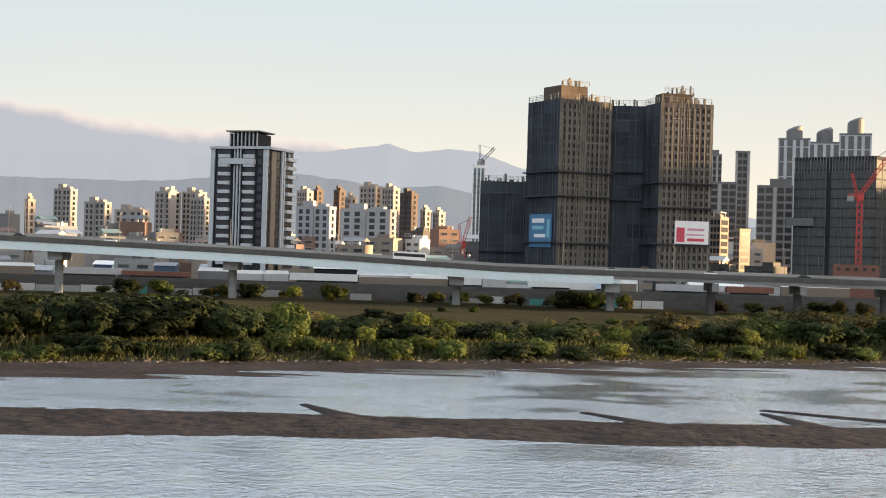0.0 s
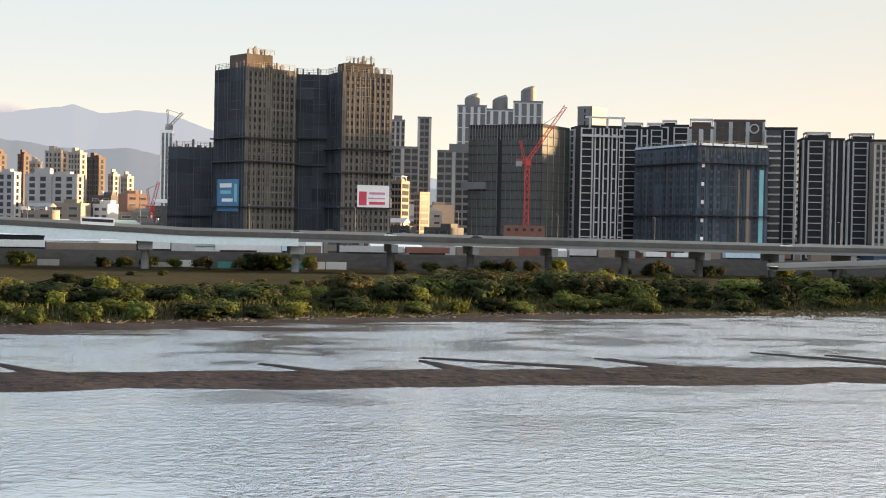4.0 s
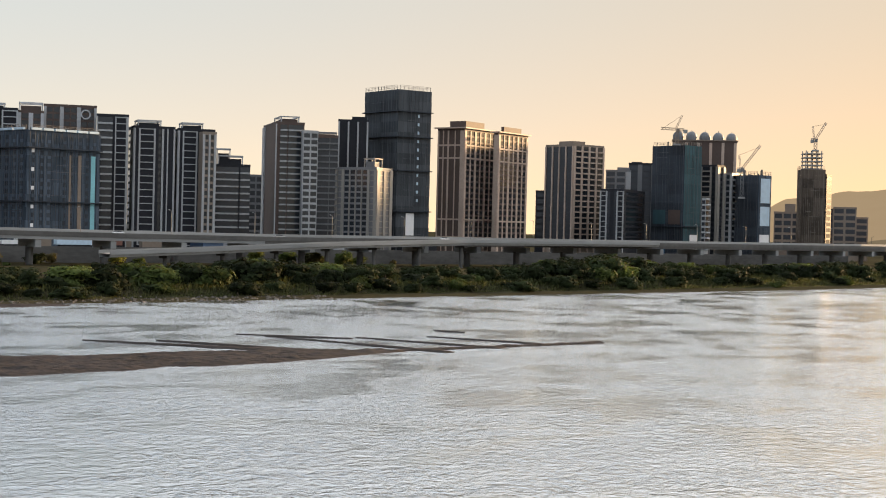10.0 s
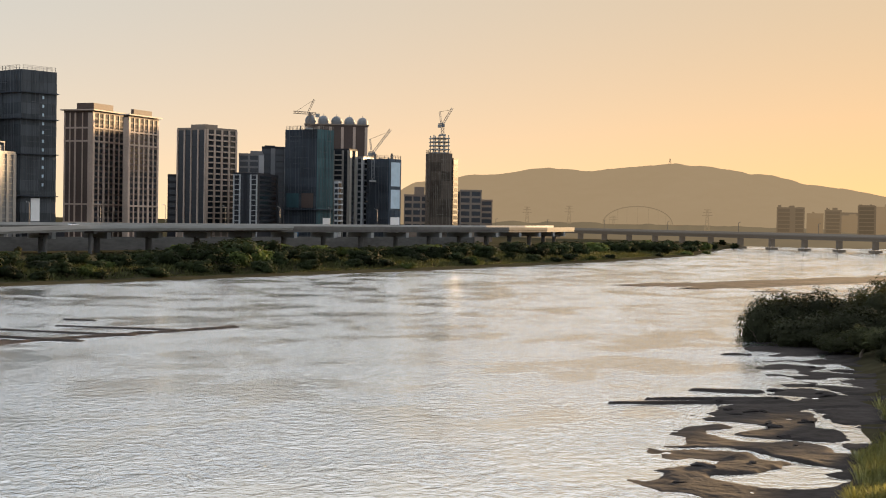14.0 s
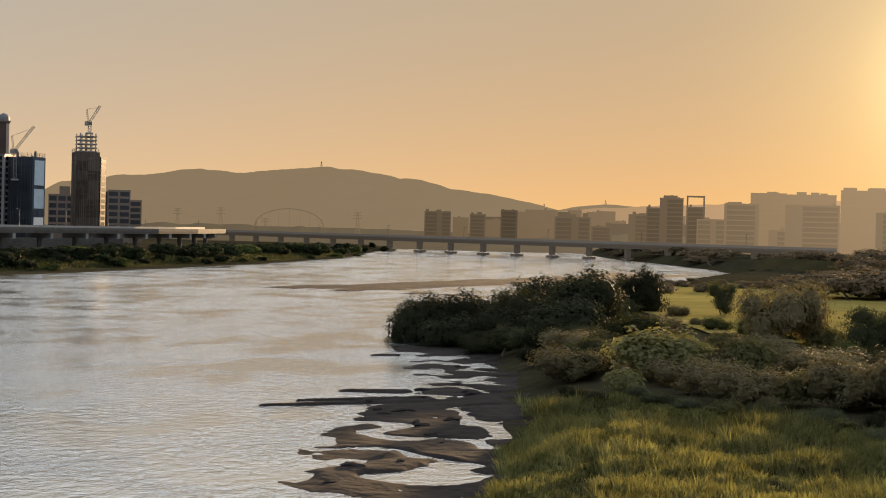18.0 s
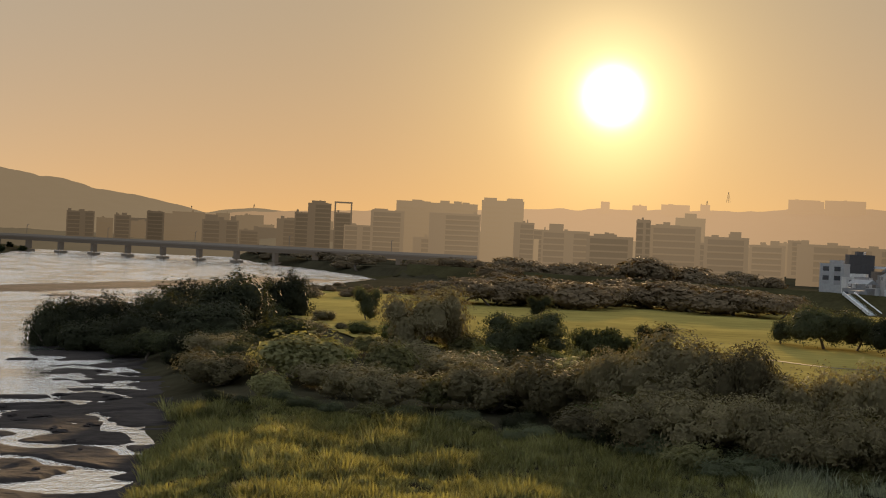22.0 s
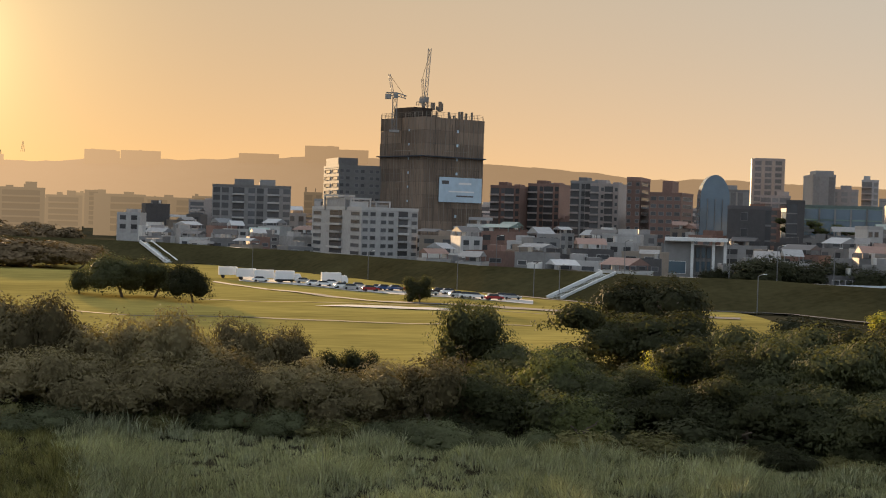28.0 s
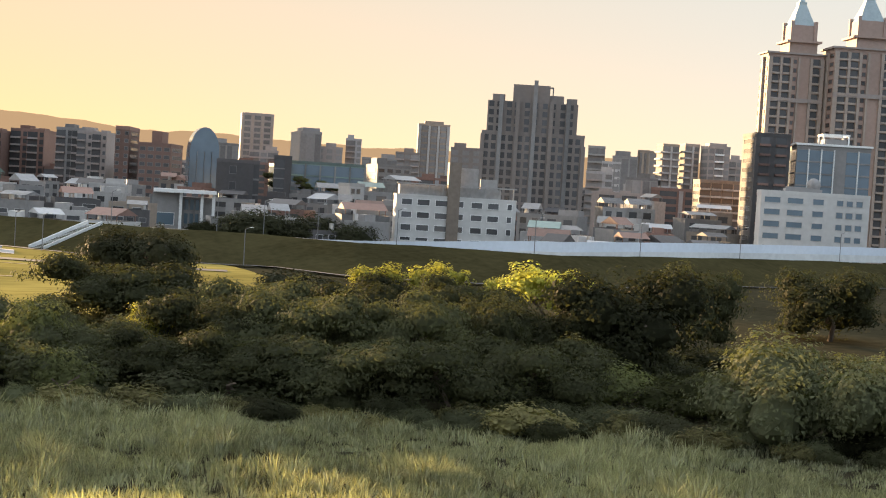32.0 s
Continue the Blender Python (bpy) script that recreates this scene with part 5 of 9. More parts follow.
for k in range(26):
    link("roof_fin", box_mesh("roof_fin", 0.25, 0.5, 6.6, GREYTILE), None, root, Matrix.Translation(((-0.5 + (k + 0.5) / 26) * w, -dep / 2 - 0.3, h - 5.5)))
bm = bmesh.new()
add_box(bm, -0.4 * w, -dep / 2 - 1.0, h - 27, w * 0.34, 1.6, 3.2)
part("sign_ledge", bm, GREYTILE, root)
root, w, dep, h = bld("apartment_tower", "dark apartment tower with a bold white upright frame", 16.93, 17.32, 19.00, 650, 66.3, 14, DARKTILE, "h2.6 -0.3 f1.3 -0.5 f1.3 -0.5 f1.2 -0.4 h1.0", "h1 -1", TRIM, storey=3.3, z0=1.0, proud=0.8)
bm = bmesh.new()
for x in (-0.3, 0.1, 0.46):
    add_box(bm, x * w, -dep / 2 - 0.8, h, 0.8, 0.9, 4.2)
add_box(bm, 0.05 * w, -dep / 2 - 0.8, h + 4.2, w * 0.92, 1.0, 0.8)
add_box(bm, 0.0, -dep / 2 - 1.0, h - 4.0, w, 0.8, 0.7)
part("roof_frame", bm, TRIM, root)
bld("apartment_tower", "grey-brown tower behind, with one small roof opening", 17.18, 17.75, 18.33, 800, 87.1, -25, GREYTILE, "-3 w1 -3", "-1", DULL)
bld("apartment_tower", "dark apartment tower with white roof frames", 18.98, 19.69, 20.47, 700, 69.1, 0, DARKTILE, "h2 -0.4 f1 -0.4 h1.6", "", TRIM, pent=[(-0.25, 0.4, 0.4, 3), (0.3, 0.3, 0.4, 3)])
bld("apartment_tower", "dark apartment tower with white roof frames", 20.42, 20.93, 21.48, 704, 70.7, 0, DARKTILE, "f1 -0.6 h2", "", TRIM, pent=[(-0.2, 0.4, 0.4, 3)])
bld("apartment_tower", "brown apartment tower with a framed roof house", 21.48, 21.93, 22.41, 706, 70.0, 0, BROWNTILE, "p0.4 w1 p0.6 w1 p0.4", "", TRIM, pent=[(0, 0.8, 0.5, 4.6)])
root, w, dep, h = bld("apartment_tower", "brown apartment tower with a white ring on its roof wall", 22.41, 23.34, 24.35, 708, 73.6, 0, BROWNTILE, "p0.4 w1 w1 p0.6 w1 w1 p0.6 w1 w1 p0.4", "", DULL)
bm = bmesh.new()
for k in range(24):
    a, b = 2 * pi * k / 24, 2 * pi * (k + 1) / 24
    add_bar(bm, (7 + 2.0 * cos(a), -dep / 2 - 0.4, h - 3.2 + 2.0 * sin(a)), (7 + 2.0 * cos(b), -dep / 2 - 0.4, h - 3.2 + 2.0 * sin(b)), 0.6)
part("roof_ring", bm, TRIM, root, "white ring on the roof wall")
bld("apartment_tower", "pale apartment tower with stacked rounded balconies", 24.36, 24.95, 25.55, 690, 68.8, 0, DARKTILE, "p0.2 s2.4 -0.4 h2 p0.2", "", DULL, pent=[(0, 0.9, 0.5, 0.8)])

root, w, dep, h = site("netted_block", "wide block under construction in blue-grey netting", 19.39, 21.87, 24.46, 650, 59.1, 32, (NET_BLUE, NET_BLUE), (0.86, 0.44), 21, None, 0, 3.3)
fms = faces_of(w, dep, 32)
for fm, width in fms:
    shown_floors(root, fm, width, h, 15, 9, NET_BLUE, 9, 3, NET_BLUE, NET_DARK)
for fm, width in fms:
    for k in range(6):
        link("roof_sheet", box_mesh("roof_sheet", width / 7, 1.4, 1.0, SIGN_SKY), None, root, fm @ Matrix.Translation((-width / 2 + (k + 0.5) * width / 6, -1.4, h)), "pale sheeting along the roof edge")
fm, width = fms[0]
for x, wd, mat in ((0.22, 1.6, TANTILE), (0.08, 0.9, TANTILE), (0.42, 2.2, SIGN_TEAL)):
    link("net_strip", box_mesh("net_strip", wd, 0.1, h * 0.78, mat), None, root, fm @ Matrix.Translation((x * width, -1.42, h * 0.04)))
# white plates paint a column of bright gaps in the net
for k in range(6):
    link("lit_opening", box_mesh("lit_opening", 1.4, 0.1, 1.6, SIGN_WHITE), None, root, fms[0][0] @ Matrix.Translation((-width / 2 + 1.5, -1.42, h * (0.1 + 0.145 * k))))

for px in (25.55, 25.77, 27.31, 695, 64.4,), (27.26, 27.44, 28.83, 698, 64.0,):
    azl, azc, azr, d, top = px[0] if isinstance(px[0], tuple) else px
    bld("apartment_tower", "grey apartment tower with pale pilasters and deep balconies", azl, azc, azr, d, top, 8, DARKTILE, "p0.2 -0.5 h2.6 -0.4 w0.6 p0.3 -0.5 p0.2 -0.8 p0.25", "w1 p1", DULL, rail=0.45, storey=3.2, pent=[(-0.1, 0.5, 0.5, 3.6)], proud=0.45, z0=6.0)
bld("apartment_tower", "narrow sunlit end of a pale apartment tower", 28.20, 28.36, 28.88, 692, 62.4, 14, TANTILE, "p0.5 w0.8 p0.4 w0.8 p0.5", "", DULL, z0=6.0, proud=0.45)
bld("stepped_tower", "brown stepped apartment tower with long balcony bands", 28.81, 29.46, 30.20, 735, 49.3, 0, DARKTILE, "s5 -0.3 s2", "", DULL, pent=[(-0.05, 0.6, 0.6, 5.0), (-0.25, 0.3, 0.4, 8.5)])
bld("apartment_block", "plain grey block in the distance", 30.16, 30.42, 30.70, 860, 48.5, 0, GREYTILE, "w1 w1", "", DULL, storey=4)
bld("apartment_tower", "dark brown apartment tower with long balcony slabs", 30.66, 31.15, 32.26, 745, 71.9, 10, BROWNTILE, "p0.2 -0.6 s1.2 -0.2 s2.6 -0.2", "p0.2 -1", DULL, pent=[(0.1, 0.55, 0.5, 4.2)], storey=3.2)
bld("apartment_tower", "pale tiled stair wing with small windows", 32.14, 32.22, 32.80, 738, 67.5, 8, DULL, "w1 w1", "", DULL, storey=3.2)
bld("apartment_tower", "dark brown apartment tower with long balcony slabs", 32.78, 33.18, 33.58, 746, 65.8, 0, BROWNTILE, "s3 p0.15 s2", "", GREYTILE, pent=[(-0.1, 0.9, 0.4, 2.5)], storey=3.2)
bld("apartment_tower", "dark apartment tower with pale upright fins", 33.57, 34.11, 34.74, 780, 76.6, 0, DARKTILE, "p0.2 -1 p0.2 -1 p0.2 -1 p0.2", "", DULL, pent=[(0.2, 0.5, 0.5, 3)])
root, w, dep, h = site("netted_tower", "tall round-cornered tower wrapped in dark grey netting", 34.65, 35.91, 37.10, 790, 95.5, 35, (NET_GREY, NET_GREY), (0.52, 0.72, 0.87, 0.28), 31, None, 0, 3.6)
fm, width = faces_of(w, dep, 35)[0]
# pale plates paint the bright reflection low on the tower
link("lit_opening", box_mesh("lit_opening", 5.5, 0.1, 12, SIGN_WHITE), None, root, fm @ Matrix.Translation((-0.1 * width, -1.45, h * 0.14)))
link("net_strip", box_mesh("net_strip", 12, 0.1, 9, SIGN_SKY), None, root, fm @ Matrix.Translation((0.0, -1.45, 1.0)))
# small pale plates paint lit openings above it
for k in range(11):
    link("lit_opening", box_mesh("lit_opening", 1.1, 0.1, 1.6, SIGN_SKY), None, root, fm @ Matrix.Translation((0.12 * width, -1.44, h * (0.34 + 0.05 * k))))
bld("apartment_block", "taupe gridded apartment block with a sunlit end wall", 33.48, 35.11, 35.73, 735, 49.8, -28, GREYTILE, "p0.3 h0.8 p0.3 w0.8 p0.14 w0.8 p0.14 w0.8 p0.14 w0.8 p0.3 h0.8 p0.3", "p0.5 h1 p0.3 h1 p0.5", TAUPE, storey=3.0, pent=[(0.22, 0.2, 0.4, 5.5)], proud=0.5)

root, w, dep, h = bld("apartment_tower", "brown stone-clad tower with pale pilasters and an eaved crown", 37.46, 38.52, 39.76, 835, 77.2, 58, BROWNTILE, "p0.35 w0.7 p0.2 w0.7 p0.35 w0.7 p0.2 w0.7 p0.35 w0.7 p0.2 w0.7 p0.35", "p0.3 -0.8 p0.2 -0.8 p0.3 -1.2 p0.2 -1 p0.9", STONE, storey=3.3, pent=[(0, 0.6, 0.6, 6)], crown=(1.6, STONE), proud=0.3)
for z in (0.16, 0.3, 0.78, 0.88):
    for fm, width in faces_of(w, dep, 58):
        link("belt_course", box_mesh("belt_course", width, 0.5, 0.9, STONE), None, root, fm @ Matrix.Translation((0, -0.22, h * z)))
root, w, dep, h = bld("apartment_tower", "brown stone-clad tower with pale pilasters and an eaved crown", 39.67, 39.85, 41.02, 838, 75.4, 58, BROWNTILE, "p0.35 w0.7 p0.2 w0.7 p0.35 w0.7 p0.2 w0.7 p0.35 w0.7 p0.2 w0.7 p0.35", "p1", STONE, storey=3.3, pent=[(0, 0.6, 0.6, 5)], crown=(1.6, STONE), proud=0.3)
for z in (0.16, 0.3, 0.78, 0.88):
    for fm, width in faces_of(w, dep, 58):
        link("belt_course", box_mesh("belt_course", width, 0.5, 0.9, STONE), None, root, fm @ Matrix.Translation((0, -0.22, h * z)))
bld("apartment_block", "small dark block between the towers", 41.35, 41.59, 42.30, 950, 45.9, 0, DARKTILE, "w1 p0.5 -1", "", DULL, storey=4)
bld("apartment_tower", "tan apartment tower, upper floors in the sun", 41.68, 42.79, 43.98, 925, 75.0, 45, TANTILE, "p0.3 s1 p0.3 s1 p0.3 s1 p0.3 s1 p0.3", "p0.2 g1 p0.2 g1 p0.15 g1 p0.2 g1 p0.2", STONE, storey=3.6, pent=[(-0.1, 0.4, 0.5, 3.5), (0.3, 0.3, 0.5, 1.5)])
bld("apartment_block", "white twin-fronted apartment block", 43.85, 44.78, 45.62, 880, 46.0, -14, DARKTILE, "p0.2 h1.6 p0.25 w0.8 -1 w0.8 p0.25 h1.6 p0.2", "w1", DULL, storey=3.2)
bld("apartment_tower", "grey tower with framed roof behind the block", 44.05, 44.54, 45.02, 960, 60.7, 0, GREYTILE, "w1 w1 p0.5", "", DULL, storey=4.2, pent=[(0.2, 0.5, 0.5, 3)])
bld("apartment_tower", "dark grey tower behind the block", 44.93, 45.41, 45.94, 965, 65.7, 0, DARKTILE, "g1 p0.5 g1 p0.4", "", GREYTILE, storey=4.2, pent=[(-0.2, 0.4, 0.5, 2)])
root, w, dep, h = site("netted_tower", "tower under construction in dark and teal netting", 45.90, 47.06, 47.63, 915, 76.0, -40, (NET_DARK, NET_TEAL), (0.3,), 41, None, 3, 3.6)
fms = faces_of(w, dep, -40)
link("net_strip", box_mesh("net_strip", fms[0][1] * 0.42, 0.1, 9, NET_TEAL), None, root, fms[0][0] @ Matrix.Translation((-0.25 * fms[0][1], -1.45, h * 0.32)))
link("net_strip", box_mesh("net_strip", fms[0][1] * 0.42, 0.1, 9, SIGN_BLUE), None, root, fms[0][0] @ Matrix.Translation((-0.25 * fms[0][1], -1.45, 0.5)))
link("net_strip", box_mesh("net_strip", fms[0][1] * 0.4, 0.1, 9, BROWNTILE), None, root, fms[0][0] @ Matrix.Translation((0.25 * fms[0][1], -1.45, h * 0.32)))
# a white plate paints brightness low on the end wall
link("lit_opening", box_mesh("lit_opening", fms[1][1] * 0.5, 0.1, 11, SIGN_WHITE), None, root, fms[1][0] @ Matrix.Translation((0.1 * fms[1][1], -1.45, h * 0.08)))
root, w, dep, h = bld("domed_tower", "tan apartment tower with five small roof domes", 46.60, 47.80, 49.02, 985, 81.9, 0, BROWNTILE, "p0.3 -1 p0.3 -1 p0.3 -1 p0.3 -1 p0.3 -1 p0.3", "", STONE, storey=4.0, crown=(0.8, TANTILE))
for k in range(5):
    bm = bmesh.new()
    bmesh.ops.create_uvsphere(bm, u_segments=16, v_segments=10, radius=3.7)
    for v in bm.verts:
        v.co.z = max(v.co.z, 0) * 1.05 + (0 if v.co.z >= 0 else -2.5)
    add_box(bm, 0, 0, 3.0, 0.25, 0.25, 2.0)
    part("dome", bm, GREYTILE, root, "grey roof dome", Matrix.Translation(((-0.42 + 0.21 * k) * w, -dep * 0.2, h + 4.2 - 0.5 * k * 0.6)))
bld("apartment_tower", "taupe-framed apartment tower with a sunlit edge", 47.70, 48.31, 48.61, 950, 64.7, -25, DARKTILE, "p0.3 b2 p0.4 w1 p0.3", "p0.6 w1 p0.6", TAUPE, storey=3.3)
bld("apartment_block", "low sunlit end of a pale block", 47.76, 47.91, 48.04, 905, 42.4, -30, DULL, "w1", "b1", TRIM, storey=3.2)
bld("apartment_tower", "plain grey-brown apartment tower", 48.58, 48.88, 49.28, 960, 60.2, -20, GREYTILE, "p0.5 w1 p0.5", "w1", DULL, storey=3.6)
root, w, dep, h = site("netted_tower", "dark-netted tower with pale plates for its sunlit end glass", 49.06, 49.88, 50.27, 955, 60.0, -40, (NET_DARK, NET_BLUE), (), 51, None, 3, 3.6)
fms = faces_of(w, dep, -40)
# pale plates put the shine of sunlit end glass into colour
for z, hh, mat in ((0.12, 0.2, SIGN_WHITE), (0.42, 0.22, SIGN_SKY), (0.68, 0.28, SIGN_SKY)):
    link("net_strip", box_mesh("net_strip", fms[1][1] * 0.9, 0.1, h * hh, mat), None, root, fms[1][0] @ Matrix.Translation((0, -1.45, h * z)))
root, w, dep, h = site("open_frame_tower", "brown tower under construction, bare floors on top", 51.39, 51.56, 52.28, 1000, 66.2, 12, (NET_UMBER, NET_UMBER), (), 61, None, 0, 3.8)
for k in range(5):
    bm = bmesh.new()
    add_box(bm, 0, 0, h + k * 2.5, w * 0.92, dep * 0.92, 0.7)
    for i in (-0.4, -0.13, 0.13, 0.4):
        add_box(bm, i * w, -dep * 0.4, h + k * 2.5 + 0.7, 0.6, 0.6, 1.8)
        add_box(bm, i * w, dep * 0.4, h + k * 2.5 + 0.7, 0.6, 0.6, 1.8)
    part("open_floor", bm, CONCRETE, root)
bld("apartment_block", "slim tower beside the building site", 52.25, 52.40, 52.59, 1010, 62.3, -20, BROWNTILE, "w1 w1", "w1", BROWNTILE, storey=4)
bld("apartment_block", "brown-grey block far along the bank", 50.49, 50.92, 51.48, 1100, 38.1, 0, TANTILE, "w1 w1 w1", "", TANTILE, storey=5, pent=[(0.1, 0.4, 0.5, 7)])
bld("apartment_block", "brown-grey block far along the bank", 52.33, 52.46, 52.67, 1050, 40.0, 0, BROWNTILE, "w1", "", BROWNTILE, storey=5)
bld("apartment_block", "brown-grey block far along the bank", 52.67, 53.05, 53.52, 1150, 43.3, 0, TANTILE, "w1 w1", "", TANTILE, storey=5)
bld("apartment_block", "brown-grey block far along the bank", 53.49, 53.70, 53.95, 1180, 36.2, 0, TANTILE, "w1", "", TANTILE, storey=5)


# tower cranes
def crane(label, az, d, base, mast, jib, jib_rise, back, mat, swing=0.0, group="tower cranes"):
    """A lattice tower crane with mast, cab, raised jib, A-frame and counter-jib; swing turns the jib, 0 to the viewer's right."""
    root = thing("tower_crane", facing(az, d, base, swing), label, "crane", group)
    def lattice(name, a, b, t):
        a, b = Vector(a), Vector(b)
        bm = bmesh.new()
        dirn = (b - a).normalized()
        s = dirn.cross(Vector((0, 1, 0))).normalized() if abs(dirn.y) < 0.9 else Vector((1, 0, 0))
        u = dirn.cross(s)
        n = max(3, round((b - a).length / (t * 1.5)))
        for i, j in ((-1, -1), (1, -1), (1, 1), (-1, 1)):
            o = (s * i + u * j) * t / 2
            add_bar(bm, a + o, b + o, t * 0.2)
        for k in range(n):
            p, q = a + (b - a) * k / n, a + (b - a) * (k + 1) / n
            for e, f in (((-1, -1), (1, -1)), ((1, 1), (-1, 1)), ((1, -1), (1, 1)), ((-1, 1), (-1, -1))):
                add_bar(bm, p + (s * e[0] + u * e[1]) * t / 2, q + (s * f[0] + u * f[1]) * t / 2, t * 0.13)
        part(name, bm, mat, root)
    lattice("mast", (0, 0, 0), (0, 0, mast), 1.9)
    lattice("jib", (0, 0, mast + 1.5), (jib, 0, mast + 1.5 + jib_rise), 1.3)
    lattice("counter_jib", (0, 0, mast + 1.2), (-back, 0, mast + 1.2), 1.4)
    lattice("a_frame", (-1.0, 0, mast + 1.5), (-back * 0.7, 0, mast + 10), 0.9)
    bm = bmesh.new()
    add_box(bm, 0.4, -1.4, mast - 0.5, 2.0, 1.6, 2.2)
    part("cab", bm, mat, root)
    bm = bmesh.new()
    add_box(bm, -back + 1, 0, mast - 0.9, 2.6, 2.2, 2.2)
    part("counterweight", bm, CONCRETE, root)
    bm = bmesh.new()
    add_bar(bm, (-back * 0.7, 0, mast + 10), (jib * 0.9, 0, mast + 1.5 + jib_rise * 0.9), 0.16)
    part("stay_cable", bm, DARKTILE, root)
    bm = bmesh.new()
    add_box(bm, 0, 0, -0.5, 4.5, 4.5, 1.0)
    part("footing", bm, CONCRETE, root)


base = thing("site_base", facing(15.2, 606, 4), "rust-red hoarding and site huts round the crane's foot", "site hut")
bm = bmesh.new()
add_box(bm, 0, 0, -0.5, 17, 7, 19.0)
part("wall", bm, BRICK, base)
for k in range(5):
    link("window", window_mesh(1.6, 1.5, GLASS, BRICK), None, base, Matrix.Translation((-6.4 + 3.2 * k, -3.5, 16.0)))
crane("red tower crane with a raised lattice jib", 15.27, 612, 4, 44, 15.5, 23, 4.5, RED_PAINT)
crane("tan tower crane on the unfinished domed block", 46.75, 912, 76, 8, -10, 0.5, -4, TANTILE)
crane("grey luffing crane beside a netted tower", 49.25, 945, 45, 17, 11, 15, 3, GREYTILE)
crane("grey luffing crane on top of the open-frame tower", 51.95, 1000, 78.5, 6, 6.5, 11, 3, GREYTILE)
crane("small luffing crane on the white lattice tower", 1.4, 806, 68.5, 3, 6.5, 7, 2.5, GREYTILE)
crane("red and white site crane behind the netted wing", 0.75, 690, 4, 22, 3, 12, 3, RED_PAINT)

# ---- the near bank's town ----
# town tiles and panes of low contrast: distance haze put into the colours
T_WHITE = material("haze_toned_white_tile", (0.38, 0.365, 0.35), 0.7, 0, 0.25, 0.8, 0.05, 0, 0.3, 0, 0.3)
T_GREY = material("haze_toned_grey_tile", (0.2, 0.193, 0.188), 0.7, 0, 0.25, 0.8, 0.05, 0, 0.3, 0, 0.3)
T_TAN = material("haze_toned_tan_tile", (0.25, 0.205, 0.165), 0.7, 0, 0.25, 0.8, 0.05, 0, 0.3, 0, 0.3)
T_BRICK = material("haze_toned_brick_tile", (0.19, 0.115, 0.092), 0.7, 0, 0.25, 0.8, 0.05, 0, 0.3, 0, 0.3)
T_DARK = material("haze_toned_dark_tile", (0.085, 0.08, 0.08), 0.7, 0, 0.25, 0.8, 0.05, 0, 0.3, 0, 0.3)
T_GLASS = material("haze_toned_window_glass", (0.07, 0.072, 0.076), 0.22, 0, 0.3, 0.3, 0.05, 0, 0.5, 0, 0.5)
T_ROOF = material("faded_sheet_roof", (0.24, 0.245, 0.25), 0.6, 0, 0.3, 0.8, 0.06, 0, 0.3, 0, 0.6)
SPIRE_BROWN = material("red_brown_tower_tile", (0.34, 0.25, 0.21), 0.7, 0, 0.2, 0.8, 0.05)
TOWER_GREY = material("grey_brown_tower_tile", (0.2, 0.172, 0.155), 0.7, 0, 0.2, 0.8, 0.05)
T_PALE = material("pale_town_render", (0.5, 0.49, 0.47), 0.7, 0, 0.2, 0.6, 0.05)
S = dict(group="town behind the near levee")
root, w, dep, h = site("netted_tower", "tall dark brown tower under construction with a pale banner", 103.89, 105.54, 107.81, 640, 66.5, 36, (NET_RUST, NET_RUST), (0.72,), 71, (-0.35, 0.3, 0.5, 5.0), 8, 3.4)
fms = faces_of(w, dep, 36)
sign_board(root, fms[0][0], 0.12 * fms[0][1], 25.5, fms[0][1] * 0.76, 11.0, SIGN_SKY, "pale blue banner with unreadable writing", [(-0.36, 0.72, 0.16, 0.14, T_DARK), (0.1, 0.72, 0.3, 0.08, SIGN_WHITE), (0.02, 0.4, 0.6, 0.06, SIGN_WHITE), (0.1, 0.22, 0.4, 0.06, T_DARK)])
# pale plates paint light in openings up both faces
for k in range(9):
    if k not in (3, 4):
        link("lit_opening", box_mesh("lit_opening", 1.1, 0.1, 1.2, SIGN_SKY), None, root, fms[0][0] @ Matrix.Translation((0.05 * fms[0][1], -1.45, h * (0.1 + 0.1 * k))))
    link("lit_opening", box_mesh("lit_opening", 0.9, 0.1, 1.0, SIGN_SKY), None, root, fms[1][0] @ Matrix.Translation((0.2 * fms[1][1], -1.45, h * (0.1 + 0.1 * k))))
crane("slim upright tower crane on the netted tower", 105.55, 652, 62, 12, 1.2, 22, 2.5, T_GREY)
crane("small hammerhead crane on the netted tower", 104.35, 646, 60, 15, 5, -1.5, 4, T_GREY)
bld("apartment_block", "grey-brown apartment block with small windows and a square turret", 101.64, 102.25, 104.81, 660, 43.8, 14, T_GREY, "w1 w1 -0.5 w1 w1 -0.5 w1 w1 -0.5 w1 w1 -0.5 w1", "w1 w1", T_GREY, storey=3.3, pent=[(-0.34, 0.3, 0.8, 4.5)], **S)
bld("apartment_block", "white six-storey apartment block with stained walls", 101.09, 103.18, 105.43, 530, 24.3, 22, T_WHITE, "w1 w1 -0.4 w1 w1 -0.4 b1.4 -0.3 w1", "w1 -0.6 b1.2 -0.6 w1", T_WHITE, storey=3.1, z0=3.0, pent=[(-0.3, 0.3, 0.5, 4), (0.1, 0.2, 0.5, 3), (-0.45, 0.1, 0.4, 5)], **S)
bld("apartment_block", "grey tiered apartment block", 97.39, 98.78, 100.41, 700, 34.1, 0, T_GREY, "w1 w1 -0.3 b1.5 -0.3 w1 w1 -0.3 b1.5 -0.3 w1", "", T_WHITE, storey=3.6, pent=[(-0.1, 0.25, 0.5, 4), (0.2, 0.2, 0.5, 4)], **S)
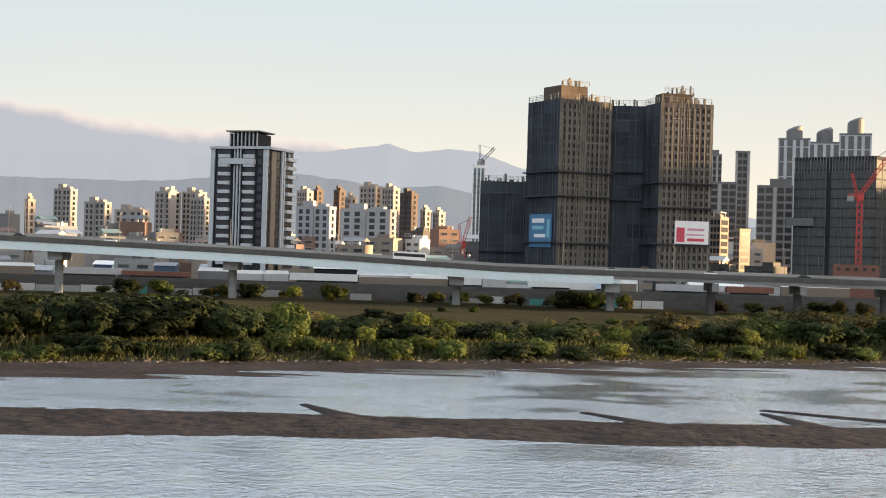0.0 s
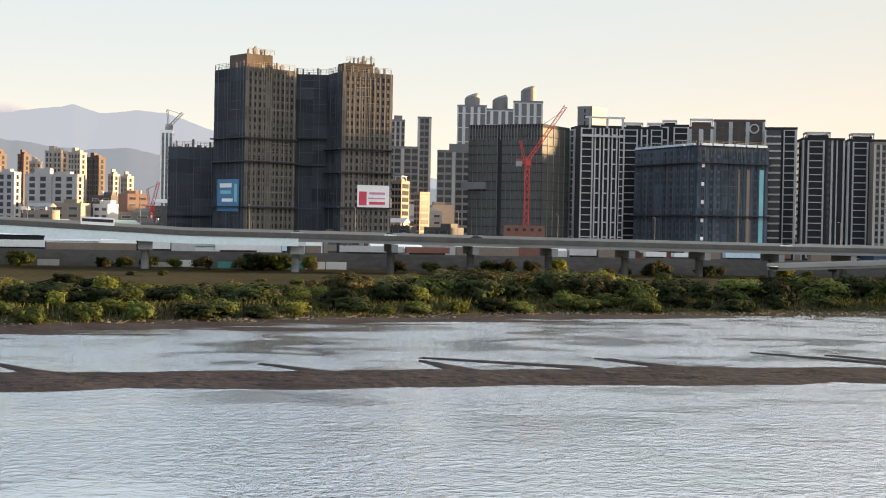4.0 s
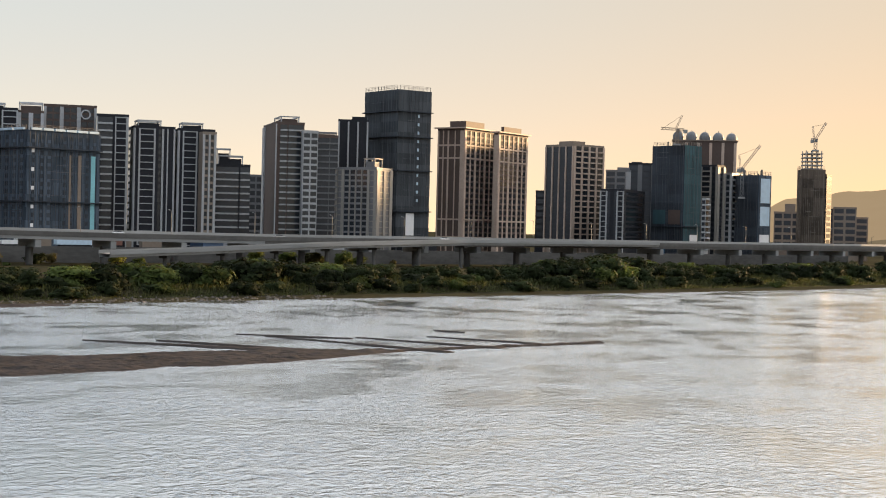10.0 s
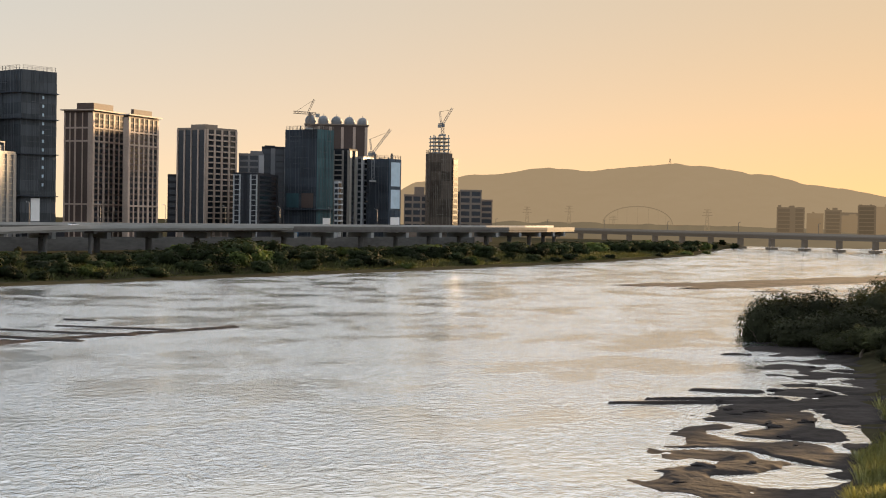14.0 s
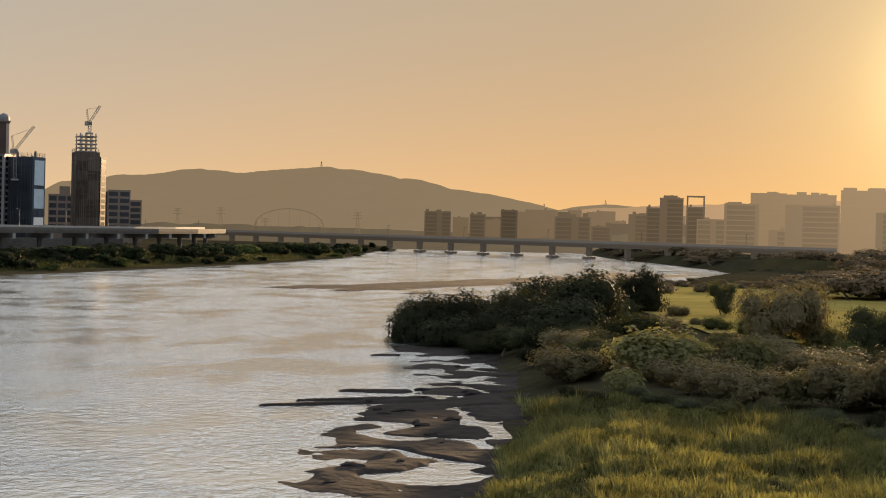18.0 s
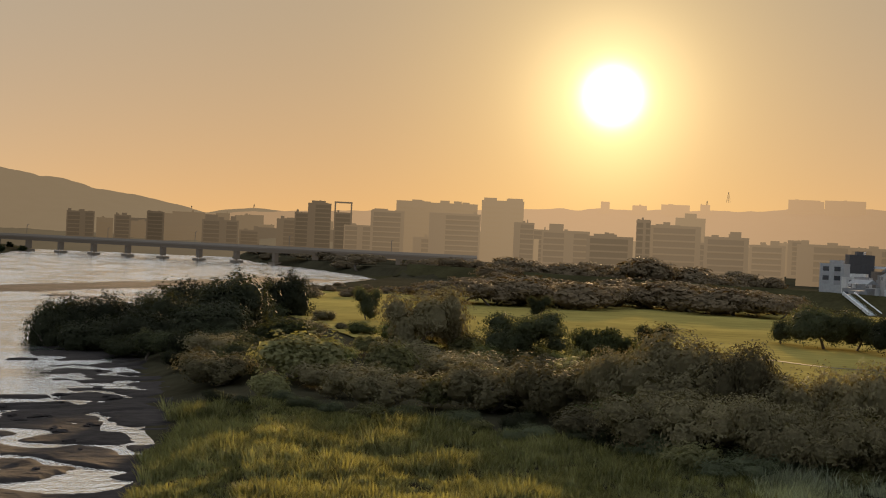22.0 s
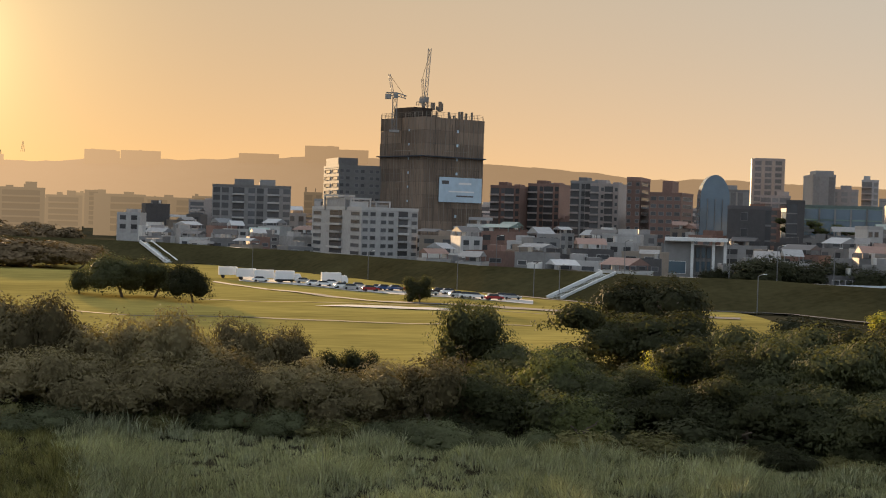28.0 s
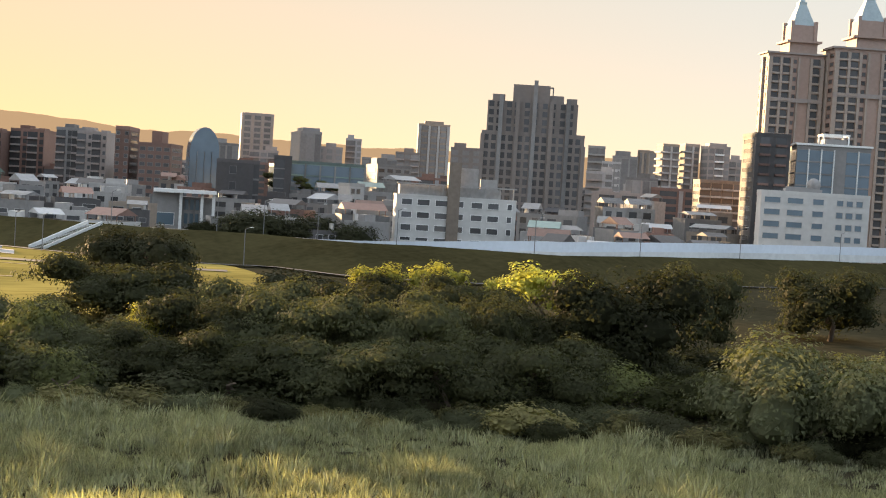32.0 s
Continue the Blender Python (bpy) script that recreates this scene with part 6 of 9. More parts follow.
for args in ((108.19, 109.33, 109.78, 720, 38.3, T_BRICK), (109.66, 110.87, 111.35, 735, 40.1, T_BRICK), (111.31, 112.45, 112.88, 700, 41.1, T_GREY), (112.08, 113.17, 113.54, 690, 39.8, ROSE)):
    bld("office_block", "dull grey-brown office block with window bands", *args[:5], -12, args[5], "s2 -0.4 w1 s2 -0.3 w1", "-1", ROSE, storey=3.6, pent=[(-0.2, 0.3, 0.4, 3), (0.3, 0.2, 0.4, 2)], **S)
bld("red_tile_block", "red-brown tiled apartment block", 113.49, 114.01, 114.40, 655, 41.6, -10, T_BRICK, "w1 -0.6 w1", "w1", T_BRICK, storey=3.3, parapet=1.6, **S)
bld("red_tile_block", "red-brown tiled office with long window rows", 114.38, 115.59, 116.06, 650, 35.5, -12, T_BRICK, "w1.6 w1.6 w1.6 w1.6", "w1", T_BRICK, storey=3.6, pent=[(-0.05, 0.32, 0.5, 6.5)], **S)
root, w, dep, h = bld("glass_dome_office", "blue-grey glass office with a rounded top", 116.19, 116.32, 117.43, 610, 33.5, 8, BLUEGLASS, "g1 p0.06 g1 p0.06 g1 p0.06 g1", "g1", T_GREY, BLUEGLASS, BLUEGLASS, 3.6, 2.0, category="office building", parapet=0.2, **S)
bm = bmesh.new()
n = 16
pts = [(w * 0.5 * cos(pi * (1 - k / n)), 10.0 * sin(pi * k / n)) for k in range(n + 1)]
v0 = [bm.verts.new((x, -dep / 2, h + z)) for x, z in pts]
v1 = [bm.verts.new((x, dep / 2, h + z)) for x, z in pts]
bm.faces.new(v0)
bm.faces.new(v1[::-1])
for i in range(len(v0)):
    bm.faces.new((v0[i - 1], v1[i - 1], v1[i], v0[i]))
part("rounded_top", bm, BLUEGLASS, root, "rounded blue glass roof vault")
bld("dark_block", "near-black modern block with a lit sign slot", 117.36, 118.25, 119.01, 520, 28.6, 0, T_DARK, "-1.2 w1 -1.6 g0.6", "", T_GREY, storey=6, **S)
bld("apartment_tower", "pale apartment tower with upright fins, far off", 118.19, 118.50, 119.43, 900, 63.0, 3, ROSE, "p0.3 w1 p0.3 w1 p0.3 w1 p0.3", "w1", CREAM, storey=3.6, pent=[(0, 0.85, 0.6, 1.5)], glass=T_GREY, **S)
bld("apartment_tower", "grey tower with open roof frame, far off", 120.14, 120.51, 121.34, 850, 52.4, 10, T_GREY, "w1 g1 w1", "w1", T_WHITE, storey=3.6, pent=[(0.1, 0.8, 0.6, 3.5)], glass=T_GREY, **S)
bld("green_mesh_block", "green glass block with climbing planting", 119.31, 120.14, 121.39, 640, 30.4, 10, T_GREY, "g1 p0.1 g1 p0.1 g1 p0.1 g1", "g1", T_GREY, BLUEGLASS, T_GREY, 4.5, **S)
bld("grey_block", "slim dark grey block with a glazed slot", 119.56, 119.84, 120.24, 600, 32.6, 0, T_DARK, "g1 -0.6", "", T_GREY, storey=4.5, **S)
bld("green_mesh_block", "low building behind green netting", 120.23, 121.43, 123.07, 620, 31.2, 0, ROOF_GREEN, "g1 p0.1 g1 p0.1 g1 p0.1 g1 p0.1 g1", "", T_GREY, BLUEGLASS, ROOF_GREEN, 4.5, **S)
bld("grey_block", "pale grey five-storey house", 122.09, 122.57, 123.12, 520, 22.8, 12, T_WHITE, "w1 w1 -0.6", "-1", T_WHITE, storey=3.2, **S)
bld("apartment_block", "brown-grey apartment block with a roof house", 123.14, 123.58, 124.90, 650, 32.5, 15, T_GREY, "w1 w1 w1 w1", "w1", T_GREY, storey=3.4, pent=[(-0.3, 0.3, 0.5, 4)], **S)
bld("apartment_tower", "sunlit tan apartment tower in the distance", 125.06, 125.33, 126.29, 900, 63.5, 3, T_TAN, "p0.4 w1 p0.3 w1 p0.3 w1 p0.4", "w1", T_WHITE, storey=3.6, pent=[(0.0, 0.6, 0.6, 3)], glass=T_GREY, **S)

# the pavilion with the white portal
root = thing("pavilion", facing(116.15, 470, 4, 0), "grey-blue pavilion with a bold white portal frame", "pavilion", "town behind the near levee")
bm = bmesh.new()
add_box(bm, -5.2, 4, -1, 8.5, 10, 14.2)
add_box(bm, 4.2, 6, -1, 10, 8, 13.2)
part("wall", bm, T_GREY, root)
bm = bmesh.new()
for x in (-0.6, 6.0, 9.6):
    add_box(bm, x, -1.5, -1, 0.9, 1.2, 14.4)
add_box(bm, 0.6, 0, 13.4, 19.5, 9, 1.1)
part("portal_frame", bm, WHITE, root, "white portal frame")
for x in (1.2, 2.9, 4.6):
    for z in (3.5, 8.0):
        link("window", window_mesh(1.4, 3.6, BLUEGLASS, T_GREY), None, root, Matrix.Translation((x, 1.9, z)))
link("window", window_mesh(6.0, 4.0, BLUEGLASS, WHITE), None, root, Matrix.Translation((-5.4, -1.05, 3.0)))

# the long white school-like block
root, w, dep, h = bld("white_office", "white five-storey office block with long window rows", 124.28, 124.39, 129.15, 430, 21.0, 7, T_PALE, "-0.2 w1 w1.2 w1.2 -0.2 w0.8 -0.2 w1.1 w1.1 -0.3 w0.5 -0.2", "-1", T_WHITE, T_GLASS, WHITE, 3.5, 2.0, parapet=0.5, category="office building", **S)
bm = bmesh.new()
add_box(bm, -0.03 * w, -dep / 2 + 1.0, 0, w * 0.1, 3.2, h + 10.5)
part("stair_tower", bm, T_TAN, root, "buff stair tower")
bm = bmesh.new()
add_box(bm, -0.26 * w, 1.0, h, w * 0.42, dep - 3, 3.4)
add_box(bm, 0.2 * w, 1.0, h, w * 0.36, dep - 4, 3.2)
add_box(bm, 0.1 * w, 1.5, h + 3.2, w * 0.18, dep - 6, 6.0)
add_box(bm, 0.28 * w, 1.5, h + 3.2, w * 0.14, dep - 6, 3.0)
for k in range(9):
    add_box(bm, (-0.47 + k * 0.118) * w, -dep / 2 + 0.5, h, 0.35, 0.35, 3.6)
add_box(bm, 0, -dep / 2 + 0.7, h + 3.5, w, 1.0, 0.4)
part("roof_storey", bm, T_WHITE, root)

root, w, dep, h = bld("apartment_tower", "tall grey-brown apartment tower stepped at its shoulders", 127.57, 127.94, 131.57, 545, 45.7, 0, TOWER_GREY, "-0.2 c0.7 -0.2 c0.7 -0.45 c0.7 -0.2 c0.7 -0.45 c0.7 -0.2 c0.7 -0.45 c0.7 -0.2 c0.7 -0.45 c0.7 -0.2 c0.7 -0.45 c0.7 -0.2 c0.7 -0.45", "w1", CREAM, T_GLASS, ROSE, 3.2, 3.0, **S)
bm = bmesh.new()
add_box(bm, -0.02 * w, 0, h, w * 0.88, dep * 0.9, 12.5)
add_box(bm, -0.04 * w, 0, h + 12.5, w * 0.36, dep * 0.6, 6.5)
add_box(bm, 0.145 * w, -dep * 0.25, h + 18, w * 0.06, 0.5, 0.6)
add_box(bm, 0.17 * w, -dep * 0.25, h + 12.5, 0.5, 0.5, 6)
part("upper_block", bm, TOWER_GREY, root)
for k in range(7):
    x, rise = (-0.5 + k / 6) * w * 0.985, (0, 14.5, 13, 20.5, 13, 14, -3)[k]
    bm = bmesh.new()
    add_box(bm, x, -dep / 2 - 0.5, 6, 1.5, 1.4, h - 6 + rise)
    part("pier", bm, T_GREY if k % 2 else TOWER_GREY, root)
for x, wide, rise in ((0.2, 0.16, 3.0), (0.36, 0.1, 2.2), (-0.36, 0.12, 2.6)):
    bm = bmesh.new()
    add_box(bm, x * w, 0, h + 12.5, wide * w, dep * 0.5, rise)
    part("roof_house", bm, TOWER_GREY, root)
um = Matrix.Translation((-0.02 * w, -dep * 0.45, h))
facade(root, um, w * 0.88, 12.5, 4, "-0.1 c0.7 -0.2 c0.7 -0.45 c0.7 -0.2 c0.7 -0.45 c0.7 -0.2 c0.7 -0.45 c0.7 -0.2 c0.7 -0.45 c0.7 -0.2 c0.7 -0.45", CREAM, T_GLASS, ROSE, wall=TOWER_GREY)

bld("apartment_tower", "unfinished tower with bare floors, far off", 131.74, 132.13, 132.40, 820, 53.1, 0, CONCRETE, "s3", "", CONCRETE, storey=4, glass=T_GREY, **S)
bld("apartment_tower", "pale grey apartment tower, far off", 132.31, 132.83, 133.04, 800, 44.3, 0, T_WHITE, "b1 w1 w1", "", T_WHITE, storey=3.8, glass=T_GREY, **S)
bld("apartment_tower", "grey apartment tower, far off", 132.70, 133.14, 133.68, 800, 47.6, 0, T_GREY, "w1 w1 w1", "", T_GREY, storey=3.8, pent=[(-0.1, 0.6, 0.5, 4)], glass=T_GREY, **S)
bld("apartment_tower", "tan apartment tower with upright strips", 133.66, 134.10, 134.44, 800, 51.5, -10, T_TAN, "p0.5 g0.6 p0.5 g0.6 p0.5", "w1", T_TAN, storey=3.8, glass=T_GREY, **S)
bld("apartment_tower", "cream apartment tower with sunlit balconies", 134.38, 134.62, 135.24, 700, 51.3, 25, T_TAN, "b1.2 p0.3 b1.2", "b1", T_WHITE, storey=3.2, glass=T_GREY, **S)
bld("apartment_tower", "cream apartment tower with sunlit balconies", 135.20, 135.46, 136.01, 705, 52.1, 25, CREAM, "b1.2 p0.3 w1", "b1", T_WHITE, storey=3.2, glass=T_GREY, **S)
bld("apartment_tower", "grey-white apartment tower with framed roof", 136.06, 136.36, 137.17, 700, 51.5, 20, ROSE, "w1 b1.4 w1", "w1", WHITE, storey=3.2, pent=[(0, 0.8, 0.6, 2.5)], glass=T_GREY, **S)
bld("apartment_block", "low sunlit cream apartment block", 135.85, 136.11, 137.81, 620, 33.8, 15, T_TAN, "b1 b1 b1 b1", "w1", T_WHITE, storey=3.2, **S)
bld("dark_block", "dark brown stepped block with balconies", 137.60, 138.11, 139.41, 500, 48.0, 14, T_DARK, "-0.4 b1.2 -0.6 b1.2 -0.4", "w1", T_BRICK, storey=3.4, **S)
bld("glass_block", "grey glass-fronted block with a flat white roof", 139.35, 139.65, 142.38, 505, 44.8, 8, T_GREY, "g1 p0.1 g1 p0.1 g1 p0.1 -1 g1 p0.1 g1", "g1", WHITE, BLUEGLASS, T_GREY, 4.0, pent=[(0.05, 0.3, 0.5, 5)], crown=(0.6, WHITE), **S)
root, w, dep, h = bld("white_factory", "white six-storey block with window grids and long strips", 138.28, 138.45, 142.50, 466, 28.5, 9, T_PALE, "w1.3 w1.3 -0.2 w0.9 -0.5 w0.55 w0.55 w0.55 -0.3", "-1", WHITE, BLUEGLASS, T_WHITE, 4.0, 2.0, parapet=1.2, category="factory", **S)
bm = bmesh.new()
add_box(bm, -0.1 * w, 0, h, w * 0.34, dep * 0.5, 2.2)
add_box(bm, -0.1 * w, 0, h + 2.2, w * 0.3, dep * 0.4, 0.5)
bmesh.ops.create_uvsphere(bm, u_segments=12, v_segments=8, radius=2.2, matrix=Matrix.Translation((0.0, 0, h + 3.5)))
part("roof_plant", bm, T_GREY, root)
for azs in ((138.07, 138.36, 140.44, 570, 82.1), (140.35, 140.80, 143.07, 570, 84.8)):
    root, w, dep, h = bld("spired_tower", "tan and grey apartment tower with a pointed blue-grey spire", *azs, 18, SPIRE_BROWN, "p0.6 b1.2 p0.4 b1.2 p0.4 w0.8 p0.3 -1.6 p0.4 b1.2 p0.6", "w1 p0.4 w1", CREAM, T_GLASS, T_BRICK, 3.3, 2.0, crown=(0.9, ROSE), proud=0.9, **S)
    bm = bmesh.new()
    add_box(bm, 0.1 * w, 0, h + 1.2, w * 0.5, w * 0.5, 4.5)
    add_box(bm, 0.1 * w, 0, h + 5.7, w * 0.62, w * 0.62, 0.8)
    add_box(bm, 0.1 * w, 0, h + 6.5, w * 0.42, w * 0.42, 6.0)
    for i in (-1, 1):
        for j in (-1, 1):
            add_box(bm, 0.1 * w + i * w * 0.21, j * w * 0.21, h + 6.5, 1.2, 1.2, 7.5)
    part("turret", bm, SPIRE_BROWN, root)
    bm = bmesh.new()
    add_box(bm, 0.1 * w, 0, h + 12.5, w * 0.4, w * 0.4, 8.0, 0.35)
    add_box(bm, 0.1 * w, 0, h + 20.5, w * 0.14, w * 0.14, 1.2)
    add_box(bm, 0.1 * w, 0, h + 21.7, w * 0.1, w * 0.1, 3.2, 0.05)
    part("spire", bm, SPIRE, root, "pale blue-grey pointed spire")
    bm = bmesh.new()
    add_box(bm, 0, -dep / 2 - 0.5, h - 17, w, 0.9, 1.6)
    part("belt_course", bm, ROSE, root)

FILL = (
    (117.22, 117.35, 118.17, 770, 40.5, T_GREY, "dull grey apartment block among older houses"),
    (118.57, 118.70, 119.70, 820, 39.2, ROSE, "rose-grey apartment block among older houses"),
    (121.17, 121.30, 122.18, 860, 44.5, ROSE, "rose-grey apartment block among older houses"),
    (122.29, 122.38, 122.90, 880, 50.9, DULL, "pale grey apartment block, far off"),
    (122.95, 123.08, 124.31, 760, 37.6, T_GREY, "dull grey apartment block among older houses"),
    (124.25, 124.38, 125.18, 820, 43.2, TOWER_GREY, "grey-brown apartment block among older houses"),
    (126.40, 126.53, 127.58, 740, 45.1, TOWER_GREY, "grey-brown apartment block among older houses"),
    (131.72, 131.85, 132.76, 720, 36.9, DULL, "pale grey apartment block, far off"),
    (133.26, 133.34, 134.51, 700, 34.4, T_GREY, "dull grey apartment block among older houses"),
    (137.12, 137.20, 137.96, 780, 48.4, ROSE, "rose-grey apartment block among older houses"),
    (109.72, 109.84, 111.02, 800, 40.0, T_GREY, "dull grey apartment block among older houses"),
    (112.41, 112.54, 113.37, 820, 35.2, TOWER_GREY, "grey-brown apartment block among older houses"))
for k, args in enumerate(FILL):
    bld("apartment_block", args[6], *args[:5], 0, args[5], ("w1 w1 p0.2 w1 w1", "b1 w0.7 b1", "w1 -0.3 w1 -0.3 w1", "s2 -0.3 w1")[k % 4], "", ROSE, storey=3.5, glass=T_GREY, pent=[((-0.2, 0.25, 0.05)[k % 3], 0.4, 0.5, 3.5)], **S)


# ---- low houses ----
def low_house(az, d, w, dep, h, rng, group, near=True):
    mat = rng.choice((T_WHITE, T_WHITE, T_GREY, T_TAN, T_BRICK, T_PALE, T_DARK, T_GREY, T_GREY))
    turn = rng.uniform(-35, 35)
    root = thing("low_house", facing(az, d, 4, turn), {T_WHITE: "small white tiled town house with rooftop sheds", T_GREY: "small grey tiled town house", T_TAN: "small cream town house with flat roof",
                 T_BRICK: "small red-brown town house", T_PALE: "pale rendered town house with flat roof", T_DARK: "dark weathered town house"}[mat], "house", group)
    bm = bmesh.new()
    add_box(bm, 0, 0, -1.5, w, dep, h + 1.5)
    for s in (-1, 1):
        add_box(bm, 0, s * (dep / 2 - 0.1), h, w + 0.1, 0.3, 0.9)
        add_box(bm, s * (w / 2 - 0.1), 0, h, 0.3, dep - 0.4, 0.9)
    part("wall", bm, mat, root)
    style = rng.random()
    bm = bmesh.new()
    if style < 0.55:
        rw, rise = w * rng.uniform(0.6, 1.02), rng.uniform(1.0, 2.2)
        v = [bm.verts.new(p) for p in ((-rw / 2, -dep / 2 - 0.4, h + 2.4), (rw / 2, -dep / 2 - 0.4, h + 2.4), (rw / 2, dep / 2, h + 2.4), (-rw / 2, dep / 2, h + 2.4), (-rw / 2, 0, h + 2.4 + rise), (rw / 2, 0, h + 2.4 + rise))]
        for f in ((0, 1, 5, 4), (3, 4, 5, 2), (0, 4, 3), (1, 2, 5), (0, 3, 2, 1)):
            bm.faces.new([v[i] for i in f])
        for i in (-1, 1):
            for j in (-1, 1):
                add_box(bm, i * rw * 0.46, j * dep * 0.42, h, 0.2, 0.2, 2.5)
        part("sheet_roof", bm, rng.choice((T_ROOF, T_ROOF, T_GREY, T_ROOF, T_BRICK, ROOF_GREEN, T_DARK)), root)
    else:
        add_box(bm, rng.uniform(-0.2, 0.2) * w, 0.1 * dep, h, w * rng.uniform(0.3, 0.6), dep * 0.5, 2.7)
        part("stair_head", bm, mat, root)
    if rng.random() < 0.5:
        bm = bmesh.new()
        x = rng.uniform(-0.35, 0.35) * w
        add_prism(bm, [(x + 0.75 * cos(k * pi / 5), -dep * 0.3 + 0.75 * sin(k * pi / 5)) for k in range(10)], h + 1.0, h + 2.8)
        for i in (-1, 1):
            add_box(bm, x + 0.5 * i, -dep * 0.3, h, 0.12, 0.12, 1.0)
        part("water_tank", bm, TANK, root)
    if d > 800:
        return
    if not near:
        for x in (-0.24, 0.24):
            link("window_column", strip_mesh("window_column", w * 0.26, h * 0.6, 2, 0.06, 0.03, 0.5, T_GLASS, mat), None, root, Matrix.Translation((x * w, -dep / 2, h * 0.36)))
        return
    floors = max(1, round(h / 3.4))
    cols = 2
    mesh = window_mesh(w / cols * 0.6, 1.5, T_GLASS, rng.choice((T_WHITE, T_GREY)))
    for i in range(max(0, floors - 2), floors):
        for j in range(cols):
            link("window", mesh, None, root, Matrix.Translation(((-0.5 + (j + 0.5) / cols) * w, -dep / 2 - 0.02, i * h / floors + 1.0)))


def houses():
    rng = random.Random(21)
    # the far bank, behind the flood wall
    for d0, n, lo, hi in ((606, 16, 8, 13), (660, 18, 13, 21), (720, 22, 18, 25), (775, 24, 22, 32)):
        for k in range(n):
            az = -18.5 + 31 * (k + rng.uniform(0.1, 0.9)) / n
            low_house(az, d0 / cos(radians(az)) + rng.uniform(0, 25), rng.uniform(8, 17), rng.uniform(8, 12), rng.uniform(lo, hi), rng, "low town on the far bank")
    # behind the near levee
    for off, n, lo, hi in ((20, 28, 3.0, 6), (42, 34, 4, 8.5), (66, 32, 5, 10), (96, 32, 6, 12), (135, 32, 8, 14), (185, 30, 10, 17), (250, 28, 12, 21)):
        for k in range(n):
            az = 94 + 51 * (k + rng.uniform(0.1, 0.9)) / n
            d = float(crest(az)) + off + rng.uniform(0, 20)
            if (114.6 < az < 117.6 and d < 500) or (123.4 < az < 129.6 and d < 465) or (100.8 < az < 105.8 and d < 570) or (137.2 < az and d < 600) or (117.3 < az < 123.5 and off < 40):
                continue
            low_house(az, d, rng.uniform(7, 15), rng.uniform(8, 12), rng.uniform(lo, hi), rng, "low town behind the near levee", off < 70)


houses()
dice = random.Random(88)
for k in range(38):
    az = 96 + 48 * (k + dice.random()) / 38
    d = float(crest(az)) + dice.uniform(290, 470)
    wide = dice.uniform(1.0, 2.4)
    bld("apartment_block", dice.choice(("weathered mid-rise apartment block in the town", "dull tiled apartment block with rooftop sheds")), az, az + wide * 0.5, az + wide, d, 22 + d * tan(radians(dice.uniform(-0.15, 0.85))), 0,
        dice.choice((ROSE, T_GREY, T_TAN, T_GREY, T_WHITE, ROSE, T_BRICK)), dice.choice(("c1 -0.3 c1 -0.3 c1", "s2 -0.3 s1", "-0.3 c1 p0.2 c1 -0.3", "c0.8 c0.8 -0.4 s1.4")), "", dice.choice((DULL, ROSE, T_WHITE)), storey=3.4,
        pent=[(dice.uniform(-0.35, 0.0), 0.25, 0.4, dice.uniform(2, 4)), (dice.uniform(0.1, 0.35), 0.2, 0.4, dice.uniform(1.5, 3))], group="town behind the near levee")
for az0, d, w, top, mat, label in (-10.39, 905, 3.8, 54.2, ROSE, "grey apartment block in the far town"), (-9.93, 950, 15.3, 55.9, CREAM, "tan apartment block in the far town"), (-9.61, 900, 12.2, 50.3, ROSE, "grey apartment block in the far town"), (-5.63, 950, 10.5, 59.0, CREAM, "tan apartment block in the far town"), \
        (-5.00, 980, 6.5, 61.2, BROWNTILE, "brown apartment tower in the far town"), (-4.23, 960, 7.9, 60.5, BROWNTILE, "brown apartment tower in the far town"), (-3.80, 930, 7.6, 55.0, CREAM, "tan apartment block in the far town"), (-3.25, 915, 13.7, 61.4, CREAM, "tan sunlit apartment block in the far town"), \
        (-2.39, 905, 10.9, 60.3, CREAM, "tan sunlit apartment block in the far town"), (-1.70, 890, 10.8, 57.0, BROWNTILE, "brown sunlit apartment block in the far town"), (-0.90, 900, 6.8, 47.7, ROSE, "grey apartment block in the far town"), (-0.42, 905, 7.6, 46.7, ROSE, "grey apartment block in the far town"), \
        (-4.00, 760, 29.1, 42.9, DULL, "wide white apartment block with shaded loggias"), (-5.62, 720, 19.2, 42.1, DULL, "white apartment block with bay windows"), (-15.54, 760, 5.0, 42.0, CREAM, "sunlit yellow-tan apartment block"), (-14.61, 950, 14.2, 54.9, ROSE, "grey apartment block in the far town"), \
        (-13.49, 900, 15.7, 46.1, ROSE, "grey apartment block in the far town"), (-12.38, 850, 19.3, 40.9, CREAM, "tan apartment block in the far town"), (-10.94, 950, 16.2, 55.4, ROSE, "grey apartment block in the far town"):
    az1 = az0 + math.degrees(w / d)
    bld("apartment_block", label, az0, az1 - 0.25, az1, d, top, -35, mat, "-0.3 c0.55 -0.3 c0.55 -0.25 p0.2 -0.2 c0.55 -0.3 c0.55 -0.3", "-0.4 c0.6 -0.4", mat, frame=mat, storey=3.2, z0=12, pent=[(-0.2, 0.3, 0.5, 4), (0.22, 0.24, 0.5, 2.5)], group="town on the far bank")

